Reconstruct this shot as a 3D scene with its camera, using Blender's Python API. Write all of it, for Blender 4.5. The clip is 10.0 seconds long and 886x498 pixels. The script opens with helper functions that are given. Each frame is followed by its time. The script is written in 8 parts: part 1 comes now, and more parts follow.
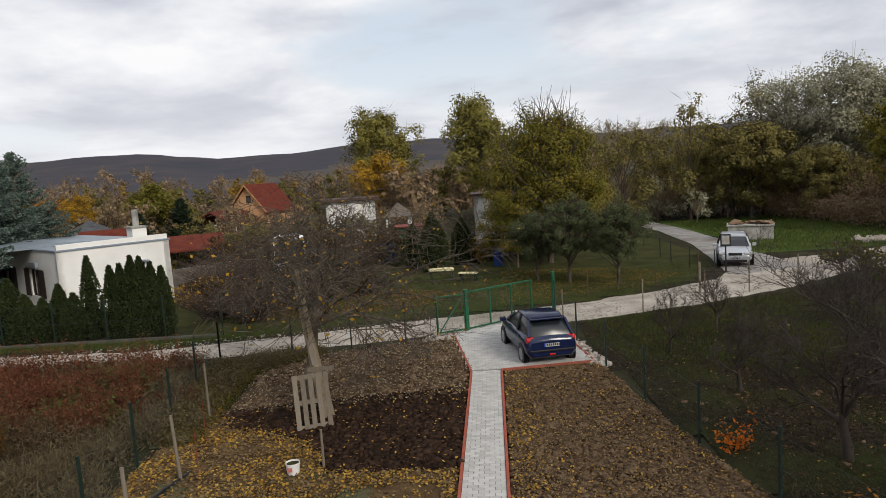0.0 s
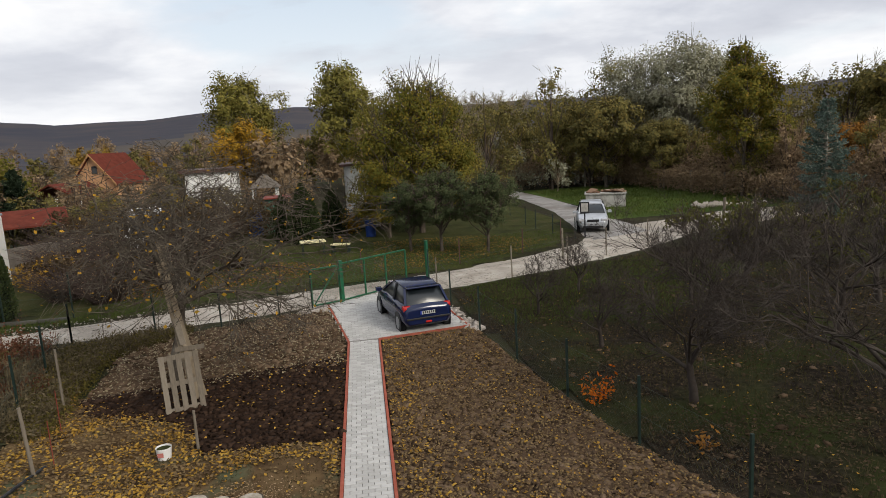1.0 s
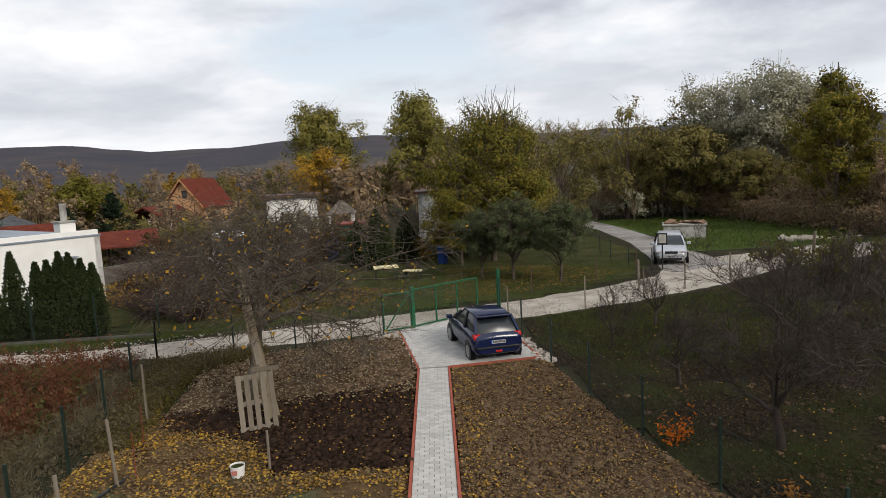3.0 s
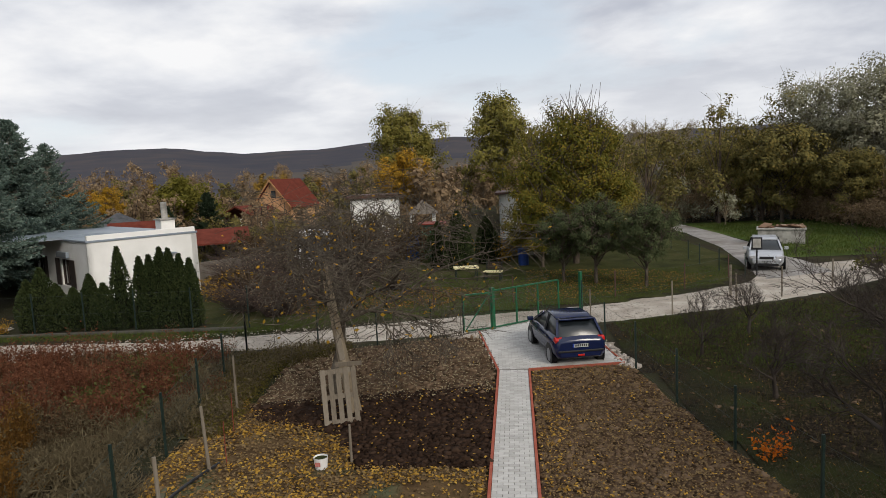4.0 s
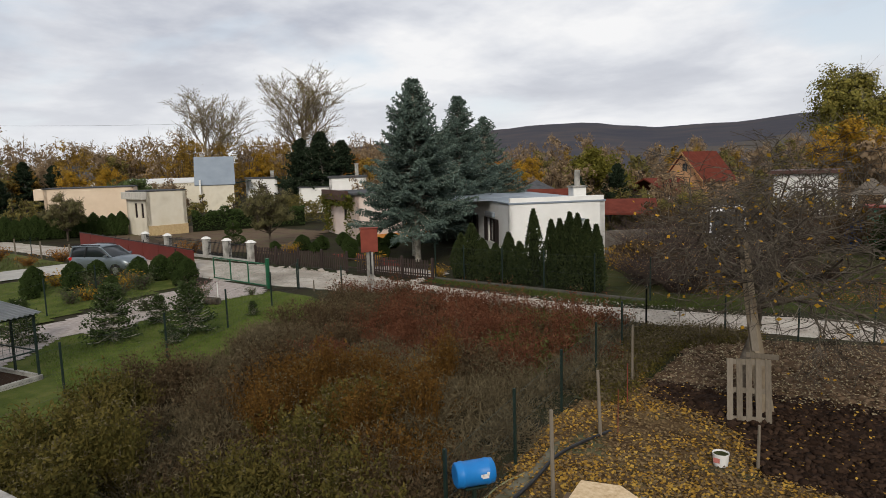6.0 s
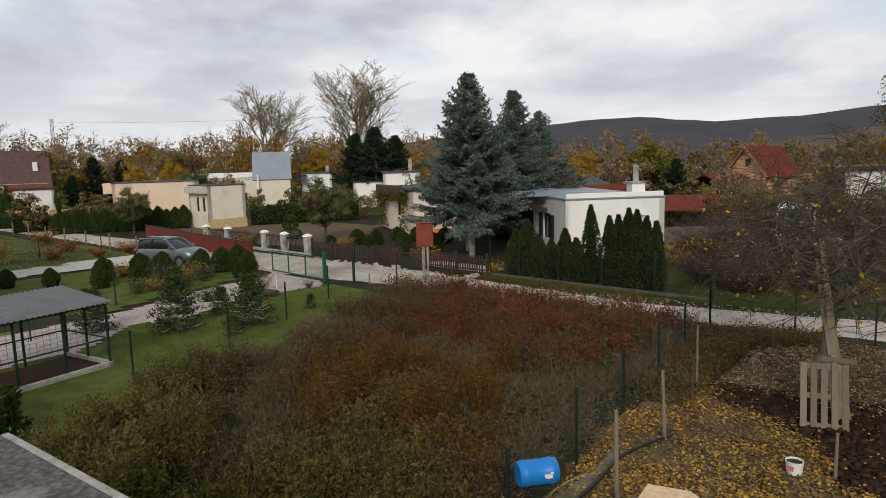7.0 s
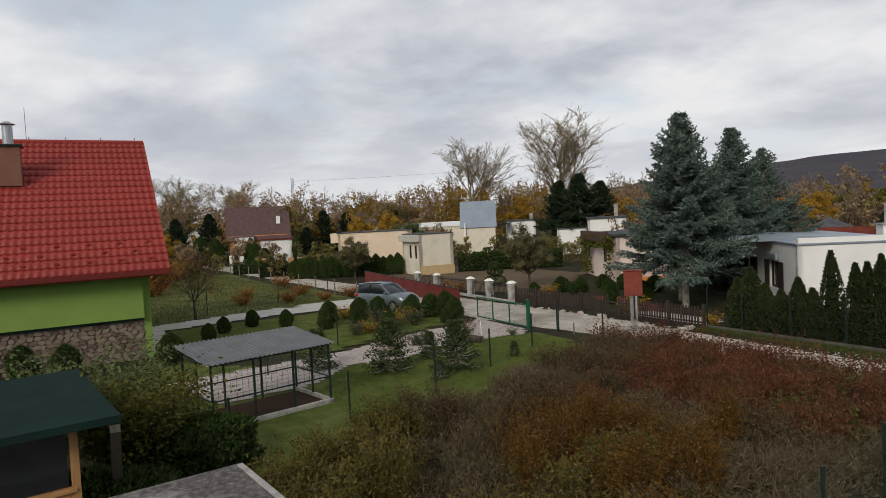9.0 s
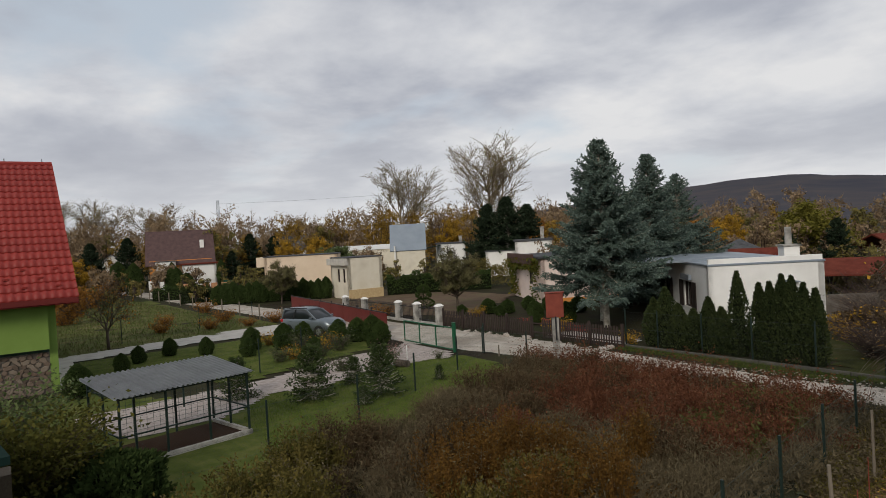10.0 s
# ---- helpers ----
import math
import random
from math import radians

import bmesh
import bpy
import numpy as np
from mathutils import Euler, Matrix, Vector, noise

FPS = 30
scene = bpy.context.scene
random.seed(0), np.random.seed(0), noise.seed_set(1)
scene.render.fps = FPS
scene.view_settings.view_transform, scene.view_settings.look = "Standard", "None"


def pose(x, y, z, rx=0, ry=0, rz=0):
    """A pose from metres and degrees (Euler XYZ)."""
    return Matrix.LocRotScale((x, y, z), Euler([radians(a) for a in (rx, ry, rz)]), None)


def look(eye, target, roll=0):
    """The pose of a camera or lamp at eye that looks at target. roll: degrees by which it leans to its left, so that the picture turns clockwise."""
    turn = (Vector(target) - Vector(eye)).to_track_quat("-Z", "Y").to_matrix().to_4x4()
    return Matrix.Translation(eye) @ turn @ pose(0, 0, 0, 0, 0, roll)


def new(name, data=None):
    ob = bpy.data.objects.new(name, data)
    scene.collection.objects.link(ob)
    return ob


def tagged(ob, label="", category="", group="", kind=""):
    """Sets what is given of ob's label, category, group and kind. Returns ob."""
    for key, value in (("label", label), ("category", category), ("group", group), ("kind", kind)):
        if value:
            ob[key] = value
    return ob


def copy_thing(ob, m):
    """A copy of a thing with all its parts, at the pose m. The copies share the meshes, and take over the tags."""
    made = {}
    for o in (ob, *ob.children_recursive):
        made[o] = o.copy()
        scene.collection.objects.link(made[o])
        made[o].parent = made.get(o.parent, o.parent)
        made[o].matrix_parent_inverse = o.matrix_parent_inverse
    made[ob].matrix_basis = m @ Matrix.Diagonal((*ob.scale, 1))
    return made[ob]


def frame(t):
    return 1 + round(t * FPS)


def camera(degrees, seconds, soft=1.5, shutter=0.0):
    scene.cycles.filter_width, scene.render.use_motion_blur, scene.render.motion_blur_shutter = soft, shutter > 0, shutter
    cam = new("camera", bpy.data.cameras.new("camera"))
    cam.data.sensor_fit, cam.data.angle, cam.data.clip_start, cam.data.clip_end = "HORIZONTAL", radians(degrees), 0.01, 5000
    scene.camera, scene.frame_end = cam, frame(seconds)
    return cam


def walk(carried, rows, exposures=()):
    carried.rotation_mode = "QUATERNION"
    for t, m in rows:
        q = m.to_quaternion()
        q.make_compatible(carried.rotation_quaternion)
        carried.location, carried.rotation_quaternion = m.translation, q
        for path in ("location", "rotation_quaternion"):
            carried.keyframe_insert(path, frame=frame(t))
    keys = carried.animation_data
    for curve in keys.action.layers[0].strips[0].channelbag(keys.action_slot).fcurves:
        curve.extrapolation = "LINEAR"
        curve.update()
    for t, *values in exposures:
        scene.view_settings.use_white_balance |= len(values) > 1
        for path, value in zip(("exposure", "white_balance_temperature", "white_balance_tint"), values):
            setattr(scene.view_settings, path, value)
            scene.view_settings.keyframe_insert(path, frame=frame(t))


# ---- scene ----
cam = camera(68.59, 10.0, 0.7)
PATH = [
    (0.0, pose(0.48, -0.39, 5.32, 83.72, 3.68, 2.18)),
    (0.5, pose(0.39, -0.33, 5.29, 82.06, 3.67, -6.34)),
    (1.0, pose(0.33, -0.36, 5.29, 80.47, 3.32, -9.35)),
    (1.5, pose(0.33, -0.35, 5.31, 79.66, 2.94, -9.83)),
    (2.0, pose(0.32, -0.29, 5.30, 80.65, 2.80, -7.38)),
    (3.5, pose(0.31, -0.34, 5.32, 83.73, 2.96, -0.31)),
    (4.0, pose(0.25, -0.27, 5.28, 83.69, 2.78, 4.13)),
    (4.5, pose(0.23, -0.20, 5.23, 83.81, 2.09, 11.20)),
    (5.0, pose(0.12, -0.03, 5.16, 83.71, 1.72, 21.27)),
    (5.5, pose(-0.02, 0.17, 5.09, 83.06, 2.19, 32.29)),
    (6.0, pose(-0.12, 0.26, 5.08, 82.80, 1.66, 38.91)),
    (7.5, pose(-0.39, 0.20, 5.05, 82.37, 2.09, 47.94)),
    (8.0, pose(-0.44, 0.30, 5.04, 82.97, 2.27, 55.63)),
    (8.5, pose(-0.53, 0.33, 5.06, 84.98, 2.32, 59.18)),
    (9.0, pose(-0.53, 0.35, 5.08, 87.34, 2.96, 61.18)),
    (9.5, pose(-0.39, 0.44, 5.12, 89.39, 3.22, 61.03)),
    (10.0, pose(-0.36, 0.57, 5.12, 89.00, 3.21, 55.16)),
]
walk(cam, PATH, [(0.0, 0.08), (0.7, 0.1), (1.5, 0.33), (2.2, 0.34), (3.5, 0.06), (4.5, 0.04), (6.5, 0.0), (8.2, -0.08), (9.4, -0.2), (10.0, -0.28)])

# ---- light ----
world = bpy.data.worlds.new("overcast_sky")
scene.world = world
world.use_nodes = True
wn, wl = world.node_tree.nodes, world.node_tree.links
wn.clear()
w_out = wn.new("ShaderNodeOutputWorld")
w_bg = wn.new("ShaderNodeBackground")
w_sky = wn.new("ShaderNodeTexSky")
w_sky.sky_type = "NISHITA"
w_sky.sun_disc = False
w_sky.sun_elevation, w_sky.sun_rotation = radians(35), radians(132)
w_co = wn.new("ShaderNodeTexCoord")
w_sep = wn.new("ShaderNodeSeparateXYZ")
wl.new(w_co.outputs["Generated"], w_sep.inputs[0])


def wmath(op, a, b):
    n = wn.new("ShaderNodeMath")
    n.operation = op
    for i, v in enumerate((a, b)):
        if isinstance(v, (int, float)):
            n.inputs[i].default_value = v
        elif v is not None:
            wl.new(v, n.inputs[i])
    return n.outputs[0]


def wramp(fac, stops):
    n = wn.new("ShaderNodeValToRGB")
    while len(n.color_ramp.elements) < len(stops):
        n.color_ramp.elements.new(0.5)
    for e, (p, c) in zip(n.color_ramp.elements, stops):
        e.position, e.color = p, (*c, 1)
    wl.new(fac, n.inputs[0])
    return n.outputs[0]


def wmix(fac, a, b):
    n = wn.new("ShaderNodeMix")
    n.data_type = "RGBA"
    for i, v in ((0, fac), (6, a), (7, b)):
        if isinstance(v, (int, float)):
            n.inputs[i].default_value = v
        elif isinstance(v, tuple):
            n.inputs[i].default_value = (*v, 1)
        else:
            wl.new(v, n.inputs[i])
    return n.outputs[2]


# cloud layer: the direction cast on a plane overhead
w_den = wmath("ADD", wmath("MAXIMUM", w_sep.outputs[2], 0.0), 0.19)
w_cx = wmath("DIVIDE", w_sep.outputs[0], w_den)
w_cy = wmath("DIVIDE", w_sep.outputs[1], w_den)
w_cmb = wn.new("ShaderNodeCombineXYZ")
wl.new(w_cx, w_cmb.inputs[0])
wl.new(w_cy, w_cmb.inputs[1])


def wnoise(scale, detail, rough, dist, shift):
    mp = wn.new("ShaderNodeMapping")
    mp.inputs["Location"].default_value = shift
    wl.new(w_cmb.outputs[0], mp.inputs[0])
    n = wn.new("ShaderNodeTexNoise")
    n.inputs["Scale"].default_value = scale
    n.inputs["Detail"].default_value = detail
    n.inputs["Roughness"].default_value = rough
    n.inputs["Distortion"].default_value = dist
    wl.new(mp.outputs[0], n.inputs[0])
    return n.outputs[0]


w_cover = wramp(wnoise(0.8, 9, 0.52, 0.15, (3.1, 1.7, 0)), [(0.34, (0, 0, 0)), (0.46, (1, 1, 1))])
w_shade = wramp(wnoise(1.15, 10, 0.52, 0.12, (7.4, 2.6, 1)), [(0.36, (1.04, 1.04, 1.05)), (0.45, (0.85, 0.87, 0.92)), (0.56, (0.6, 0.63, 0.71)), (0.7, (0.44, 0.47, 0.56))])
w_blue = wn.new("ShaderNodeVectorMath")
w_blue.operation = "SCALE"
wl.new(w_sky.outputs[0], w_blue.inputs[0])
w_blue.inputs["Scale"].default_value = 0.11
w_gap = wmix(0.72, w_blue.outputs[0], (0.84, 0.92, 1.0))
w_cl = wmix(w_cover, w_gap, w_shade)
w_haze = wramp(w_sep.outputs[2], [(0.0, (0.9, 0.9, 0.9)), (0.07, (0.5, 0.5, 0.5)), (0.2, (0, 0, 0))])
w_col = wmix(w_haze, w_cl, (0.97, 0.98, 1.0))
wl.new(w_col, w_bg.inputs[0])
w_bg.inputs[1].default_value = 0.88
wl.new(w_bg.outputs[0], w_out.inputs[0])

sun_data = bpy.data.lights.new("sun", "SUN")
sun_data.energy, sun_data.angle, sun_data.color = 2.1, radians(20), (1.0, 0.92, 0.8)
sun = new("sun", sun_data)
sun.matrix_world = look((45, -40, 42), (0, 15, 0))
scene.view_settings.exposure = 0.0

# ---- materials ----
MATS = {}


def nodes_of(m):
    return m.node_tree.nodes, m.node_tree.links


def mat(name, stops, scale=3.0, rough=0.8, bump=0.2, bscale=30.0, metal=0.0, detail=6.0, island=False, rand=0.0,
        stain=None, spec=0.3, thin=0.0, stretch=(1, 1, 1), blotch=0.0, single=0.6):
    """Procedural surface: a colour ramp over noise (or over pieces), darker or lighter stains, fine relief."""
    if name in MATS:
        return MATS[name]
    m = bpy.data.materials.new(name)
    m.use_nodes = True
    n, l = nodes_of(m)
    b = n["Principled BSDF"]
    b.inputs["Roughness"].default_value = rough
    b.inputs["Metallic"].default_value = metal
    b.inputs["Specular IOR Level"].default_value = spec if rough < 0.8 else min(spec, 0.06)
    g = n.new("ShaderNodeNewGeometry")
    mp = n.new("ShaderNodeMapping")
    mp.inputs["Scale"].default_value = stretch
    l.new(g.outputs["Position"], mp.inputs[0])
    ns = n.new("ShaderNodeTexNoise")
    ns.inputs["Scale"].default_value, ns.inputs["Detail"].default_value = scale, detail
    ns.inputs["Roughness"].default_value = 0.62
    l.new(mp.outputs[0], ns.inputs[0])
    fac = ns.outputs[0]
    if island or rand or blotch:
        src = g.outputs["Random Per Island"]
        if rand:
            oi = n.new("ShaderNodeObjectInfo")
            src = oi.outputs["Random"]
        mx = n.new("ShaderNodeMix")
        mx.inputs[0].default_value = single if island else (rand or 0.0)
        if blotch:
            n2 = n.new("ShaderNodeTexNoise")
            n2.inputs["Scale"].default_value, n2.inputs["Detail"].default_value = blotch, 3
            l.new(g.outputs["Position"], n2.inputs[0])
            l.new(n2.outputs[0], mx.inputs[2])
            mx.inputs[0].default_value = 0.45
        else:
            l.new(fac, mx.inputs[2])
        l.new(src if (island or rand) else fac, mx.inputs[3])
        fac = mx.outputs[0]
    r = n.new("ShaderNodeValToRGB")
    while len(r.color_ramp.elements) < len(stops):
        r.color_ramp.elements.new(0.5)
    lo, hi = (0.12, 0.88) if (island or rand) else (0.3, 0.7)
    for k, (e, c) in enumerate(zip(r.color_ramp.elements, stops)):
        e.position, e.color = lo + (hi - lo) * k / max(1, len(stops) - 1), (*c, 1)
    l.new(fac, r.inputs[0])
    col = r.outputs[0]
    if stain:
        sc, tone, lo2, hi2 = stain
        n3 = n.new("ShaderNodeTexNoise")
        n3.inputs["Scale"].default_value, n3.inputs["Detail"].default_value = sc, 8
        l.new(g.outputs["Position"], n3.inputs[0])
        r3 = n.new("ShaderNodeValToRGB")
        r3.color_ramp.elements[0].position, r3.color_ramp.elements[1].position = lo2, hi2
        l.new(n3.outputs[0], r3.inputs[0])
        m3 = n.new("ShaderNodeMix")
        m3.data_type = "RGBA"
        l.new(r3.outputs[0], m3.inputs[0])
        l.new(col, m3.inputs[6])
        m3.inputs[7].default_value = (*tone, 1)
        col = m3.outputs[2]
    l.new(col, b.inputs["Base Color"])
    if bump:
        nb = n.new("ShaderNodeTexNoise")
        nb.inputs["Scale"].default_value, nb.inputs["Detail"].default_value = bscale, 4
        l.new(mp.outputs[0], nb.inputs[0])
        bp = n.new("ShaderNodeBump")
        bp.inputs["Strength"].default_value, bp.inputs["Distance"].default_value = bump, 0.02
        l.new(nb.outputs[0], bp.inputs["Height"])
        l.new(bp.outputs[0], b.inputs["Normal"])
    if thin:
        tr = n.new("ShaderNodeBsdfTranslucent")
        l.new(col, tr.inputs[0])
        ms = n.new("ShaderNodeMixShader")
        ms.inputs[0].default_value = thin
        l.new(b.outputs[0], ms.inputs[1])
        l.new(tr.outputs[0], ms.inputs[2])
        l.new(ms.outputs[0], n["Material Output"].inputs[0])
    MATS[name] = m
    return m


def glass_mat(name, tint, rough=0.05):
    m = bpy.data.materials.new(name)
    m.use_nodes = True
    b = m.node_tree.nodes["Principled BSDF"]
    b.inputs["Base Color"].default_value = (*tint, 1)
    b.inputs["Roughness"].default_value = rough
    b.inputs["Specular IOR Level"].default_value = 0.7
    return m


def leaf_mat(name, stops, thin=0.25, scale=0.7, single=0.42):
    return mat(name, stops, scale=scale, rough=0.85, bump=0, island=True, spec=0.05, thin=thin, single=single)


BARK = mat("bark", [(0.035, 0.028, 0.022), (0.085, 0.068, 0.052), (0.15, 0.125, 0.1)], 6, 0.95, 0.5, 40, stretch=(1, 1, 0.3))
BARK_PALE = mat("pale_bark", [(0.13, 0.115, 0.09), (0.28, 0.26, 0.21), (0.4, 0.38, 0.33)], 5, 0.9, 0.4, 40)
TWIG = mat("grey_brown_twigs", [(0.04, 0.031, 0.025), (0.085, 0.066, 0.054), (0.14, 0.112, 0.092)], 2, 0.95, 0)
TWIG_RED = mat("reddish_twigs", [(0.035, 0.025, 0.022), (0.065, 0.047, 0.04), (0.1, 0.075, 0.063)], 2, 0.95, 0)
TWIG_ORCH = mat("orchard_twigs", [(0.0262, 0.0213, 0.018), (0.0541, 0.0443, 0.0377), (0.0902, 0.0771, 0.0656)], 2, 0.95, 0)
TWIG_TAN = mat("tan_twigs", [(0.13, 0.1, 0.07), (0.22, 0.175, 0.12), (0.3, 0.25, 0.18)], 0.4, 0.95, 0)
WOOD_GREY = mat("weathered_wood", [(0.1, 0.082, 0.062), (0.18, 0.152, 0.118), (0.26, 0.225, 0.18)], 5, 0.85, 0.35, 60, stretch=(6, 6, 0.6), rand=0.35)
WOOD_DARK = mat("dark_stained_wood", [(0.022, 0.015, 0.013), (0.05, 0.034, 0.028)], 8, 0.7, 0.2, 50, rand=0.4)
WOOD_WARM = mat("varnished_wood", [(0.24, 0.12, 0.045), (0.38, 0.2, 0.08), (0.46, 0.27, 0.12)], 5, 0.6, 0.15, 50, stretch=(1, 1, 0.2))
GREEN_STEEL = mat("green_coated_steel", [(0.008, 0.065, 0.03), (0.015, 0.11, 0.05)], 6, 0.45, 0.03, 50)
DARK_STEEL = mat("dark_green_post", [(0.008, 0.018, 0.014), (0.016, 0.03, 0.024)], 6, 0.5, 0.03, 50)
WIRE = mat("green_wire", [(0.035, 0.05, 0.042), (0.06, 0.075, 0.065)], 6, 0.6, 0)
STEEL = mat("galvanised_steel", [(0.32, 0.34, 0.36), (0.48, 0.5, 0.52)], 4, 0.4, 0.05, 30, metal=0.7)
CONCRETE = mat("old_concrete", [(0.22, 0.21, 0.19), (0.36, 0.35, 0.32), (0.46, 0.44, 0.41)], 2.5, 0.9, 0.35, 40, stain=(1.2, (0.1, 0.095, 0.085), 0.55, 0.72))
RENDER_WHITE = mat("white_render", [(0.70, 0.69, 0.66), (0.80, 0.79, 0.76)], 0.8, 0.85, 0.12, 60, stain=(0.5, (0.6, 0.58, 0.52), 0.6, 0.85))
RENDER_PINK = mat("pink_render", [(0.66, 0.53, 0.47), (0.75, 0.63, 0.57)], 0.8, 0.85, 0.12, 60)
RENDER_CREAM = mat("cream_render", [(0.62, 0.56, 0.44), (0.72, 0.68, 0.58)], 0.7, 0.88, 0.2, 60, stain=(0.7, (0.5, 0.44, 0.33), 0.5, 0.8))
RENDER_BEIGE = mat("beige_render", [(0.62, 0.49, 0.36), (0.7, 0.57, 0.43)], 0.8, 0.85, 0.12, 60)
RENDER_GREEN = mat("lime_green_render", [(0.17, 0.26, 0.06), (0.2, 0.3, 0.075)], 0.8, 0.85, 0.15, 70)
RENDER_ORANGE = mat("orange_render", [(0.62, 0.24, 0.05), (0.7, 0.3, 0.08)], 0.8, 0.85, 0.12, 60)
RED_ROOF = mat("red_metal_tile", [(0.2, 0.019, 0.014), (0.26, 0.027, 0.019)], 1.5, 0.5, 0.03, 20, rand=0.5)
RED_TILE = mat("red_clay_tile", [(0.088, 0.0208, 0.0144), (0.152, 0.04, 0.0256)], 2, 0.8, 0.2, 20)
BROWN_ROOF = mat("brown_roof_tile", [(0.06, 0.034, 0.032), (0.1, 0.056, 0.052)], 2, 0.7, 0.1, 10)
GREY_ROOF = mat("grey_sheet_roof", [(0.21, 0.245, 0.285), (0.26, 0.3, 0.34)], 0.6, 0.45, 0.05, 10, metal=0.3)
DARK_ROOF = mat("dark_bitumen", [(0.05, 0.052, 0.056), (0.1, 0.102, 0.108)], 2, 0.85, 0.2, 30)
GREEN_ROOF = mat("dark_green_sheet", [(0.007, 0.019, 0.016), (0.012, 0.028, 0.024)], 1.5, 0.9, 0.1, 40)
FASCIA = mat("brown_fascia", [(0.055, 0.028, 0.022), (0.09, 0.045, 0.036)], 3, 0.6, 0.1, 30)
RED_SHEET = mat("oxide_red_sheet", [(0.102, 0.011, 0.008), (0.138, 0.018, 0.013)], 2, 0.5, 0.05, 20)
RUST = mat("rust_red_cabinet", [(0.160, 0.032, 0.019), (0.224, 0.048, 0.029)], 3, 0.65, 0.1, 30)
PANE = glass_mat("dark_window_glass", (0.02, 0.022, 0.025))


# ---- builders ----
def thing(name, x=0.0, y=0.0, z=0.0, rz=0.0, label="", category="", group="", kind=""):
    e = new(name)
    e.empty_display_size = 0.2
    e.matrix_world = pose(x, y, z, 0, 0, rz)
    return tagged(e, label, category, group, kind)


def part(name, bm, material, parent, label=""):
    me = bpy.data.meshes.new(name)
    bm.to_mesh(me)
    bm.free()
    me.materials.append(material)
    ob = new(name, me)
    ob.parent = parent
    return tagged(ob, label)


def piece(name, me, parent, m):
    ob = new(name, me)
    ob.parent = parent
    ob.matrix_basis = m
    return ob


def fast_mesh(name, verts, faces, material):
    """A mesh from numpy arrays: faces all of one size."""
    me = bpy.data.meshes.new(name)
    k = faces.shape[1]
    me.vertices.add(len(verts))
    me.vertices.foreach_set("co", np.ascontiguousarray(verts, np.float32).ravel())
    me.loops.add(faces.size)
    me.loops.foreach_set("vertex_index", np.ascontiguousarray(faces, np.int32).ravel())
    me.polygons.add(len(faces))
    me.polygons.foreach_set("loop_start", np.arange(0, faces.size, k, dtype=np.int32))
    me.update(calc_edges=True)
    me.materials.append(material)
    return me


def mesh_part(name, verts, faces, material, parent=None, label=""):
    ob = new(name, fast_mesh(name, verts, faces, material))
    if parent:
        ob.parent = parent
    return tagged(ob, label)


def box(sx, sy, sz, c=(0, 0, 0), bevel=0.0, bm=None, m=None):
    """A box of that size centred at c (its base at c[2]), edges bevelled."""
    bm = bm or bmesh.new()
    r = bmesh.ops.create_cube(bm, size=1)
    vs = r["verts"]
    mm = Matrix.Translation((c[0], c[1], c[2] + sz / 2)) @ Matrix.Diagonal((sx, sy, sz, 1))
    if m is not None:
        mm = m @ mm
    bmesh.ops.transform(bm, matrix=mm, verts=vs)
    if bevel:
        es = list({e for v in vs for e in v.link_edges})
        bmesh.ops.bevel(bm, geom=es, offset=bevel, segments=2, affect="EDGES", profile=0.6)
    return bm


def cyl(r, h, c=(0, 0, 0), seg=12, r2=None, bm=None, m=None):
    bm = bm or bmesh.new()
    o = bmesh.ops.create_cone(bm, cap_ends=True, segments=seg, radius1=r, radius2=r if r2 is None else r2, depth=h)
    mm = Matrix.Translation((c[0], c[1], c[2] + h / 2))
    bmesh.ops.transform(bm, matrix=(m @ mm) if m is not None else mm, verts=o["verts"])
    return bm


def bar(a, b, w, bm=None, d=None):
    """A square bar from a to b."""
    a, b = Vector(a), Vector(b)
    q = (b - a).to_track_quat("Z", "Y").to_matrix().to_4x4()
    return box(w, d or w, (b - a).length, (0, 0, 0), 0, bm, Matrix.Translation(a) @ q)


def prism(profile, y0, y1, bm=None):
    """Extrudes an (x, z) outline along y."""
    bm = bm or bmesh.new()
    a = [bm.verts.new((x, y0, z)) for x, z in profile]
    b = [bm.verts.new((x, y1, z)) for x, z in profile]
    bm.faces.new(a)
    bm.faces.new(b[::-1])
    for i in range(len(a)):
        j = (i + 1) % len(a)
        bm.faces.new((a[j], a[i], b[i], b[j]))
    bmesh.ops.recalc_face_normals(bm, faces=bm.faces)
    return bm


def slab_poly(pts, z0, z1, bm=None):
    """A flat slab with that outline."""
    bm = bm or bmesh.new()
    a = [bm.verts.new((x, y, z0)) for x, y in pts]
    b = [bm.verts.new((x, y, z1)) for x, y in pts]
    bm.faces.new(a[::-1])
    bm.faces.new(b)
    for i in range(len(a)):
        j = (i + 1) % len(a)
        bm.faces.new((a[i], a[j], b[j], b[i]))
    bmesh.ops.recalc_face_normals(bm, faces=bm.faces)
    return bm


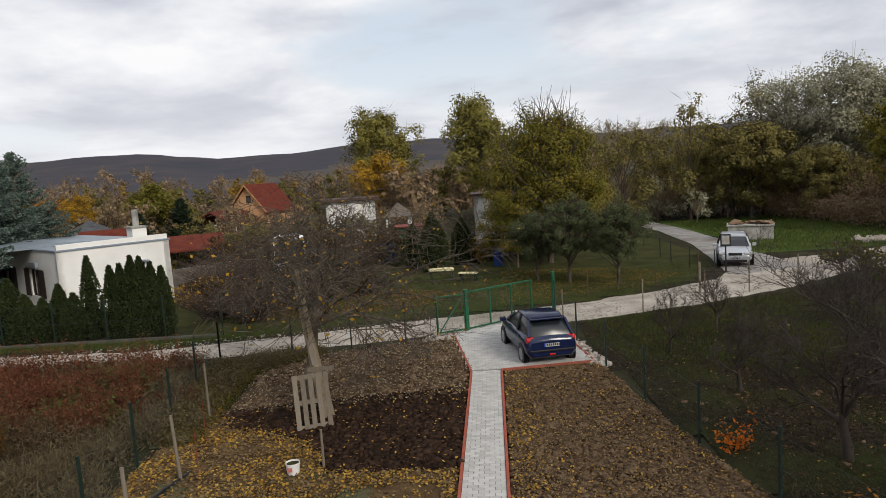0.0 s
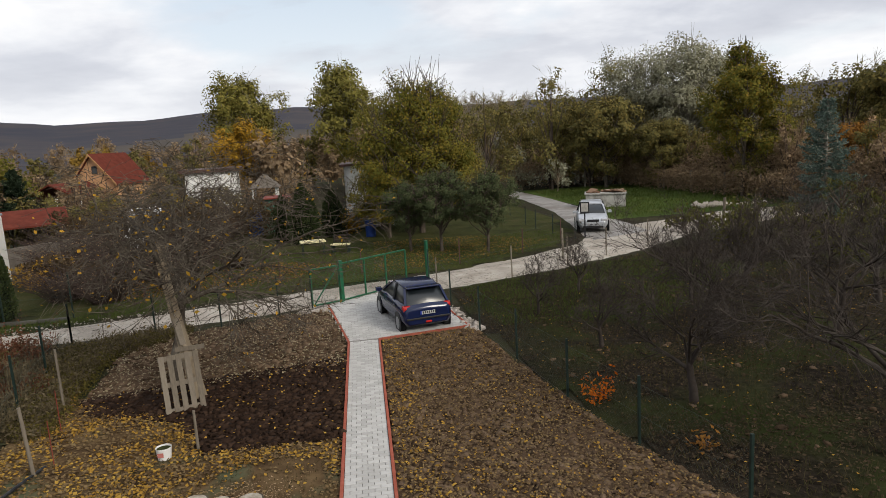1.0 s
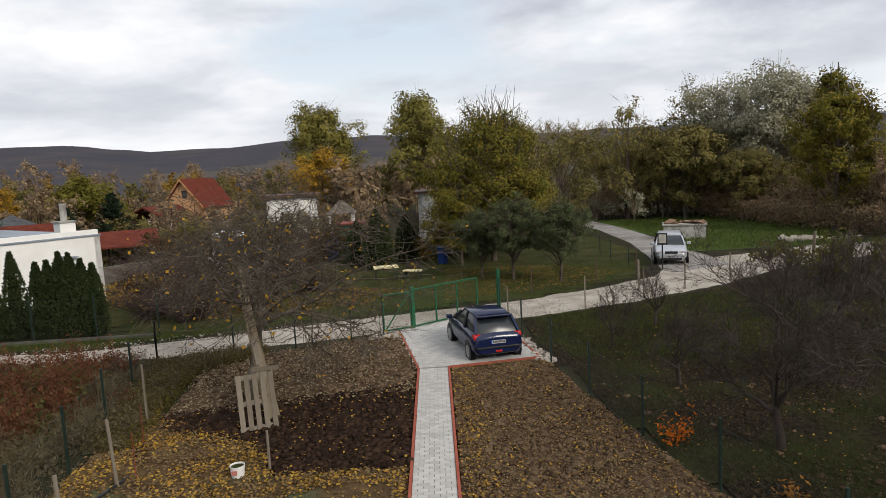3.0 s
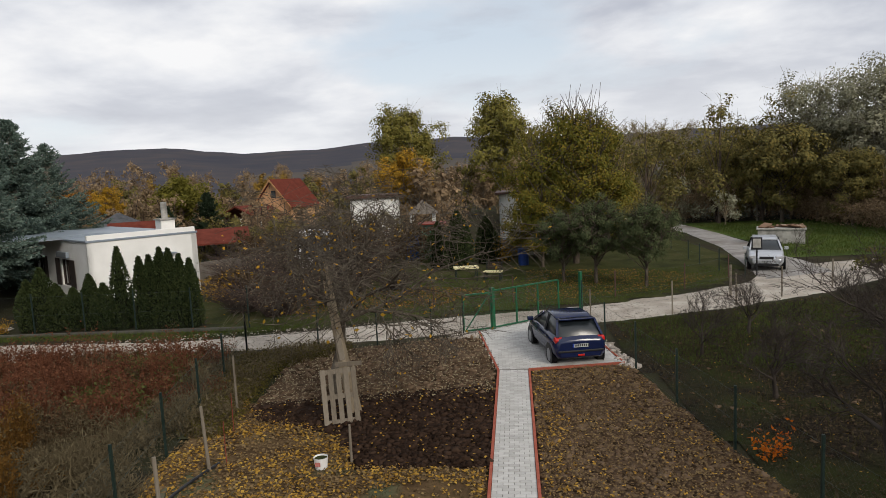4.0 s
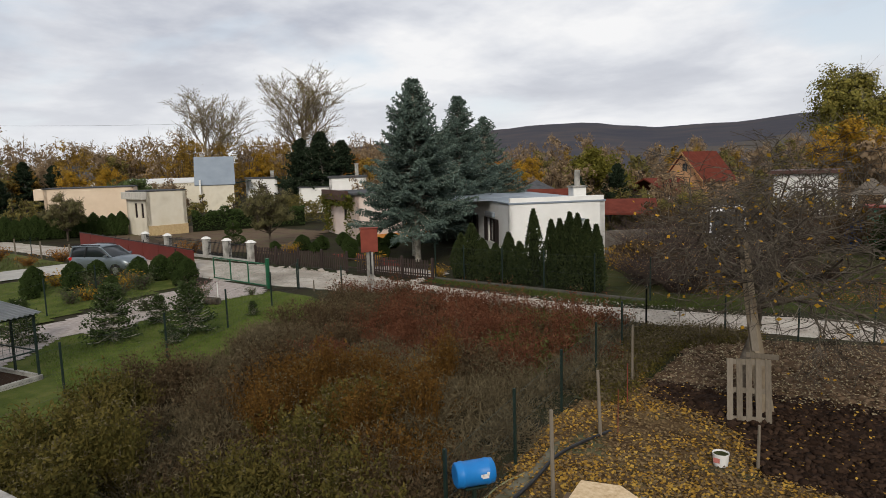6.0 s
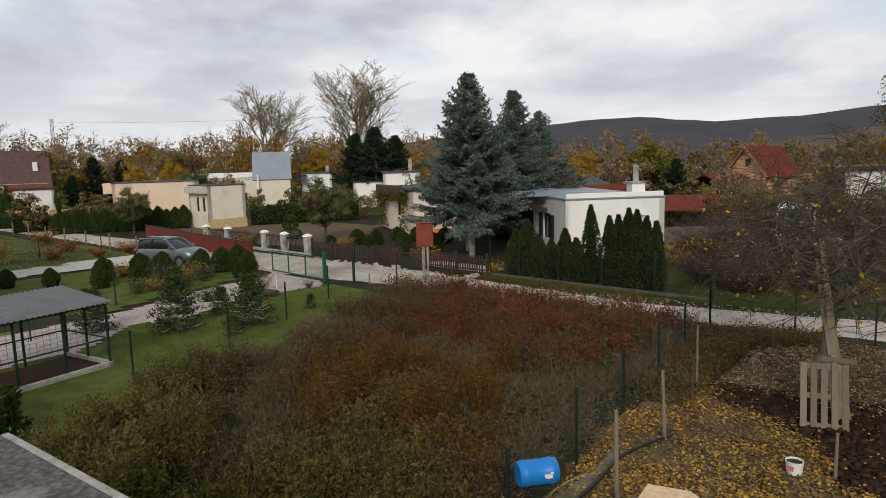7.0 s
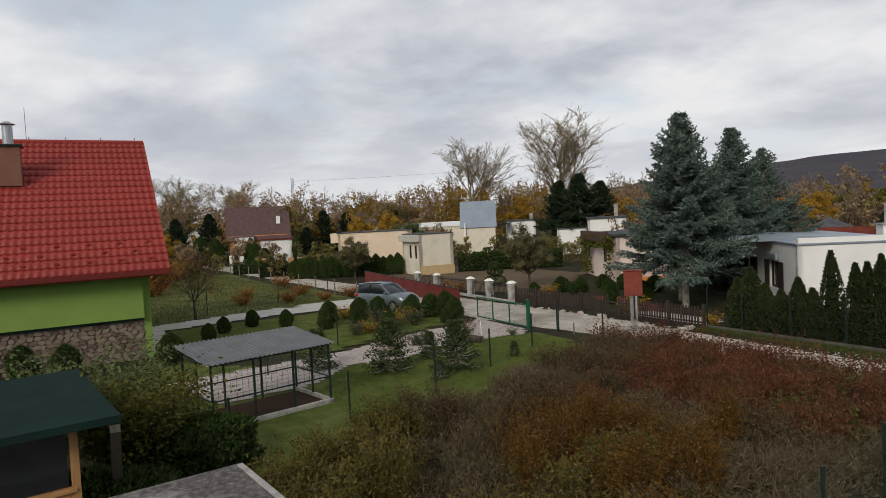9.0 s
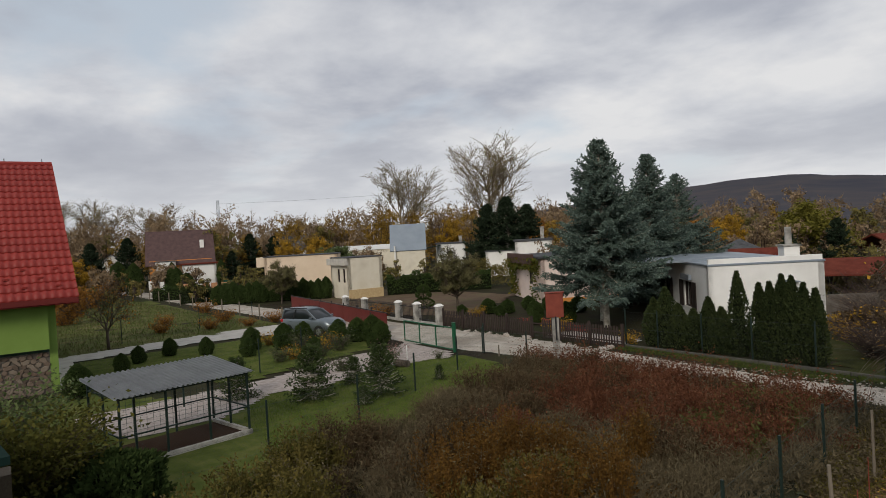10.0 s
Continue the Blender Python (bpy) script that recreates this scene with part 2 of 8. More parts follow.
def tubes(seg, sides=4):
    """Tubes for rows of p0, p1, r0, r1: vertices and faces."""
    s = np.asarray(seg, float).reshape(-1, 8)
    p0, p1, r0, r1 = s[:, :3], s[:, 3:6], s[:, 6], s[:, 7]
    d = p1 - p0
    d = d / np.maximum(np.linalg.norm(d, axis=1, keepdims=True), 1e-9)
    up = np.where(np.abs(d[:, 2:3]) > 0.9, np.array([[1.0, 0, 0]]), np.array([[0, 0, 1.0]]))
    u = np.cross(d, up)
    u /= np.maximum(np.linalg.norm(u, axis=1, keepdims=True), 1e-9)
    v = np.cross(d, u)
    n = len(s)
    verts = np.zeros((n, 2 * sides, 3))
    for k in range(sides):
        a = 2 * math.pi * k / sides
        o = u * math.cos(a) + v * math.sin(a)
        verts[:, k] = p0 + o * r0[:, None]
        verts[:, sides + k] = p1 + o * r1[:, None]
    f = np.array([[k, (k + 1) % sides, sides + (k + 1) % sides, sides + k] for k in range(sides)])
    faces = (np.arange(n)[:, None, None] * 2 * sides + f[None]).reshape(-1, 4)
    return verts.reshape(-1, 3), faces


def blades(c, d, nrm, ln, wd):
    """Leaf shapes (a folded diamond each) at c along d with face normal nrm: vertices and faces."""
    d = d / np.maximum(np.linalg.norm(d, axis=1, keepdims=True), 1e-9)
    s = np.cross(d, nrm)
    s /= np.maximum(np.linalg.norm(s, axis=1, keepdims=True), 1e-9)
    ln, wd = np.reshape(ln, (-1, 1)), np.reshape(wd, (-1, 1))
    n = len(c)
    v = np.stack([c, c + d * ln * 0.45 + s * wd * 0.5, c + d * ln, c + d * ln * 0.45 - s * wd * 0.5], 1)
    return v.reshape(-1, 3), (np.arange(n)[:, None] * 4 + np.arange(4)[None])


def rand_dirs(rng, n, zmin=-1.0, zmax=1.0):
    z = rng.uniform(zmin, zmax, n)
    a = rng.uniform(0, 2 * math.pi, n)
    r = np.sqrt(np.maximum(0, 1 - z * z))
    return np.stack([r * np.cos(a), r * np.sin(a), z], 1)


def grow(rng, p, d, ln, r, lev, out, ends, spec, rmin=0.004, low=0.55):
    """One branch and what grows from it. spec: per level (children, length ratio, spread, rise, wiggle)."""
    steps = 4 if lev < len(spec) else 2
    kids, ratio, spread, rise, wig = spec[min(lev, len(spec) - 1)]
    pts = [p]
    q, dd = Vector(p), Vector(d)
    for k in range(steps):
        dd = (dd + Vector(rng.normal(0, wig, 3)) + Vector((0, 0, rise))).normalized()
        q2 = q + dd * (ln / steps)
        ra, rb = r * (1 - 0.62 * k / steps), r * (1 - 0.62 * (k + 1) / steps)
        out.append((*q, *q2, ra, rb))
        q = q2
        pts.append(tuple(q))
    if lev >= len(spec):
        ends.append((*q, *dd))
        ends.append((*pts[1], *dd))
        return
    for k in range(kids):
        f = 0.3 + 0.7 * (k + rng.uniform(0, 0.8)) / kids if lev else low + (1 - low) * (k + 0.5) / kids
        f = min(f, 0.99)
        i = int(f * steps)
        a, b = Vector(pts[i]), Vector(pts[i + 1])
        at = a.lerp(b, f * steps - i)
        side = Vector(rng.normal(0, 1, 3))
        side = (side - dd * side.dot(dd)).normalized()
        nd = (dd * math.cos(spread) + side * math.sin(spread)).normalized()
        grow(rng, tuple(at), tuple(nd), ln * ratio * rng.uniform(0.7, 1.15) * (1 - 0.45 * max(0.0, f - 0.5) if lev == 0 and low < 0.5 else 1), max(r * (1 - 0.62 * f) * 0.68, rmin), lev + 1, out, ends, spec, rmin, low)


def tree(name, x, y, seed, height, trunk_r, spec, first, leaves=0, leaf=0.1, fuzz=0.3, bark=None, green=None, lean=(0, 0, 1), sides=5, zmin=None, wide=1.0, rmin=0.004, low=0.55, twig=None,
         label="", category="tree", group=""):
    """A tree: trunk and limbs in one mesh, the crown of single leaves in another."""
    rng = np.random.default_rng(seed)
    t = thing(name, x, y, 0, 0, label, category, group)
    seg, ends = [], []
    grow(rng, (0, 0, -0.05), lean, first, trunk_r, 0, seg, ends, spec, rmin, low)
    s, e = np.array(seg), np.array(ends)
    top = np.percentile(np.maximum(s[:, 2], s[:, 5]), 99.7)
    s = s[np.maximum(s[:, 2], s[:, 5]) < top * 1.02]
    k = height / top
    s[:, [0, 1, 3, 4]] *= k * wide
    s[:, [2, 5]] *= k
    e[:, :2] *= k * wide
    e[:, 2] *= k
    if zmin is not None:
        e = e[e[:, 2] > zmin]
    thick = s[:, 6] > 0.03
    if (~thick).sum() < 300:
        thick[:] = True
    v1, f1 = tubes(s[thick], 7 if sides > 3 else 5)
    v2, f2 = tubes(s[~thick], 3)
    mesh_part("trunk", v1, f1, bark or BARK, t)
    if len(f2):
        mesh_part("twigwork", v2, f2, twig or bark or BARK, t)
    if leaves:
        i = rng.integers(0, len(e), leaves)
        c = e[i, :3] + rand_dirs(rng, leaves) * (rng.random((leaves, 1)) ** 0.5 * fuzz * 1.7)
        d = rand_dirs(rng, leaves, -0.9, 0.4)
        v, f = blades(c, d, rand_dirs(rng, leaves, 0.1, 1), rng.uniform(0.6, 1.3, leaves) * leaf, rng.uniform(0.45, 0.85, leaves) * leaf)
        mesh_part("crown", v, f, green, t)
    return t


def again(ob, x, y, rz, s=1.0, sz=None, z=0.0, label=""):
    m = pose(x, y, z, 0, 0, rz) @ Matrix.Diagonal((s, s, sz or s, 1))
    return tagged(copy_thing(ob, m), label)


def clump_leaves(rng, cen, size, n, leaf, squash=0.85, sub=7, droop=0.35):
    """Leaves gathered in small tufts over the outside of each clump, turned outwards and up."""
    m = len(cen)
    sd = rand_dirs(rng, m * sub, -0.75, 1)
    sc = np.repeat(cen, sub, 0) + sd * np.repeat(size, sub)[:, None] * rng.uniform(0.45, 1.0, (m * sub, 1)) * np.array([[1, 1, squash]])
    sr = np.repeat(size, sub) * rng.uniform(0.28, 0.52, m * sub)
    i = rng.choice(m * sub, n, p=sr ** 2 / (sr ** 2).sum())
    od = rand_dirs(rng, n)
    c = sc[i] + od * sr[i][:, None] * rng.random((n, 1)) ** 0.4 * np.array([[1, 1, squash]])
    nrm = sd[i] * 0.7 + od * 0.6 + np.array([[0, 0, 0.45]]) + rng.normal(0, 0.28, (n, 3))
    d = np.cross(nrm, rand_dirs(rng, n)) + np.array([[0, 0, -droop]])
    return blades(c, d, nrm, rng.uniform(0.6, 1.3, n) * leaf, rng.uniform(0.5, 0.95, n) * leaf)


# ---- ground ----
GROUND = mat("autumn_ground", [(0.017, 0.0135, 0.01), (0.031, 0.026, 0.017), (0.033, 0.033, 0.016), (0.058, 0.044, 0.029)], 0.55, 0.95, 0.6, 18, detail=10,
             stain=(0.16, (0.028, 0.034, 0.013), 0.5, 0.66))
ROAD = mat("crushed_limestone", [(0.27, 0.235, 0.195), (0.39, 0.35, 0.3), (0.47, 0.43, 0.375)], 1.1, 0.95, 0.5, 26, detail=9, stain=(0.33, (0.22, 0.19, 0.155), 0.5, 0.74))
ROAD_GREY = mat("grey_gravel", [(0.19, 0.175, 0.165), (0.27, 0.255, 0.24), (0.34, 0.325, 0.31)], 1.1, 0.95, 0.5, 26, detail=9, stain=(0.33, (0.15, 0.13, 0.11), 0.5, 0.74))
LAWN = mat("lawn_turf", [(0.042, 0.058, 0.013), (0.075, 0.095, 0.022), (0.12, 0.12, 0.038)], 1.3, 0.95, 0.6, 40, detail=10)
SOIL = mat("turned_soil", [(0.042, 0.027, 0.016), (0.102, 0.067, 0.041), (0.185, 0.13, 0.086)], 1.6, 0.97, 0.8, 22, detail=10, island=True)
SOIL_DARK = mat("moist_dark_soil", [(0.013, 0.008, 0.0055), (0.031, 0.018, 0.012), (0.054, 0.033, 0.022)], 1.6, 0.95, 0.8, 22, detail=10, island=True)
PATH_DIRT = mat("leafy_dirt", [(0.05, 0.031, 0.017), (0.1, 0.064, 0.032), (0.15, 0.1, 0.05)], 1.4, 0.97, 0.6, 25, detail=10, stain=(0.8, (0.085, 0.09, 0.05), 0.52, 0.66))


def height(x, y):
    """Small unevenness of the ground, and the hills far off."""
    r = math.hypot(x, y)
    z = noise.noise((x * 0.35, y * 0.35, 0)) * 0.03
    if r > 150:
        az = math.degrees(math.atan2(-x, y))
        rise = max(0.0, min(1.0, (r - 240) / 900)) ** 1.6
        bump = 1 + 0.07 * noise.noise((az * 0.2, 0.3, 0)) + 0.05 * noise.noise((az * 0.6, 5, 0))
        fall = 1 / (1 + math.exp((az - 52) / 5))
        prof = (2.95 + 0.6 * math.exp(-((az - 29) / 7.5) ** 2) + 0.8 * math.exp(-((az - 6) / 7.5) ** 2) + 0.25 * math.exp(-((az + 18) / 11) ** 2)) * fall
        z += 1150 * math.tan(math.radians(prof)) * bump * rise
    return z


def ground_sheet():
    rs = [0.05] + list(np.arange(1, 40, 1.0)) + list(40 * 1.09 ** np.arange(0, 44))
    n = 240
    verts = [(0, 0, -0.01)]
    for r in rs:
        for k in range(n):
            a = 2 * math.pi * k / n
            x, y = r * math.cos(a), r * math.sin(a)
            verts.append((x, y, height(x, y) - 0.02))
    faces = []
    for i in range(len(rs) - 1):
        for k in range(n):
            k2 = (k + 1) % n
            faces.append((1 + i * n + k, 1 + i * n + k2, 1 + (i + 1) * n + k2, 1 + (i + 1) * n + k))
    v, f = np.array(verts), np.array(faces)
    f = f[:, ::-1]
    ob = new("ground", fast_mesh("ground", v, f, GROUND))
    return tagged(ob, "rough autumn grass, bare soil and wooded hills far off", "ground", "", "structure")


ground_sheet()
# blue-grey of distant haze is mixed into the forest colour
FOREST = mat("hazy_wooded_hillside", [(0.038, 0.04, 0.054), (0.052, 0.049, 0.058), (0.074, 0.063, 0.061)], 0.012, 0.95, 0, 1, detail=12)
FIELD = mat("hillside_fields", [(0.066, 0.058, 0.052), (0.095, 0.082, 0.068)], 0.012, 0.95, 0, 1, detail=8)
gm = bpy.data.objects["ground"].data
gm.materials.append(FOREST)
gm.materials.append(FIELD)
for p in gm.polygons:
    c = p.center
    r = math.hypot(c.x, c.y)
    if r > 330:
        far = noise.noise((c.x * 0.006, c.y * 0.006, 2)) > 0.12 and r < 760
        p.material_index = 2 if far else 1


def patch(name, pts, z, material, label, cat="ground", step=0.5, amp=0.015, edge=0.0, seed=0, sides=None):
    """A sheet of ground inside an outline, gently uneven, on its own thickness."""
    xs, ys = [p[0] for p in pts], [p[1] for p in pts]

    def inside(x, y):
        c = False
        for i in range(len(pts)):
            (x1, y1), (x2, y2) = pts[i], pts[i - 1]
            if (y1 > y) != (y2 > y) and x < (x2 - x1) * (y - y1) / (y2 - y1) + x1:
                c = not c
        return c
    bm = bmesh.new()
    grid = {}
    nx, ny = int((max(xs) - min(xs)) / step) + 1, int((max(ys) - min(ys)) / step) + 1

    def vert(i, j):
        if (i, j) not in grid:
            x, y = min(xs) + i * step, min(ys) + j * step
            o = noise.noise_vector((x * 1.3, y * 1.3, seed)) * edge
            grid[i, j] = bm.verts.new((x + o.x, y + o.y, z + noise.noise((x * 1.1, y * 1.1, 3 + seed)) * amp))
        return grid[i, j]
    for i in range(nx):
        for j in range(ny):
            if inside(min(xs) + (i + 0.5) * step, min(ys) + (j + 0.5) * step):
                bm.faces.new((vert(i, j), vert(i + 1, j), vert(i + 1, j + 1), vert(i, j + 1)))
    me = bpy.data.meshes.new(name)
    bm.to_mesh(me)
    bm.free()
    me.materials.append(material)
    for p in me.polygons:
        p.use_smooth = True
    return tagged(new(name, me), label, cat, "", "structure")


ROAD_LOW = [(-110, 13.5), (-60, 16.4), (-35, 17.5), (-28.2, 17.3), (-22.6, 18.1), (-17, 19.0), (-11, 19.5), (-6, 20.1), (-2, 21.0), (1.5, 21.6), (4.4, 22.4), (8, 23.6), (13, 26), (18, 29.5), (25, 32), (36, 33)]
ROAD_UP = [(-110, 16.5), (-60, 19.0), (-35, 21.2), (-28, 21.6), (-22, 21.8), (-17, 21.5), (-11, 21.2), (-6, 22.4), (-2, 23.8), (1.5, 24.5), (4.8, 25.5), (8, 26.9), (11.5, 29.2), (14, 33), (24, 36.4), (36, 36)]


def ribbon(name, low, up, z, material, label, step=0.4, amp=0.02, seed=0, cat="road", ragged=0.12):
    """A road surface between two edges."""
    def sample(line, n):
        d = [0]
        for a, b in zip(line, line[1:]):
            d.append(d[-1] + math.dist(a, b))
        out = []
        for k in range(n):
            s = d[-1] * k / (n - 1)
            i = max(j for j in range(len(d)) if d[j] <= s + 1e-9)
            i = min(i, len(line) - 2)
            f = (s - d[i]) / (d[i + 1] - d[i])
            out.append((line[i][0] + f * (line[i + 1][0] - line[i][0]), line[i][1] + f * (line[i + 1][1] - line[i][1])))
        return out
    ln = sum(math.dist(a, b) for a, b in zip(low, low[1:]))
    n = int(ln / step)
    a, b = sample(low, n), sample(up, n)
    m = 9
    verts = []
    for k in range(n):
        for j in range(m):
            f = j / (m - 1)
            x, y = a[k][0] + f * (b[k][0] - a[k][0]), a[k][1] + f * (b[k][1] - a[k][1])
            if j in (0, m - 1):
                o = noise.noise((x * 1.4, y * 1.4, seed + 7)) * ragged * 2
                y += o
            rut = -0.022 * (math.exp(-((f - 0.3) / 0.09) ** 2) + math.exp(-((f - 0.7) / 0.09) ** 2))
            verts.append((x, y, z + rut + noise.noise((x, y, 9)) * amp - (0.05 if j in (0, m - 1) else 0)))
    faces = [(k * m + j, (k + 1) * m + j, (k + 1) * m + j + 1, k * m + j + 1) for k in range(n - 1) for j in range(m - 1)]
    ob = new(name, fast_mesh(name, np.array(verts), np.array(faces), material))
    for p in ob.data.polygons:
        p.use_smooth = True
    return tagged(ob, label, cat, "", "structure")


ribbon("road", ROAD_LOW, ROAD_UP, 0.035, ROAD, "pale crushed-stone village lane with worn wheel ruts")
ribbon("side_road", [(12.2, 29.5), (13.6, 36), (14.7, 42.1), (15.4, 52), (14, 70)], [(16.4, 31), (16.6, 38), (17.2, 43), (17.6, 52), (17, 70)], 0.05, ROAD_GREY, "grey gravel side lane through the grass", seed=3)
patch("verge", [(-2, 24.3), (5, 25.9), (8, 27.3), (11, 29.8), (12.3, 32), (13.8, 40), (14, 50), (2, 50), (-16, 45), (-14, 27), (-9, 22.4)], 0.006, mat("dull_autumn_lawn", [(0.022, 0.026, 0.009), (0.042, 0.046, 0.014), (0.065, 0.056, 0.024)], 0.7, 0.95, 0.6, 30, detail=10), "mown garden grass strewn with fallen leaves", amp=0.02, step=0.8)
patch("meadow", [(15, 36.2), (36, 36.6), (36, 60), (18, 60), (17.4, 43)], 0.02, mat("bright_grass", [(0.04, 0.055, 0.014), (0.055, 0.085, 0.018), (0.1, 0.105, 0.035)], 0.5, 0.95, 0.6, 20, detail=10), "bright green grass behind the lane", step=1.2)
patch("neighbour_lawn", [(-19.5, 1.5), (-13.8, 3.0), (-14.2, 5.5), (-14.9, 8.6), (-17.4, 13.5), (-17.9, 16.6), (-21.4, 16.8), (-23.2, 16.8), (-23.4, 13), (-22, 9.8), (-22.6, 8), (-25, 5), (-29, 2.5), (-25, 0)], 0.015, LAWN, "trimmed green lawn of the neighbouring plot", step=0.5)
patch("front_lawn", [(-29.6, 3.2), (-25.3, 8.6), (-26.2, 10.4), (-27.6, 14), (-28.5, 16.5), (-33, 16.6), (-36.5, 13.8), (-36.8, 9), (-36.5, 4)], 0.02, LAWN, "lawn and planted bed beside the driveway", step=0.6)
patch("rough_meadow", [(-41.5, 15.8), (-41, 9), (-39, 3.5), (-34, 2.2), (-34, -20), (-90, -20), (-90, 13), (-55, 15)], 0.01, mat("rough_meadow_grass", [(0.06, 0.06, 0.022), (0.085, 0.1, 0.026), (0.15, 0.125, 0.06)], 0.55, 0.95, 0.6, 14, detail=10), "rough uneven meadow grass", step=1.5, amp=0.08)
patch("vegetable_plot", [(-33, 24.5), (-36, 28.5), (-42, 37), (-62, 34), (-66, 24), (-46, 22.4)], 0.01, mat("dug_garden_soil", [(0.075, 0.052, 0.036), (0.12, 0.085, 0.058), (0.1, 0.095, 0.045)], 0.7, 0.95, 0.7, 14, detail=10), "dug brown vegetable plot", step=1.0, amp=0.05)
patch("red_garden_path", [(-30, 26.2), (-23.5, 24.6), (-22.8, 25.6), (-29.4, 27.4)], 0.03, mat("red_gravel", [(0.16, 0.035, 0.028), (0.22, 0.055, 0.04)], 4, 0.9, 0.5, 40), "dark red gravel path in the garden", step=0.4)
patch("pebble_bed", [(-24, 23.1), (-19.2, 23), (-19.4, 24.4), (-23.8, 24.6)], 0.03, mat("pale_pebbles", [(0.2, 0.18, 0.17), (0.42, 0.39, 0.37), (0.55, 0.5, 0.47)], 9, 0.9, 0.8, 30), "bed of pale pebbles under the spruces", step=0.3)
patch("concrete_drive", [(-36.6, 15.0), (-41.5, 16), (-41.6, 13), (-41, 9.8), (-39.2, 3.2), (-38.4, 2.5), (-29.8, 2.6), (-29.8, 3.6), (-37, 3.7), (-38, 9.5), (-37.6, 13)], 0.03, mat("pale_concrete_paving", [(0.36, 0.34, 0.31), (0.48, 0.46, 0.42)], 1.5, 0.9, 0.3, 30), "pale concrete garden path", cat="path", step=0.35, amp=0.004)


# ---- soil, leaves ----
def clods(name, pts, n, lo, hi, material, seed, label, z=0.0):
    """Lumps of turned earth scattered inside an outline, one mesh."""
    rng = np.random.default_rng(seed)
    bm = bmesh.new()
    bmesh.ops.create_icosphere(bm, subdivisions=1, radius=1)
    base = np.array([v.co[:] for v in bm.verts])
    fc = np.array([[v.index for v in f.verts] for f in bm.faces])
    bm.free()
    xy = scatter(rng, pts, n)
    n = len(xy)
    s = lo + (hi - lo) * rng.random(n) ** 2.6
    v = base[None] * (1 + rng.normal(0, 0.36, (n, len(base), 1)))
    v = v * s[:, None, None] * np.stack([rng.uniform(0.7, 1.4, n), rng.uniform(0.7, 1.4, n), rng.uniform(0.45, 0.85, n)], 1)[:, None]
    a = rng.uniform(0, 6.28, n)
    ca, sa = np.cos(a)[:, None], np.sin(a)[:, None]
    v = np.stack([v[..., 0] * ca - v[..., 1] * sa, v[..., 0] * sa + v[..., 1] * ca, v[..., 2]], 2)
    v += np.concatenate([xy, (z + s * 0.12)[:, None]], 1)[:, None]
    f = (fc[None] + (np.arange(n) * len(base))[:, None, None]).reshape(-1, 3)
    ob = new(name, fast_mesh(name, v.reshape(-1, 3), f, material))
    return tagged(ob, label, "soil", "", "stuff")


def in_poly(xy, pts):
    c = np.zeros(len(xy), bool)
    x, y = xy[:, 0], xy[:, 1]
    for i in range(len(pts)):
        (x1, y1), (x2, y2) = pts[i], pts[i - 1]
        if y1 == y2:
            continue
        c ^= ((y1 > y) != (y2 > y)) & (x < (x2 - x1) * (y - y1) / (y2 - y1) + x1)
    return c


def scatter(rng, pts, n):
    p = np.array(pts)
    lo, hi = p.min(0), p.max(0)
    got = np.zeros((0, 2))
    while len(got) < n:
        xy = rng.uniform(lo, hi, (n * 2, 2))
        got = np.concatenate([got, xy[in_poly(xy, pts)]])
    return got[:n]


BED_R = [(0.8, 7.0), (1.16, 16.6), (3.75, 17.0), (4.1, 14), (4.5, 11.4), (5.0, 9.0), (5.6, 7.0)]
BED_L = [(-5.6, 14.3), (-5.9, 18.9), (-0.6, 20.9), (-0.2, 20.4), (0.22, 16.8), (0.17, 15), (-3, 14.6)]
BED_D = [(-5.7, 14.5), (-3.9, 14.9), (0.19, 15.6), (0.03, 11.0), (-2.4, 11.1), (-3.2, 12.6), (-5.2, 13.6)]
LITTER = [(-6.6, 16), (-5.6, 14.3), (-3.1, 12.8), (-2.4, 11.2), (0.0, 11), (-0.1, 6), (-5.2, 6), (-5.9, 9.1), (-6.4, 11.6)]
patch("soil_bed", BED_R, 0.02, SOIL, "freshly turned brown soil bed beside the path", "soil", 0.25, 0.05, 0.06)
patch("soil_bed", BED_L, 0.02, SOIL, "freshly turned brown soil bed by the road fence", "soil", 0.25, 0.05, 0.06)
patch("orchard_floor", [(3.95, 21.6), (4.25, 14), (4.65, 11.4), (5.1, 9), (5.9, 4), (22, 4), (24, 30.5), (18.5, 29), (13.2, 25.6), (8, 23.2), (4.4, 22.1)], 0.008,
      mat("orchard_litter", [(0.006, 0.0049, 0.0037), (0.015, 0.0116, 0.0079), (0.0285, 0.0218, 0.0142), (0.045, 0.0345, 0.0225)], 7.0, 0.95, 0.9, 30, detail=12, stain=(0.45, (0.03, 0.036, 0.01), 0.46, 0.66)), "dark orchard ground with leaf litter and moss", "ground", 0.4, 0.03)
patch("dark_soil_bed", BED_D, 0.035, SOIL_DARK, "dark moist dug soil under the old tree", "soil", 0.25, 0.05, 0.1)
patch("leafy_ground", LITTER, 0.012, PATH_DIRT, "bare trodden ground covered in yellow leaves", "ground", 0.3, 0.02, 0.08)
clods("soil_clods", BED_R, 13000, 0.012, 0.095, SOIL, 5, "lumps of turned brown earth")
clods("soil_clods", BED_L, 7000, 0.012, 0.1, SOIL, 6, "lumps of turned brown earth")
clods("dark_soil_clods", BED_D, 6000, 0.012, 0.085, SOIL_DARK, 7, "crumbly dark dug earth", 0.03)
clods("ground_stones", [(4.2, 19), (5.6, 7), (16, 7), (16, 22), (6, 22)], 900, 0.012, 0.08, SOIL, 8, "small stones and crumbs of earth in the orchard")


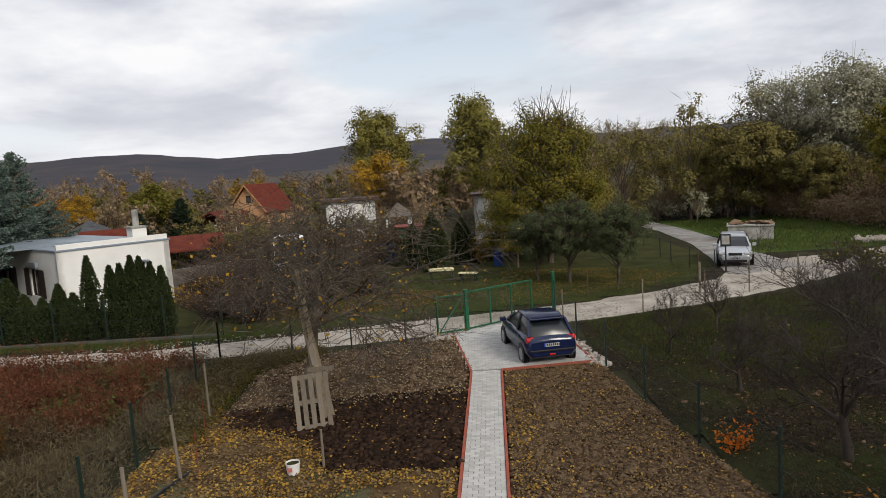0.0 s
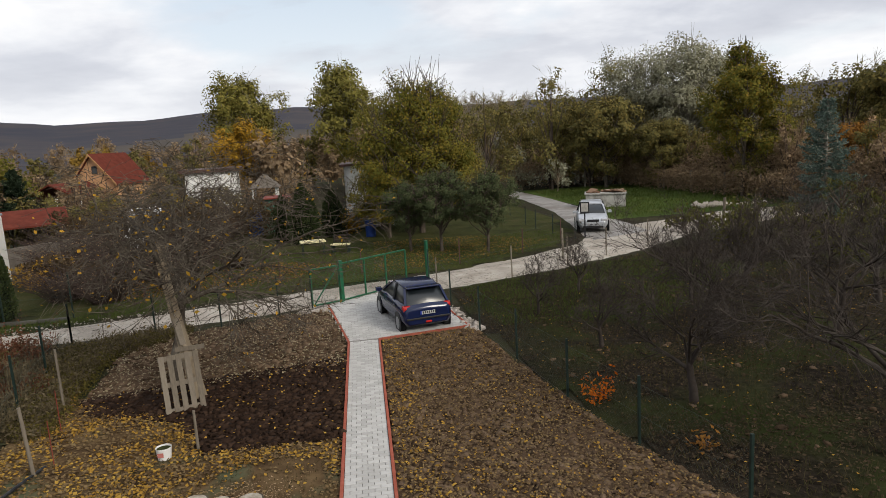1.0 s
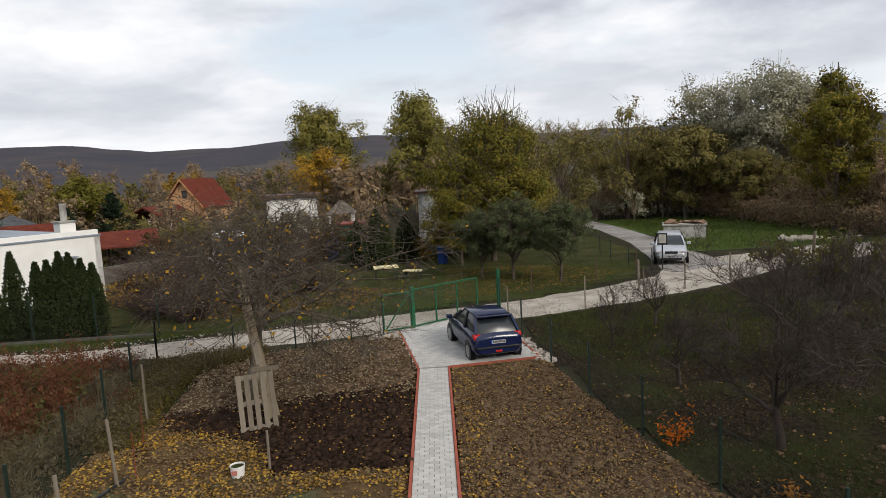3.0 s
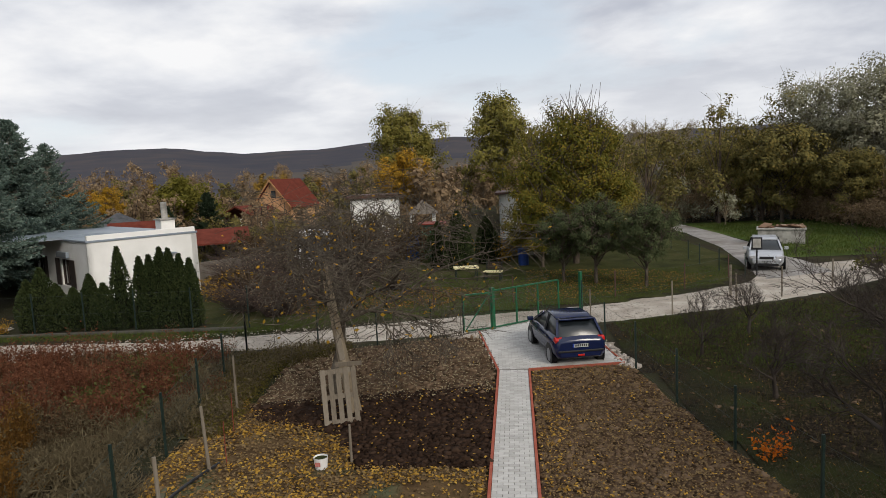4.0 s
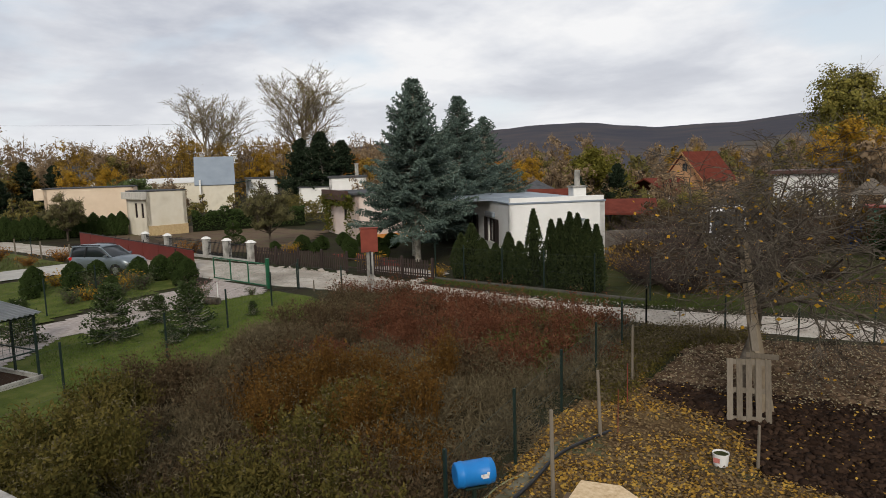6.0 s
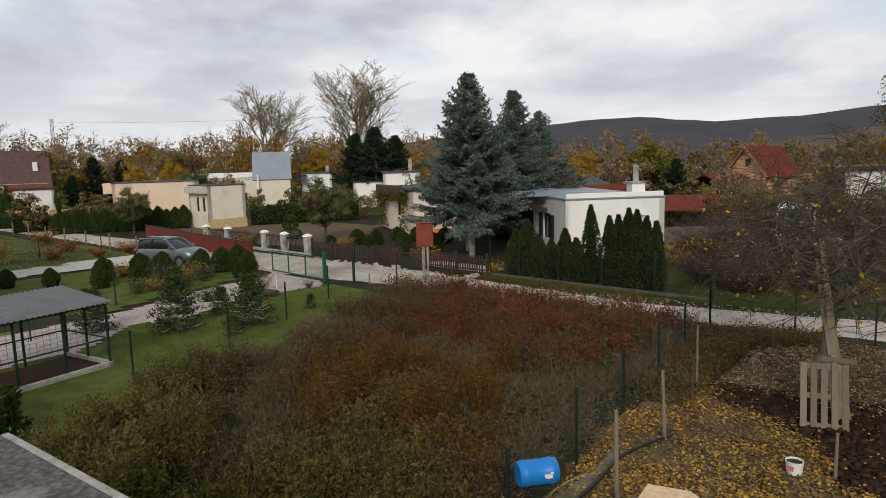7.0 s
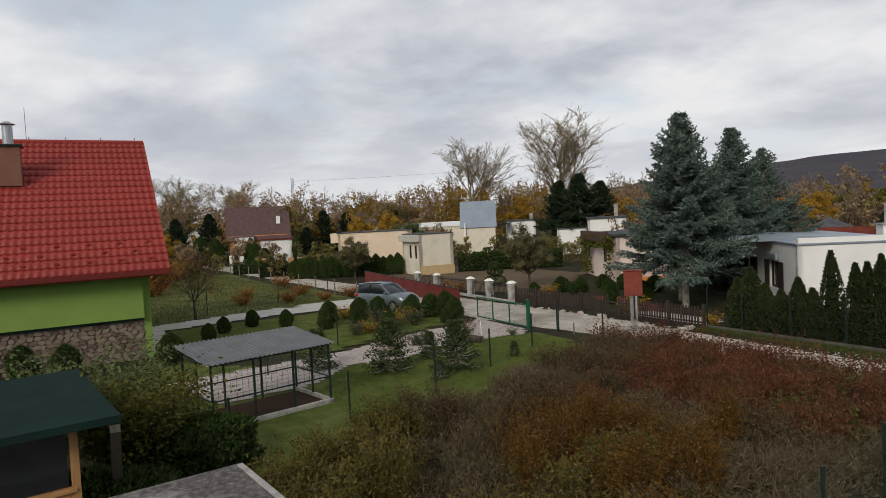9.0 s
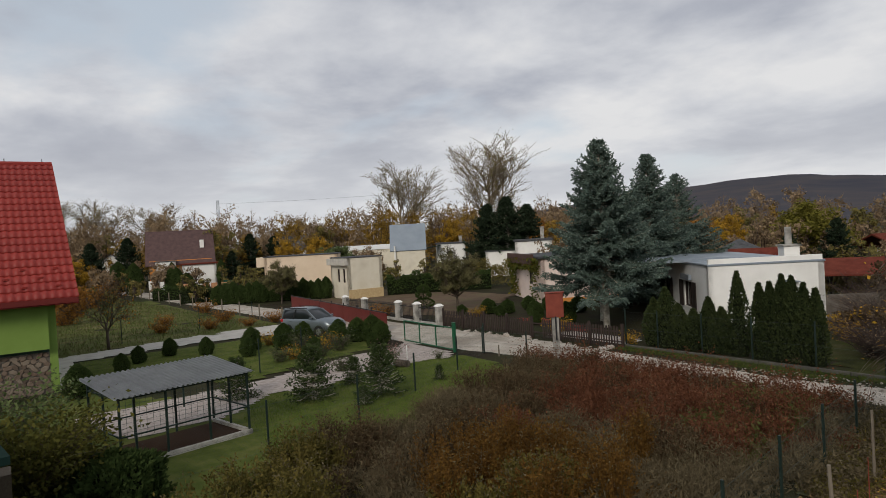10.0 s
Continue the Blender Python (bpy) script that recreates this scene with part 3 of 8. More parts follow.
# ---- buildings ----
def facade(parent, o, ang, w, h, holes, material, t=0.28, name="wall", label=""):
    """A wall from o along ang (degrees), w long and h high, its outside to the right of that way; holes: (u, z, width, height)."""
    us = sorted({0, w, *[q for a in holes for q in (a[0], a[0] + a[2])]})
    zs = sorted({0, h, *[q for a in holes for q in (a[1], a[1] + a[3])]})
    bm = bmesh.new()
    vs = {}

    def v(u, z, d):
        k = (round(u, 4), round(z, 4), d)
        if k not in vs:
            vs[k] = bm.verts.new((u, d, z))
        return vs[k]

    def solid(i, j):
        if i < 0 or j < 0 or i >= len(us) - 1 or j >= len(zs) - 1:
            return False
        u, z = (us[i] + us[i + 1]) / 2, (zs[j] + zs[j + 1]) / 2
        return not any(a[0] < u < a[0] + a[2] and a[1] < z < a[1] + a[3] for a in holes)
    for i in range(len(us) - 1):
        for j in range(len(zs) - 1):
            if not solid(i, j):
                continue
            a, b, c, d = us[i], us[i + 1], zs[j], zs[j + 1]
            bm.faces.new((v(a, c, 0), v(b, c, 0), v(b, d, 0), v(a, d, 0)))
            bm.faces.new((v(a, d, t), v(b, d, t), v(b, c, t), v(a, c, t)))
            for ii, jj, p, q in ((i - 1, j, (a, d), (a, c)), (i + 1, j, (b, c), (b, d)), (i, j - 1, (a, c), (b, c)), (i, j + 1, (b, d), (a, d))):
                if not solid(ii, jj):
                    bm.faces.new((v(*q, 0), v(*p, 0), v(*p, t), v(*q, t)))
    bmesh.ops.recalc_face_normals(bm, faces=bm.faces)
    bmesh.ops.transform(bm, matrix=pose(*o, 0, 0, ang), verts=bm.verts)
    return part(name, bm, material, parent, label)


def window(parent, o, ang, u, z, w, h, frame_mat=None, bars=1, label="", pane=None):
    """A window in its opening: frame with bars and pane, set back in the wall."""
    m = pose(*o, 0, 0, ang)
    bm = bmesh.new()
    f = 0.06
    for c in ((w, f, u + w / 2, z), (w, f, u + w / 2, z + h - f)):
        box(c[0], 0.07, c[1], (c[2], 0.11, c[3]), 0, bm, m)
    for k in range(bars + 2):
        box(f, 0.068, h - 2 * f, (u + f / 2 + (w - f) * k / (bars + 1), 0.11, z + f), 0, bm, m)
    fr = part("window_frame", bm, frame_mat or RENDER_WHITE, parent, label)
    part("pane", box(w - 0.02, 0.012, h - 0.02, (u + w / 2, 0.13, z + 0.01), 0, None, m), pane or PANE, fr)
    return fr


def flat_house(name, x, y, rz, w, d, h, material, label, roof, holes_w=(), holes_d=(), z=0.0, over=0.15, roof_t=0.22, category="house", roof_label="", dark=None):
    """A flat-roofed house: corner at x, y; front w long along rz, side d deep to its left."""
    t = thing(name, x, y, z, rz, label, category)
    facade(t, (0, 0, 0), 0, w, h, [a[:4] for a in holes_w], material)
    facade(t, (0, d, 0), -90, d, h, [a[:4] for a in holes_d], material)
    facade(t, (w, 0.0, 0), 90, d, h, [], material)
    facade(t, (w, d, 0), 180, w, h, [], material)
    for a in holes_w:
        window(t, (0, 0, 0), 0, *a[:4], dark)
    for a in holes_d:
        window(t, (0, d, 0), -90, *a[:4], dark)
    part("floor_slab", box(w - 0.6, d - 0.6, 0.1, (w / 2, d / 2, 0.01)), DARK_ROOF, t)
    part("roof", box(w + 2 * over, d + 2 * over, roof_t, (w / 2, d / 2, h - 0.02), 0.02), roof, t, roof_label)
    return t


def chimney(parent, x, y, z, w, h, material, cap=True, pot=None):
    c = part("chimney", box(w, w, h, (x, y, z), 0.015), material, parent)
    if cap:
        part("chimney_cap", box(w + 0.14, w + 0.14, 0.08, (x, y, z + h), 0.01), CONCRETE, c)
    if pot:
        part("chimney_pipe", cyl(w * 0.28, pot, (x, y, z + h + 0.07), 12), STEEL if pot < 0.75 else CONCRETE, c)
    return c


def gable_roof(parent, w, d, z, rise, over, material, along="x", t=0.12, label="", name="roof"):
    """Two slopes over a w by d plan; the ridge runs along x or y."""
    a = d / 2 if along == "x" else w / 2
    run = a + over
    drop = rise * over / a
    prof = [(-run, z - drop), (0, z + rise), (run, z - drop), (run, z - drop + t), (0, z + rise + t), (-run, z - drop + t)]
    bm = prism(prof, -over, (w if along == "x" else d) + over)
    if along == "x":
        bmesh.ops.transform(bm, matrix=Matrix.Translation((0, d / 2, 0)) @ pose(0, 0, 0, 0, 0, -90), verts=bm.verts)
    else:
        bmesh.ops.transform(bm, matrix=Matrix.Translation((w / 2, 0, 0)), verts=bm.verts)
    return part(name, bm, material, parent, label)


def gable_wall(parent, w, d, z, rise, material, end, along="x", label=""):
    if along == "x":
        bm = prism([(0, z), (d, z), (d / 2, z + rise - 0.03)], 0, 0.25)
        m = Matrix.Translation((0.25 if end == 0 else w, 0, 0)) @ pose(0, 0, 0, 0, 0, 90)
    else:
        bm = prism([(0, z), (w, z), (w / 2, z + rise - 0.03)], 0, 0.25)
        m = Matrix.Translation((0, 0 if end == 0 else d - 0.25, 0))
    bmesh.ops.transform(bm, matrix=m, verts=bm.verts)
    return part("gable", bm, material, parent, label)


# white flat-roofed house behind the thuja hedge
wh = flat_house("white_house", -18.6, 28.5, 50, 5.3, 12.5, 3.05, RENDER_WHITE, "low white rendered house with flat sheet roof behind thujas", GREY_ROOF,
                [(3.55, 1.35, 0.42, 0.75)], [(8.3, 0.75, 1.5, 1.35), (4.2, 0.75, 1.2, 1.35)], roof_t=0.1, over=0.05, roof_label="grey sheet-metal flat roof", dark=WOOD_DARK)
part("roof_ridge", prism([(-4.0, 3.11), (4.0, 3.11), (1.5, 3.3)], 3.2, 9.4), GREY_ROOF, wh)
for k, (u, s) in enumerate(((8.25, 0.72), (9.85, 0.72))):
    part("shutter", box(0.03, s, 1.4, (-0.05, 12.5 - u + (-0.36 if k else 0.36), 0.72), 0.006), WOOD_DARK, wh, "dark brown open window shutter")
for k, u in enumerate((4.15, 5.5)):
    part("shutter", box(0.03, 0.55, 1.4, (-0.05, 12.5 - u + (0.28 if not k else -0.28), 0.72), 0.006), WOOD_DARK, wh, "dark brown open window shutter")
part("awning_box", box(0.16, 1.6, 0.28, (-0.1, 12.5 - 9.05, 2.2), 0.02), GREY_ROOF, wh, "grey roller-shutter box")
part("awning", prism([(3.45, 2.12), (4.1, 2.12), (4.1, 2.17), (3.45, 2.24)], -0.3, 0.0), GREY_ROOF, wh)
part("parapet", box(5.2, 0.2, 0.26, (2.65, 0.12, 3.1), 0.01), RENDER_WHITE, wh)
ch = chimney(wh, 4.05, 0.75, 3.05, 0.72, 0.74, RENDER_WHITE)
part("chimney_flue", cyl(0.16, 0.85, (4.05, 0.75, 3.86), 16, 0.15), CONCRETE, ch)
part("garden_wall", box(5.5, 0.2, 1.25, (8.2, 1.6, 0), 0.01), mat("dull_block_wall", [(0.1, 0.088, 0.075), (0.17, 0.15, 0.13)], 3, 0.9, 0.3), wh, "grey block garden wall")

# pink house with a vine
ph = flat_house("pink_house", -34.6, 32.8, 64, 8, 7.6, 3.25, RENDER_PINK, "pale pink flat-roofed house with a climbing vine and brown fascia", DARK_ROOF,
                [], [(4.4, 1.25, 1.0, 1.0)], roof_t=0.16, over=0.25, dark=WOOD_DARK)
part("fascia", box(0.25, 6.6, 0.75, (-0.45, 4.0, 2.8), 0.02), FASCIA, ph, "dark brown wooden fascia")
part("plinth", box(8.05, 0.05, 0.3, (4, -0.03, 0), 0.005), RENDER_ORANGE, ph)
rng = np.random.default_rng(41)
n = 2600
cy = np.where(rng.random(n) < 0.6, rng.uniform(0.4, 7.2, n), rng.choice([0.7, 6.0, 6.9], n) + rng.normal(0, 0.28, n))
cz = np.where(rng.random(n) < 0.5, rng.uniform(2.3, 3.3, n), rng.uniform(0.3, 3.2, n))
keep = (cz > 2.4) | (np.abs(cy - 6.5) < 0.8) | (np.abs(cy - 0.7) < 0.4)
cc = np.stack([-0.35 + rng.normal(0, 0.14, n), cy, cz], 1)[keep]
v, f = blades(cc, rand_dirs(rng, len(cc), -1, 0.2), rand_dirs(rng, len(cc), 0, 1) + np.array([[-1, 0, 0]]), rng.uniform(0.12, 0.24, len(cc)), rng.uniform(0.1, 0.2, len(cc)))
mesh_part("vine", v, f, leaf_mat("vine_leaves", [(0.04, 0.06, 0.015), (0.09, 0.1, 0.02), (0.2, 0.14, 0.03)]), ph, "climbing vine turning yellow")

# tall cream cube and beige bungalow across the lane
cb = flat_house("cream_cube_house", -53.5, 26.9, 86, 3.4, 4.2, 3.75, RENDER_CREAM, "weathered cream two-level garden house with a brick base", DARK_ROOF,
                [], [(1.6, 1.5, 0.6, 1.25), (2.9, 1.5, 0.6, 1.25)], roof_t=0.1, over=0.05, dark=WOOD_DARK)
part("brick_base", box(3.44, 0.06, 0.85, (1.7, -0.03, 0), 0.005), mat("yellow_brick", [(0.42, 0.3, 0.15), (0.55, 0.42, 0.24)], 6, 0.9, 0.3, 30), cb)
part("cornice", box(0.4, 4.3, 0.6, (-0.2, 2.1, 3.1), 0.02), mat("corrugated_fascia", [(0.35, 0.33, 0.3), (0.6, 0.57, 0.5)], 8, 0.6, 0.2, 20, stretch=(1, 12, 0.2)), cb)
bb = flat_house("beige_bungalow", -66, 23.6, 60, 7.5, 5, 4.1, RENDER_BEIGE, "beige flat-roofed bungalow behind small thujas", DARK_ROOF, [], [], roof_t=0.08, over=0.1)
part("porch_roof", box(0.8, 4.9, 1.0, (-0.4, 2.5, 3.1), 0.02), RENDER_BEIGE, bb)

# steep sheet-roofed cottage and low white buildings beyond
af = thing("steep_roof_cottage", -83.2, 48.2, 0, 57, "steep grey sheet-roofed cottage with a white annex", "house")
part("roof", prism([(-3.0, 3.6), (0, 7.4), (3.0, 3.6), (2.85, 3.5), (0, 7.15), (-2.85, 3.5)], 0, 5.2), GREY_ROOF, af).matrix_basis = pose(0.5, 0, 0, 0, 0, -90) @ pose(0, 0, 0)
part("gable", prism([(-2.8, 0), (2.8, 0), (2.8, 3.5), (0, 7.05), (-2.8, 3.5)], 0.2, 5.0), RENDER_CREAM, af).matrix_basis = pose(0.5, 0, 0, 0, 0, -90)
part("front_wall", box(0.2, 0.9, 4.0, (1.2, -2.9, 0.3), 0.02), RENDER_WHITE, af)
chimney(af, 1.6, 0.2, 6.6, 0.5, 1.1, CONCRETE)
an = flat_house("white_annex", -79.2, 54.2, 57, 4.2, 4, 4.2, RENDER_WHITE, "small white flat-roofed annex with a chimney", DARK_ROOF, [], [])
chimney(an, 3.6, 0.6, 4.2, 0.45, 1.0, CONCRETE)
part("lean_to_roof", prism([(-3.8, 3.35), (0.6, 4.0), (0.6, 4.1), (-3.8, 3.45)], -2.6, -0.02), GREEN_ROOF, an, "dark green lean-to roof")
lw = flat_house("long_white_hall", -92, 44, 60, 10.5, 8, 3.9, RENDER_CREAM, "long low hall with a white membrane roof", mat("white_membrane", [(0.7, 0.71, 0.73), (0.8, 0.81, 0.82)], 1, 0.6, 0.05), [], [], roof_t=0.7)
sw = flat_house("grey_roof_bungalow", -57.0, 50.0, 48, 4.2, 5, 4.2, RENDER_WHITE, "white bungalow with a dark roof and tall chimney", DARK_ROOF, [], [])
chimney(sw, 3.2, 1.5, 4.4, 0.4, 1.3, CONCRETE)
flat_house("white_garden_wall_house", -63, 50.4, 50, 3.6, 2, 3.1, RENDER_WHITE, "low white building between dark spruces", DARK_ROOF, [], [], roof_t=0.08)

# brown-roofed house with an orange wall, far along the lane
oh = thing("brown_roof_house", -104, 19.6, 0, 77, "orange-walled house under a big brown tiled roof", "house")
facade(oh, (0, 0, 0), 0, 8.8, 4.0, [(6.2, 1.2, 1.1, 1.5)], RENDER_ORANGE)
window(oh, (0, 0, 0), 0, 6.2, 1.2, 1.1, 1.5)
gable_roof(oh, 8.8, 8, 3.8, 4.6, 0.5, BROWN_ROOF, "x", label="dark brown tiled roof")
gable_wall(oh, 8.8, 8, 3.9, 4.5, RENDER_ORANGE, 0)
facade(oh, (0, 8, 0), -90, 8, 3.95, [], RENDER_ORANGE)
part("skylight", box(0.6, 0.12, 1.6, (7.5, 1.6, 5.3), 0.02), RENDER_WHITE, oh).matrix_basis = Matrix.Identity(4)
fa = flat_house("white_annex", -97.0, 22.6, 76, 4.6, 4, 3.3, RENDER_WHITE, "white annex with a thin red roof edge", RED_TILE, [(0.4, 1.2, 0.6, 1.0)], [], roof_t=0.18, over=0.25, dark=RED_TILE)
flat_house("white_annex", -99.5, 19.6, 76, 2.6, 4, 3.9, RENDER_WHITE, "small white flat-roofed block beside the orange wall", DARK_ROOF, [], [], roof_t=0.1)
gh2 = thing("grey_gable_shed", -118, 14, 0, 80, "small pale house with a grey gable far off", "house")
facade(gh2, (0, 0, 0), 0, 5, 3.4, [], RENDER_WHITE)
gable_wall(gh2, 5, 5, 3.4, 2, RENDER_WHITE, 0, "y")
gable_roof(gh2, 5, 5, 3.4, 2, 0.3, DARK_ROOF, "y")
dk = thing("dark_gable_house", -128, 48, 0, 70, "far house with a dark grey gabled roof", "house")
facade(dk, (0, 0, 0), 0, 6, 4.5, [], RENDER_WHITE)
gable_roof(dk, 6, 6, 4.5, 2.6, 0.3, DARK_ROOF, "x")

# far houses seen past the old tree
gb = thing("brick_gable_house", -26.3, 71.6, 0, -20, "orange brick house with a steep red tiled gable roof", "house")
BRICK = mat("orange_brick", [(0.46, 0.25, 0.12), (0.58, 0.36, 0.2)], 6, 0.9, 0.3, 25)
facade(gb, (0, 0, 0), 0, 4.8, 3.1, [(1.0, 1.0, 0.8, 1.1)], BRICK)
facade(gb, (4.8, 0, 0), 90, 7, 3.1, [], BRICK)
gw = gable_wall(gb, 4.8, 5, 3.1, 2.7, BRICK, 0, "y", "orange brick gable with a window")
part("gable_window", box(0.6, 0.05, 0.8, (2.6, -0.03, 3.9), 0.01), PANE, gb)
gable_roof(gb, 4.8, 5, 3.1, 2.75, 0.35, RED_TILE, "y", label="red tiled roof")
part("verge_board", prism([(-0.35, 2.7), (2.4, 5.72), (5.15, 2.7), (5.15, 2.9), (2.4, 5.95), (-0.35, 2.9)], -0.42, -0.36), WOOD_WARM, gb)
vr = part("veranda_roof", prism([(-1.6, 1.9), (1.6, 3.3), (5.0, 1.8), (5.0, 1.7), (1.6, 3.15), (-1.6, 1.8)], -5.2, -0.1), RED_TILE, gb, "low red tiled veranda roof")
for k in range(3):
    part("veranda_post", box(0.16, 0.16, 1.9, (-0.5 + 2.6 * k, -5.0, 0), 0.01), RENDER_WHITE, gb)
wb = flat_house("white_box_house", -11.5, 53.4, 9, 4.1, 5, 3.85, RENDER_WHITE, "white box-shaped house with a thin brown roof edge", FASCIA, [], [], roof_t=0.26, over=0.35)
ts = thing("thatched_gazebo", -4.8, 47.5, 0, 0, "small gazebo with a shaggy grey hipped roof", "gazebo")
for sx in (-0.8, 0.8):
    for sy in (-0.8, 0.8):
        part("post", box(0.12, 0.12, 2.8, (sx, sy, 0), 0.01), RENDER_WHITE, ts)
part("roof", cyl(1.5, 0.95, (0, 0, 2.7), 4, 0.12, None, pose(0, 0, 0, 0, 0, 45)), mat("thatch", [(0.1, 0.085, 0.07), (0.18, 0.155, 0.13)], 4, 0.95, 0.6, 30), ts)
gs = thing("green_shed", -4.45, 42.4, 0, 4, "small turquoise-green metal shed with a rusty flat roof", "shed")
part("body", box(1.3, 1.8, 2.2, (0.65, 0.9, 0), 0.02), mat("turquoise_sheet", [(0.06, 0.16, 0.12), (0.09, 0.22, 0.165)], 2, 0.6, 0.1), gs)
part("roof", box(1.9, 2.3, 0.08, (0.75, 0.9, 2.2), 0.01), RUST, gs)
gz = thing("garden_pavilion", -16.65, 42.2, 0, 114, "open timber pavilion with a low red tiled roof", "pavilion")
part("roof", prism([(-0.6, 1.7), (1.7, 2.55), (4.0, 1.7), (4.0, 1.6), (1.7, 2.42), (-0.6, 1.6)], -0.6, 3.4), RED_TILE, gz, "red tiled roof")
for sx in (-0.2, 1.7, 3.6):
    for sy in (-0.3, 3.0):
        part("post", box(0.14, 0.14, 1.75, (sx, sy, 0), 0.01), FASCIA, gz)
dr = thing("dark_hipped_pavilion", -30.5, 51.3, 0, 30, "pavilion with a dark grey hipped roof", "pavilion")
part("roof", cyl(2.7, 1.0, (0, 0, 2.65), 4, 0.1, None, pose(0, 0, 0, 0, 0, 45)), DARK_ROOF, dr)
part("body", box(2.8, 2.8, 2.65, (0, 0, 0), 0.02), WOOD_DARK, dr)
rr = thing("red_roof_shed", -26.9, 44.2, 0, 28, "shed with a red sheet roof and white gable trim", "shed")
part("body", box(2.4, 3, 2.25, (1.2, 1.5, 0), 0.02), RENDER_WHITE, rr)
part("roof", prism([(-0.3, 2.2), (1.2, 3.1), (2.7, 2.2), (2.7, 2.12), (1.2, 3.0), (-0.3, 2.12)], -0.3, 3.3), RED_TILE, rr).matrix_basis = Matrix.Translation((0, 2.7, 0)) @ pose(0, 0, 0, 0, 0, -90)

# house on posts behind the big tree
h2 = thing("raised_white_cabin", 0.75, 41.6, 0, -2, "white cabin raised on a block basement with a railed balcony", "house")
facade(h2, (0, 0, 1.0), 0, 4.4, 3.0, [(1.5, 0.05, 0.9, 2.0)], RENDER_WHITE)
window(h2, (0, 0, 1.0), 0, 1.5, 0.05, 0.9, 2.0)
facade(h2, (0, 5, 1.0), -90, 5, 3.0, [], RENDER_WHITE)
part("roof", box(4.9, 5.6, 0.14, (2.2, 2.5, 4.0), 0.02), FASCIA, h2)
facade(h2, (0.4, 0.1, 0), 0, 4.0, 1.0, [(1.7, 0, 0.8, 0.9)], CONCRETE, label="grey block basement wall")
part("balcony_floor", box(4.6, 1.5, 0.14, (2.1, -0.75, 0.92), 0.01), WOOD_GREY, h2)
for k in range(3):
    part("balcony_post", box(0.12, 0.12, 0.92, (0.1 + 2 * k, -1.35, 0), 0.01), WOOD_DARK, h2)
for k in range(8):
    part("baluster", box(0.03, 0.03, 0.85, (-0.1 + 0.6 * k, -1.4, 1.06)), DARK_STEEL, h2)
for k in range(3):
    part("rail", box(4.5, 0.03, 0.03, (2.05, -1.4, 1.3 + 0.28 * k)), DARK_STEEL, h2)


# ---- lime-green house with the red roof ----
gh = thing("green_house", -29.6, 2.2, 0, 0, "lime-green house on a fieldstone base under a red metal-tile roof", "house")
WL = 14.0
facade(gh, (0, 0, 1.72), -90, WL, 2.1, [], RENDER_GREEN, label="lime-green rendered wall")
bm = box(0.06, WL, 0.16, (0.03, -WL / 2, 1.6), 0.01)
part("ledge", bm, mat("dark_green_trim", [(0.008, 0.03, 0.02), (0.014, 0.045, 0.03)], 3, 0.5, 0.05), gh)
facade(gh, (-14, 0.0, 0), 0, 14, 3.7, [], RENDER_GREEN)
MORTAR = mat("grey_mortar", [(0.1, 0.085, 0.07), (0.16, 0.14, 0.115)], 6, 0.95, 0.4, 40)
base = part("stone_base", box(0.3, WL, 1.6, (-0.15, -WL / 2, 0)), MORTAR, gh, "rubble stone base with grey mortar")
STONE = mat("field_stone", [(0.09, 0.07, 0.055), (0.17, 0.125, 0.095), (0.22, 0.18, 0.14), (0.15, 0.1, 0.075)], 5, 0.9, 0.4, 30, rand=0.75)
rng = np.random.default_rng(12)
stone_meshes = []
for k in range(8):
    bm = bmesh.new()
    c = [(math.cos(a + rng.uniform(-0.25, 0.25)) * rng.uniform(0.8, 1.1), math.sin(a) * rng.uniform(0.75, 1.1)) for a in np.linspace(0, 2 * math.pi, 7)[:-1]]
    lo = [bm.verts.new((0, x, z)) for x, z in c]
    hi = [bm.verts.new((0.045, x * 0.8, z * 0.8)) for x, z in c]
    bm.faces.new(hi)
    for i in range(6):
        bm.faces.new((lo[i], lo[(i + 1) % 6], hi[(i + 1) % 6], hi[i]))
    bmesh.ops.recalc_face_normals(bm, faces=bm.faces)
    me = bpy.data.meshes.new("stone")
    bm.to_mesh(me)
    bm.free()
    me.materials.append(STONE)
    stone_meshes.append(me)
k = 0
for row in range(9):
    yy = -0.1 - (row % 2) * 0.1
    while yy > -6.2:
        s = rng.uniform(0.1, 0.22)
        piece("stone", stone_meshes[k % 8], base, Matrix.Translation((0.003, yy + rng.uniform(-0.03, 0.03), 0.1 + row * 0.172 + rng.uniform(-0.02, 0.02))) @ pose(0, 0, 0, rng.uniform(-50, 50)) @ Matrix.Diagonal((1, s, rng.uniform(0.09, 0.125), 1)))
        yy -= s + rng.uniform(0.085, 0.13)
        k += 1
# roof: courses of pressed metal tiles
EAVE, RIDGE = Vector((1.0, 0, 3.66)), Vector((-7.2, 0, 9.7))
slope = RIDGE - EAVE
N_ROW = 20
roof = part("roof", prism([(1.0, 3.60), (-7.2, 9.64), (-15.4, 3.6), (-15.4, 3.42), (-7.2, 9.46), (1.0, 3.42)], -15, 1.0), RED_ROOF, gh, "red pressed metal-tile roof")
step = slope / N_ROW
sn = Vector((-slope.z, 0, slope.x)).normalized() * -1
nw = 360
cv = []
for j, (a, lift) in enumerate(((0.0, 0.055), (0.98, 0.008))):
    for i in range(nw + 1):
        w = 0.022 * math.cos(i / 6 * 2 * math.pi)
        p = step * a + sn * (lift + w)
        cv.append((p.x, -i * 16.0 / nw, p.z))
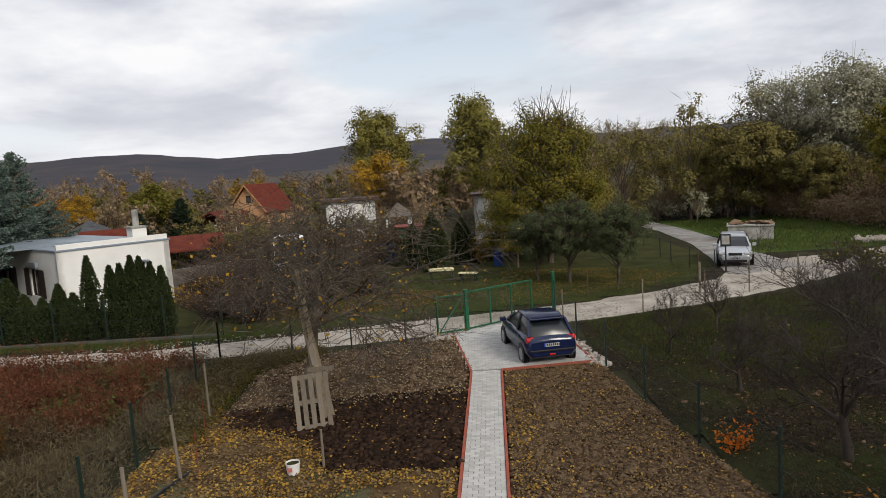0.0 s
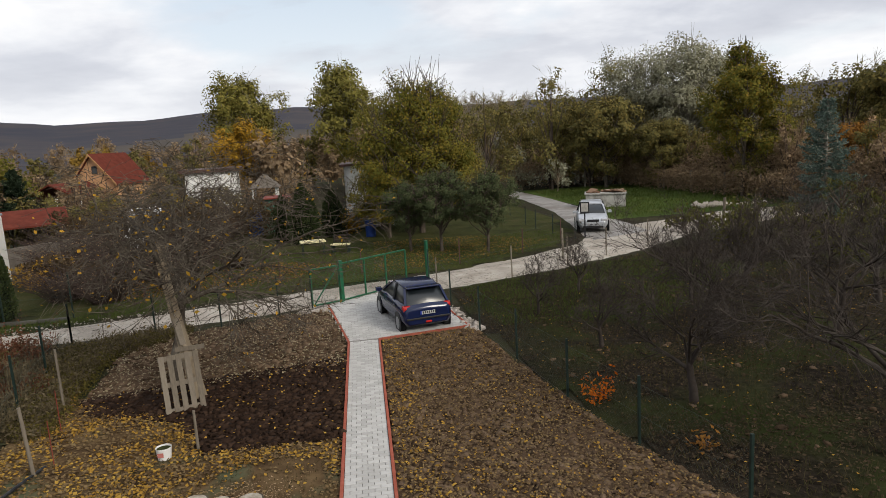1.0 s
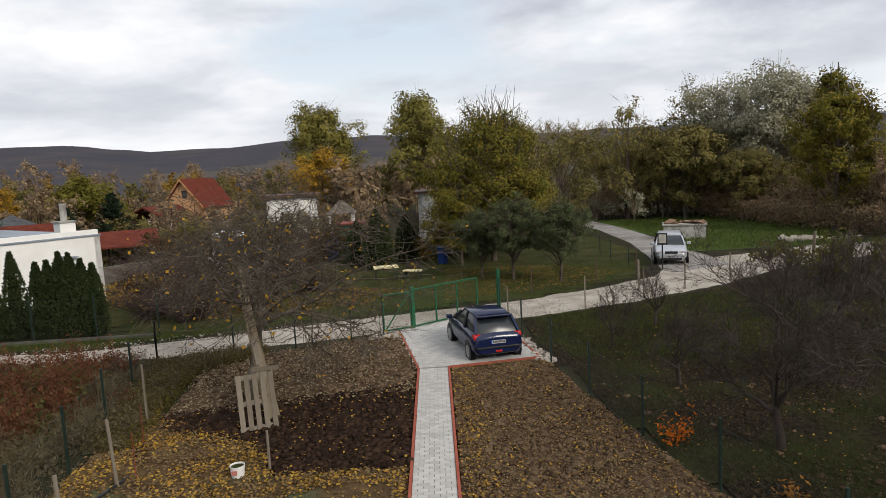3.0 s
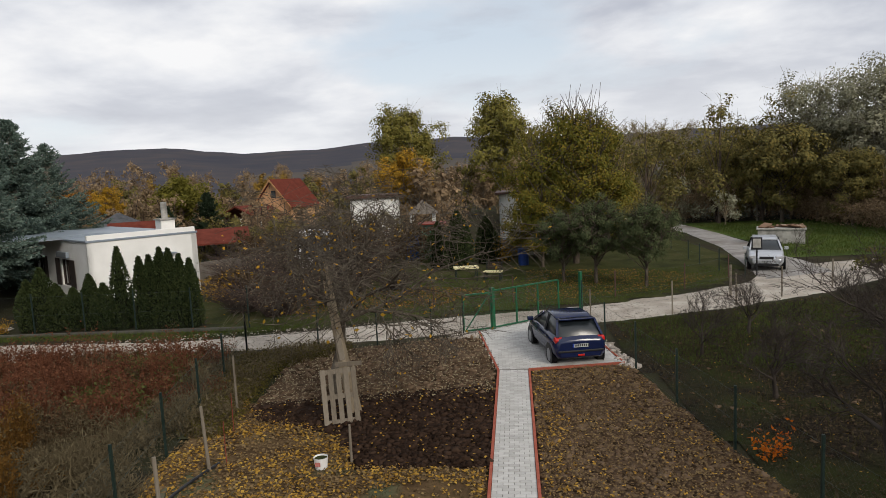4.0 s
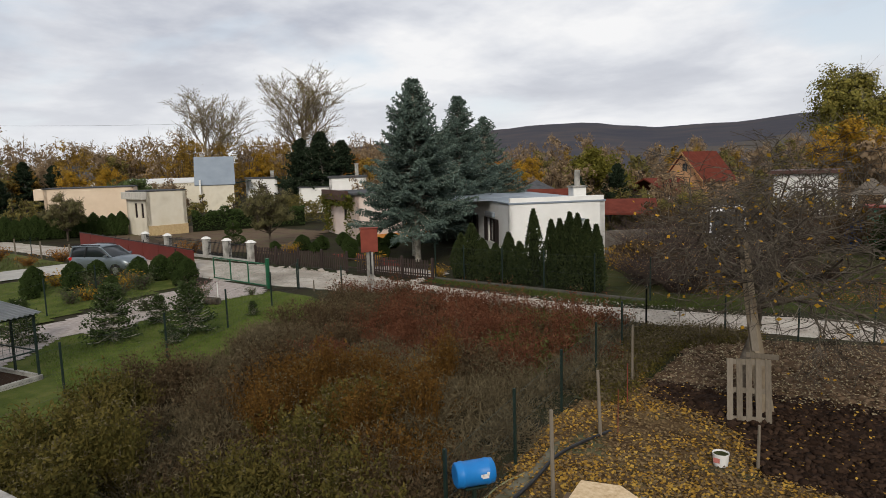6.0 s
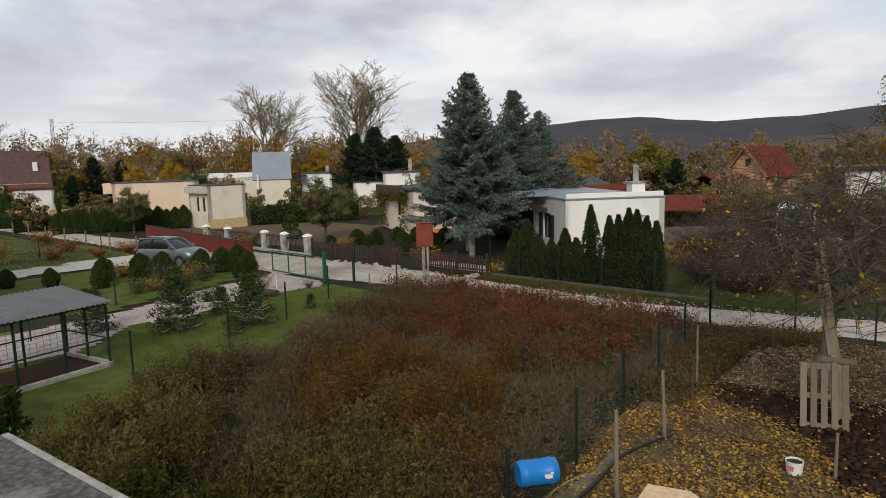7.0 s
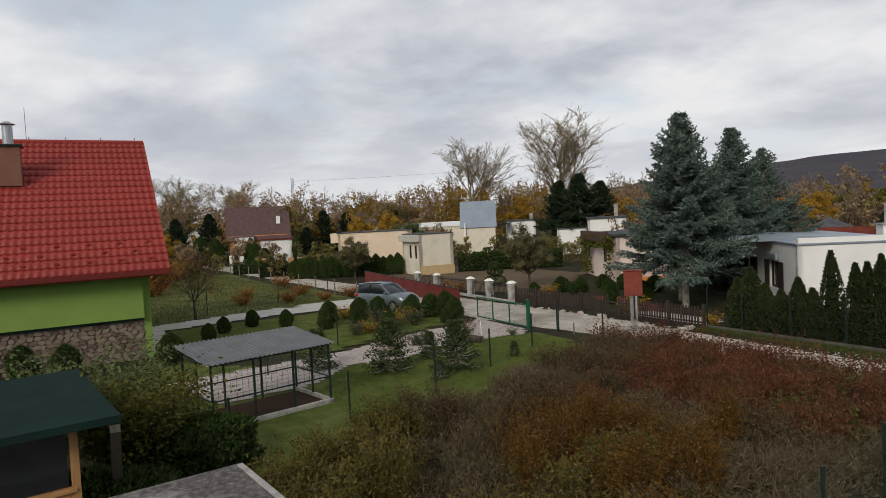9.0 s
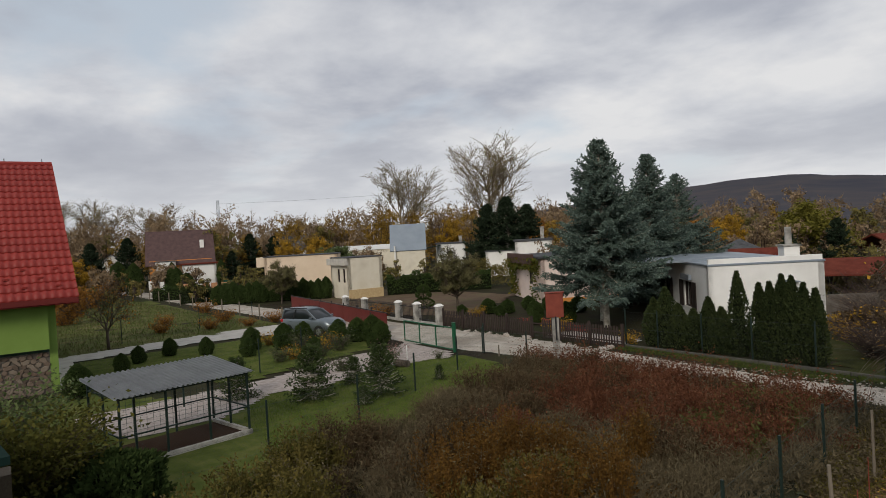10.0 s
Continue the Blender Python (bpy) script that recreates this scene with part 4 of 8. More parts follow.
for i in range(nw + 1):
    w = 0.022 * math.cos(i / 6 * 2 * math.pi)
    p = sn * (w - 0.015)
    cv.append((p.x, -i * 16.0 / nw, p.z))
n1 = nw + 1
cf = [(i, i + 1, n1 + i + 1, n1 + i) for i in range(nw)] + [(2 * n1 + i, 2 * n1 + i + 1, i + 1, i) for i in range(nw)]
course = fast_mesh("roof_course", np.array(cv), np.array(cf), RED_ROOF)
for r in range(N_ROW):
    q = EAVE + step * r
    piece("roof_course", course, roof, Matrix.Translation((q.x, 1.02, q.z)))
for r, off in ((1.3, 0.0), (2.4, 0.5), (3.5, 0.0)):
    for k in range(14):
        q = EAVE + step * r + sn * 0.06
        piece_m = bpy.data.meshes.get("snow_guard")
        if not piece_m:
            bm = box(0.07, 0.16, 0.09, (0, 0, -0.02), 0.01)
            piece_m = bpy.data.meshes.new("snow_guard")
            bm.to_mesh(piece_m)
            bm.free()
            piece_m.materials.append(RED_ROOF)
        piece("snow_guard", piece_m, roof, Matrix.Translation((q.x, 0.4 - (k + off) * 1.1, q.z)))
part("ridge_cap", cyl(0.14, 16.0, (0, 0, 0), 10, None, None, Matrix.Translation((-7.2, 1.0, 9.68)) @ pose(0, 0, 0, 90)), RED_ROOF, gh)
part("fascia", box(0.04, 16.0, 0.2, (1.03, -7.0, 3.46), 0.008), mat("dark_red_gutter", [(0.1, 0.012, 0.01), (0.14, 0.018, 0.014)], 2, 0.45, 0.02), gh, "dark red gutter board")
part("soffit", box(1.0, 15.8, 0.03, (0.5, -7.1, 3.44)), WOOD_DARK, gh)
chb = part("chimney", box(0.85, 0.85, 1.7, (-4.3, -4.5, 7.4), 0.02), mat("brown_cladding", [(0.15, 0.065, 0.045), (0.2, 0.09, 0.06)], 3, 0.6, 0.1), gh)
part("chimney_cap", box(1.05, 1.05, 0.08, (-4.3, -4.5, 9.1), 0.01), DARK_STEEL, chb)
part("flue", cyl(0.2, 0.85, (-4.3, -4.5, 9.18), 14), STEEL, chb, "shiny steel flue pipe")
part("flue_cowl", cyl(0.33, 0.12, (-4.3, -4.5, 10.06), 14, 0.12), STEEL, chb)
part("lightning_rod", cyl(0.015, 1.6, (-7.2, -4.0, 9.7), 6), STEEL, gh)
for k in range(5):
    part("ridge_bracket", box(0.05, 0.05, 0.16, (-7.2, 0.6 - 1.5 * k, 9.78)), STEEL, gh)


# ---- outbuildings by the camera ----
CONC_WORN = mat("worn_concrete_roof", [(0.05, 0.044, 0.042), (0.1, 0.09, 0.086), (0.2, 0.185, 0.175)], 14, 0.9, 0.7, 60, detail=12, stain=(1.5, (0.36, 0.34, 0.32), 0.52, 0.72))
CONC_PALE = mat("pale_worn_concrete", [(0.16, 0.15, 0.14), (0.3, 0.285, 0.265), (0.4, 0.38, 0.36)], 9, 0.9, 0.5, 50, detail=12)
sl = thing("concrete_garage", 0, 0, 0, 0, "low garage with a worn, lichen-stained concrete roof slab", "garage")
RX, RY = -7.84, 1.66
sa = math.degrees(math.atan2(0.32, 2.57))
sl.matrix_world = pose(RX, RY, 0, 0, 0, sa)
part("roof_slab", box(5.6, 3.2, 0.16, (2.75, -1.55, 2.34), 0.02), CONC_WORN, sl, "weathered concrete roof slab with pale edges")
part("roof_rim", box(0.09, 3.18, 0.012, (5.49, -1.55, 2.496), 0.004), CONC_PALE, sl, "pale worn concrete edge")
part("roof_rim", box(5.4, 0.07, 0.012, (2.7, 0.0, 2.496), 0.004), CONC_PALE, sl, "pale worn concrete edge")
part("wall", box(5.2, 0.25, 2.34, (2.75, -0.35, 0), 0.01), CONCRETE, sl)
part("wall", box(0.25, 2.4, 2.34, (0.35, -1.6, 0), 0.01), CONCRETE, sl)
sh = thing("wooden_shed", -11.6, 0.58, 0, 8, "wooden garden shed with a dark green sheet roof", "shed")
part("roof", prism([(0.0, 2.22), (0.0, 2.34), (-4.3, 2.38), (-4.3, 2.26)], -4.2, 0.05), GREEN_ROOF, sh, "dark green sheet roof with folded edge")
part("side_wall", box(0.08, 2.9, 1.15, (-0.55, -2.0, 0), 0.01), WOOD_WARM, sh, "varnished plank wall")
part("sill", box(0.14, 2.9, 0.07, (-0.53, -2.0, 1.16), 0.01), WOOD_WARM, sh)
part("pane", box(0.02, 2.7, 0.85, (-0.57, -2.0, 1.25)), PANE, sh)
for k in range(3):
    part("post", box(0.12, 0.12, 2.2, (-0.55, -0.55 - 1.35 * k, 0), 0.01), WOOD_WARM, sh)
part("back_wall", box(3.6, 0.08, 2.2, (-2.5, -3.5, 0), 0.01), WOOD_WARM, sh)
part("side_board", bar((-0.9, 0.1, 1.9), (-2.4, 0.3, 0.0), 0.16), WOOD_GREY, sh)

# aviary with a corrugated roof
av = thing("aviary", -17.55, 2.85, 0, 102.5, "wire garden aviary with a corrugated grey roof and posts", "aviary")
AW, AD = 3.4, 2.0
bm = bmesh.new()
nx = 112
vs = []
for j, (yy, zz) in enumerate(((-0.18, 1.74), (AD + 0.25, 1.98))):
    for i in range(nx + 1):
        vs.append(bm.verts.new((-0.15 + i * (AW + 0.3) / nx, yy, zz + 0.018 * (1 if (i // 2) % 2 else -1))))
for i in range(nx):
    bm.faces.new((vs[i], vs[i + 1], vs[nx + 2 + i], vs[nx + 1 + i]))
bmesh.ops.solidify(bm, geom=bm.faces, thickness=0.012)
part("roof", bm, mat("corrugated_steel", [(0.22, 0.235, 0.25), (0.3, 0.315, 0.335)], 2, 0.5, 0.05, 20, metal=0.3), av, "grey corrugated sheet roof")
for sx in (0, AW / 3, 2 * AW / 3, AW):
    for sy in (0, AD):
        part("post", box(0.05, 0.05, 1.72 + 0.1 * sy, (sx, sy, 0)), DARK_STEEL, av)
for sx in (0, AW):
    part("post", box(0.05, 0.05, 1.82, (sx, AD / 2, 0)), DARK_STEEL, av)
for zz in (0.75, 1.66):
    for sy in (0, AD):
        part("rail", box(AW, 0.035, 0.035, (AW / 2, sy, zz)), DARK_STEEL, av)
    for sx in (0, AW):
        part("rail", box(0.035, AD, 0.035, (sx, AD / 2, zz)), DARK_STEEL, av)
part("kerb", box(AW + 0.1, 0.1, 0.14, (AW / 2, -0.03, 0), 0.01), CONCRETE, av)
part("kerb", box(0.1, AD, 0.14, (AW, AD / 2, 0), 0.01), CONCRETE, av)
part("floor", box(AW - 0.1, AD - 0.1, 0.03, (AW / 2, AD / 2, 0.012)), SOIL_DARK, av, "bare dark earth floor")
bm = bmesh.new()
for k in range(22):
    a = AW * k / 21
    box(0.006, 0.006, 1.02, (a, -0.0, 0.7), 0, bm)
for k in range(9):
    box(AW, 0.006, 0.006, (AW / 2, 0, 0.75 + 0.11 * k), 0, bm)
part("wire_mesh", bm, WIRE, av)


# ---- vehicles ----
def paint(name, c, rough=0.28, metal=0.25):
    return mat(name, [tuple(x * 0.85 for x in c), tuple(min(1, x * 1.1) for x in c)], 1.2, rough, 0.01, 60, metal=metal, spec=0.6)


TYRE = mat("tyre_rubber", [(0.012, 0.012, 0.012), (0.024, 0.024, 0.024)], 8, 0.85, 0.1, 60)
RIM = mat("alloy_rim", [(0.3, 0.31, 0.32), (0.45, 0.46, 0.47)], 8, 0.35, 0, metal=0.8)
BLACK_TRIM = mat("black_trim", [(0.012, 0.012, 0.013), (0.02, 0.02, 0.022)], 8, 0.5, 0.05)
TAIL = mat("red_lamp", [(0.4, 0.01, 0.01), (0.5, 0.02, 0.015)], 10, 0.15, 0, spec=0.7)
LAMP = mat("clear_lamp", [(0.55, 0.56, 0.58), (0.7, 0.71, 0.73)], 10, 0.1, 0, metal=0.5, spec=0.8)
PLATE = mat("white_plate", [(0.36, 0.37, 0.38), (0.42, 0.43, 0.44)], 10, 0.5, 0)
CAR_GLASS = glass_mat("tinted_car_glass", (0.01, 0.014, 0.017), 0.3)


def loft(st, bm=None):
    """A closed skin over stations (x, [(y, z), ...]) given for the left half and mirrored."""
    bm = bm or bmesh.new()
    rings = []
    for x, half in st:
        ring = [bm.verts.new((x, y, z)) for y, z in half] + [bm.verts.new((x, -y, z)) for y, z in reversed(half) if y > 1e-4]
        rings.append(ring)
    for a, b in zip(rings, rings[1:]):
        n = len(a)
        for i in range(n):
            j = (i + 1) % n
            bm.faces.new((a[i], a[j], b[j], b[i]))
    bm.faces.new(rings[0])
    bm.faces.new(rings[-1][::-1])
    bmesh.ops.recalc_face_normals(bm, faces=bm.faces)
    for f in bm.faces:
        f.smooth = len(f.verts) == 4
    return bm


def car(name, x, y, rz, colour, L, W, H, base, rear, prof, cabin, label, wheel_r=0.3, rear_face=True, front_face=True, rails=False, plate_bars=5, belt=0.9, size=1.0):
    """A car on its wheels; the origin is the rear axle's middle on the ground and x points forwards.
    prof: (x, underside, shoulder height, half width); cabin: (x, roof height, half width at the roof)."""
    t = thing(name, x, y, 0.05, rz, label, "car")
    t.matrix_world = t.matrix_world @ Matrix.Diagonal((size, size, size, 1))
    body = part("body", loft([(px, [(0.0, zb), (w * 0.86, zb), (w, zb + 0.16), (w * 1.0, zt * 0.72), (w * 0.955, zt - 0.04), (w * 0.88, zt), (0.0, zt + 0.025)]) for px, zb, zt, w in prof]), colour, t)
    def shoulder(px):
        for a, b in zip(prof, prof[1:]):
            if a[0] <= px <= b[0]:
                f = (px - a[0]) / (b[0] - a[0])
                return a[2] + f * (b[2] - a[2]), a[3] + f * (b[3] - a[3])
        return prof[-1][2], prof[-1][3]
    glass = []
    roof = []
    for px, zr, wr in cabin:
        zs, ws = shoulder(px)
        glass.append((px, [(0.0, zs - 0.04), (ws * 0.9, zs - 0.04), (wr + 0.5 * (ws * 0.9 - wr), (zs + zr) / 2), (wr, max(zr - 0.06, zs)), (0.0, max(zr - 0.055, zs + 0.01))]))
    part("glasshouse", loft(glass), CAR_GLASS, t, "dark tinted car windows")
    top = [c for c in cabin if c[1] > H - 0.22]
    part("roof", loft([(px, [(0.0, zr - 0.075), (wr * 0.98, zr - 0.085), (wr * 1.02, zr - 0.06), (wr * 0.9, zr - 0.015), (0.0, zr)]) for px, zr, wr in top]), colour, t)
    for s in (1, -1):
        for a, b in ((0, 1), (len(cabin) - 2, len(cabin) - 1)):
            (xa, za, wa), (xb, zb, wb) = cabin[a], cabin[b]
            pa, pb = (xa, s * (shoulder(xa)[1] * 0.88 if a == 0 else wa + 0.02), (shoulder(xa)[0] if a == 0 else za - 0.06)), (xb, s * (wb + 0.02 if a == 0 else shoulder(xb)[1] * 0.88), (zb - 0.06 if a == 0 else shoulder(xb)[0]))
            part("pillar", bar(pa, pb, 0.075), colour, t)
        mid = (cabin[1][0] + cabin[-2][0]) / 2 - 0.1
        zs, ws = shoulder(mid)
        part("pillar", bar((mid, s * (ws * 0.93), zs - 0.02), (mid + 0.12, s * (cabin[1][2] + 0.035), H - 0.07), 0.07), BLACK_TRIM, t)
        mx = cabin[-1][0] - 0.1
        part("mirror", box(0.14, 0.2, 0.14, (mx - 0.12, s * (shoulder(mx)[1] + 0.1), belt), 0.03), colour, t)
        part("door_handle", box(0.16, 0.03, 0.03, (mid - 0.25, s * (shoulder(mid)[1] * 1.0 + 0.005), belt - 0.13), 0.005), colour, t)
        for wx in (0, base):
            wh_ = part("wheel", cyl(wheel_r, 0.19, (0, 0, -0.095), 24, None, None, Matrix.Translation((wx, s * (W / 2 - 0.1), wheel_r - 0.05)) @ pose(0, 0, 0, 90)), TYRE, t)
            rm = cyl(wheel_r * 0.66, 0.02, (0, 0, -0.01), 18, None, None, Matrix.Translation((wx, s * (W / 2 + 0.0), wheel_r - 0.05)) @ pose(0, 0, 0, 90))
            part("rim", rm, RIM, wh_)
            arch = cyl(wheel_r * 1.16, 0.012, (0, 0, -0.006), 24, None, None, Matrix.Translation((wx, s * (W / 2 - 0.004), wheel_r - 0.03)) @ pose(0, 0, 0, 90))
            part("wheel_arch", arch, BLACK_TRIM, t)
    x0, x1 = prof[0][0], prof[-1][0]
    if rear_face:
        for s in (1, -1):
            part("tail_light", box(0.26, 0.3, 0.2, (x0 + 0.17, s * (W / 2 - 0.2), belt - 0.22), 0.08, None), TAIL, t, "red tail light")
        pl = part("number_plate", box(0.02, 0.46, 0.1, (x0 - 0.012, 0, 0.58), 0.004), PLATE, t)
        part("plate_strip", box(0.006, 0.045, 0.11, (x0 - 0.025, 0.235, 0.585)), mat("plate_blue", [(0.01, 0.04, 0.3), (0.015, 0.05, 0.36)], 5, 0.5, 0), pl)
        for k in range(plate_bars + 2):
            part("plate_bar", box(0.006, 0.035, 0.07, (x0 - 0.025, 0.16 - 0.065 * k, 0.605)), BLACK_TRIM, pl)
        part("bumper_strip", box(0.06, W * 0.84, 0.06, (x0 - 0.0, 0, 0.43), 0.02), BLACK_TRIM, t)
        part("fog_light", box(0.03, 0.2, 0.06, (x0 - 0.02, 0, 0.31), 0.015), TAIL, t)
        part("spoiler", box(0.26, W * 0.66, 0.05, (cabin[1][0] - 0.06, 0, H - 0.1), 0.02), colour, t)
        part("wiper", bar((x0 + 0.28, 0.02, belt + 0.06), (x0 + 0.34, -0.42, belt + 0.13), 0.025), BLACK_TRIM, t)
    if front_face:
        for s in (1, -1):
            part("headlight", box(0.26, 0.36, 0.15, (x1 - 0.14, s * (W / 2 - 0.28), 0.58), 0.05), LAMP, t, "clear headlight")
        part("grille", box(0.05, 0.62, 0.13, (x1 - 0.01, 0, 0.56), 0.03), BLACK_TRIM, t)
        part("lower_intake", box(0.05, W * 0.62, 0.12, (x1 + 0.0, 0, 0.24), 0.03), BLACK_TRIM, t)
        pl = part("number_plate", box(0.02, 0.52, 0.11, (x1 + 0.03, 0, 0.39), 0.004), PLATE, t)
        for k in range(6):
            part("plate_bar", box(0.006, 0.035, 0.06, (x1 + 0.043, 0.17 - 0.065 * k, 0.415)), BLACK_TRIM, pl)
    if rails:
        for s in (1, -1):
            part("roof_rail", bar((cabin[1][0] + 0.1, s * (cabin[1][2] - 0.03), H + 0.0), (cabin[-2][0] - 0.1, s * (cabin[-2][2] - 0.03), H + 0.0), 0.04), BLACK_TRIM, t)
    return t


HATCH = [(-0.62, 0.3, 0.72, 0.66), (-0.56, 0.24, 0.86, 0.76), (-0.3, 0.22, 0.91, 0.81), (0.4, 0.2, 0.92, 0.825), (1.6, 0.2, 0.9, 0.825), (2.2, 0.2, 0.88, 0.81), (2.7, 0.22, 0.8, 0.78), (3.1, 0.24, 0.68, 0.7), (3.2, 0.3, 0.56, 0.6)]
HATCH_CAB = [(-0.5, 0.9, 0.62), (-0.12, 1.37, 0.55), (0.4, 1.43, 0.57), (1.1, 1.42, 0.57), (1.4, 1.35, 0.56), (2.2, 0.9, 0.66)]
BLUE = paint("dark_blue_car_paint", (0.007, 0.013, 0.05), 0.16, 0.0)
car("blue_hatchback", 2.4, 17.55, 100, BLUE, 3.83, 1.65, 1.43, 2.44, 0.6, HATCH, HATCH_CAB, "dark blue three-door hatchback parked on the paved pad", size=0.9)
SILVER = paint("silver_car_paint", (0.5, 0.52, 0.55), 0.3, 0.5)
car("silver_hatchback", 14.4, 34.7, 250, SILVER, 4.06, 1.69, 1.45, 2.47, 0.6, HATCH, HATCH_CAB, "silver hatchback parked on the gravel lane")
SUV = [(-0.8, 0.4, 0.85, 0.72), (-0.74, 0.34, 0.98, 0.8), (-0.4, 0.3, 1.02, 0.87), (0.5, 0.28, 1.04, 0.89), (1.7, 0.28, 1.03, 0.89), (2.3, 0.28, 1.02, 0.87), (2.9, 0.3, 0.98, 0.84), (3.3, 0.34, 0.84, 0.78), (3.4, 0.4, 0.66, 0.68)]
SUV_CAB = [(-0.72, 1.04, 0.74), (-0.5, 1.62, 0.64), (0.2, 1.68, 0.66), (1.2, 1.67, 0.66), (1.5, 1.6, 0.64), (2.25, 1.02, 0.74)]
GREY = paint("blue_grey_car_paint", (0.15, 0.18, 0.2), 0.3, 0.4)
car("grey_suv", -36.3, 15.0, 23, GREY, 4.2, 1.78, 1.68, 2.58, 0.7, SUV, SUV_CAB, "blue-grey compact SUV parked on the drive", 0.33, rails=True, belt=1.02, size=0.9)
VAN = [(-0.9, 0.4, 1.1, 0.85), (-0.85, 0.35, 1.2, 0.93), (0.5, 0.32, 1.22, 0.95), (2.4, 0.32, 1.2, 0.95), (3.0, 0.34, 1.12, 0.92), (3.5, 0.38, 0.9, 0.86), (3.6, 0.45, 0.7, 0.78)]
VAN_CAB = [(-0.85, 1.25, 0.86), (-0.8, 2.42, 0.8), (0.6, 2.5, 0.82), (1.8, 2.48, 0.82), (2.1, 2.35, 0.8), (2.95, 1.2, 0.84)]
VWHITE = paint("white_van_paint", (0.7, 0.71, 0.72), 0.35, 0.0)
car("white_van", -10.4, 37.9, 285, VWHITE, 4.8, 1.9, 2.5, 3.0, 0.8, VAN, VAN_CAB, "white delivery van parked behind the bare bushes", 0.33, belt=1.2)


# ---- fences and gates ----
def post_at(parent, p, h, w=0.05, material=None, name="post"):
    return part(name, box(w, w, h, (*p, 0), 0.006 if w > 0.04 else 0), material or DARK_STEEL, parent)


def mesh_fence(name, pts, h, label, pitch=0.12, group="wire fences", w=0.045, wires=3, mesh=True, material=None, ph=0.12):
    """Posts with horizontal wires and diamond mesh between them."""
    t = thing(name, 0, 0, 0, 0, label, "fence", group)
    for p in pts:
        post_at(t, p, h + ph, w, material)
    for (ax, ay), (bx, by) in zip(pts, pts[1:]):
        ln = math.dist((ax, ay), (bx, by))
        ux, uy = (bx - ax) / ln, (by - ay) / ln
        seg = []
        for k in range(wires):
            z = 0.06 + (h - 0.08) * k / max(1, wires - 1)
            seg.append((ax, ay, z, bx, by, z, 0.003, 0.003))
        if mesh:
            n = int((ln + h) / pitch)
            for k in range(n):
                s0 = k * pitch - h
                for flip in (0, 1):
                    u0, u1 = s0, s0 + h
                    z0, z1 = 0.03, h
                    if u0 < 0:
                        z0, u0 = 0.03 - u0, 0
                    if u1 > ln:
                        z1, u1 = z1 - (u1 - ln), ln
                    if z1 <= z0:
                        continue
                    if flip:
                        u0, u1 = ln - u0, ln - u1
                    seg.append((ax + ux * u0, ay + uy * u0, z0, ax + ux * u1, ay + uy * u1, z1, 0.0008, 0.0008))
        v, f = tubes(seg, 3)
        mesh_part("wire_mesh", v, f, WIRE, t)
    return t


mesh_fence("wire_fence", [(5.4, 6.9), (4.96, 9.25), (4.53, 11.52), (4.2, 14.08), (3.89, 16.78), (3.56, 19.52), (3.44, 23.7)], 1.15, "thin green wire fence with dark posts beside the soil bed")
mesh_fence("wire_fence", [(-5.35, 6.6), (-5.87, 9.11), (-6.34, 11.59), (-6.77, 14.05), (-7.2, 16.5), (-7.5, 18.95)], 1.25, "green wire fence with dark posts along the weeds")
mesh_fence("wire_fence", [(-7.5, 18.95), (-5.37, 19.45), (-3.58, 19.95), (-1.9, 20.75), (-0.85, 21.08)], 1.2, "green wire fence with dark posts along the lane")
mesh_fence("wire_fence", [(3.5, 22.0), (6.55, 23.1), (9.2, 24.3), (11.4, 25.6), (14, 27.0)], 1.1, "old wire fence between orchard and lane", 0.2, material=WOOD_GREY)
mesh_fence("wire_fence", [(-19.0, 22.9), (-17.4, 22.95), (-15.4, 23.0), (-13.4, 23.05), (-11.2, 23.1), (-9.0, 23.1)], 1.5, "dark wire fence in front of the thuja hedge", 0.12)
mesh_fence("wire_fence", [(-15.6, 2.9), (-16.3, 6.0), (-17.2, 9.0), (-18.9, 12.0), (-20.6, 15.0), (-22.6, 17.9)], 1.2, "green wire fence beside the neighbouring lawn", 0.14)
mesh_fence("wire_fence", [(-22.7, 17.9), (-20.3, 18.3), (-18.7, 18.5)], 1.0, "green wire fence along the lane by the cabinet post", 0.12)
mesh_fence("wire_fence", [(-22.9, 5.5), (-26.5, 9.3), (-28.6, 12), (-30.6, 16.7)], 1.3, "green posts with thin wires beside the drive", mesh=False)
mesh_fence("wire_fence", [(11.9, 30.6), (11.4, 32.6), (11.2, 35.0), (11.2, 37.0), (11.6, 42.0)], 1.0, "dark posts and wire along the side lane", mesh=False, material=DARK_STEEL)
mesh_fence("wire_fence", [(-7, 24.4), (-2.2, 25.2), (1.0, 26.2), (5.2, 26.6), (8.4, 28.0), (11.0, 30.2)], 1.0, "rusty garden fence posts along the lane", mesh=False, material=FASCIA)
mesh_fence("wire_fence", [(28.7, 40), (28.6, 44), (28.2, 48), (28.0, 52), (27.8, 57), (24, 60), (19, 62)], 1.6, "grey wooden posts along the meadow thicket", mesh=False, w=0.12, material=WOOD_GREY)
mesh_fence("wire_fence", [(-42 - 4 * k, 16.2 - 0.17 * k) for k in range(13)], 1.0, "old wooden fence posts along the far lane", mesh=False, w=0.08, material=WOOD_GREY)
mesh_fence("wire_fence", [(-38.5, 2.0), (-42, 6.5), (-44.5, 11.5), (-46, 15.5)], 1.3, "dark posts across the meadow", mesh=False)


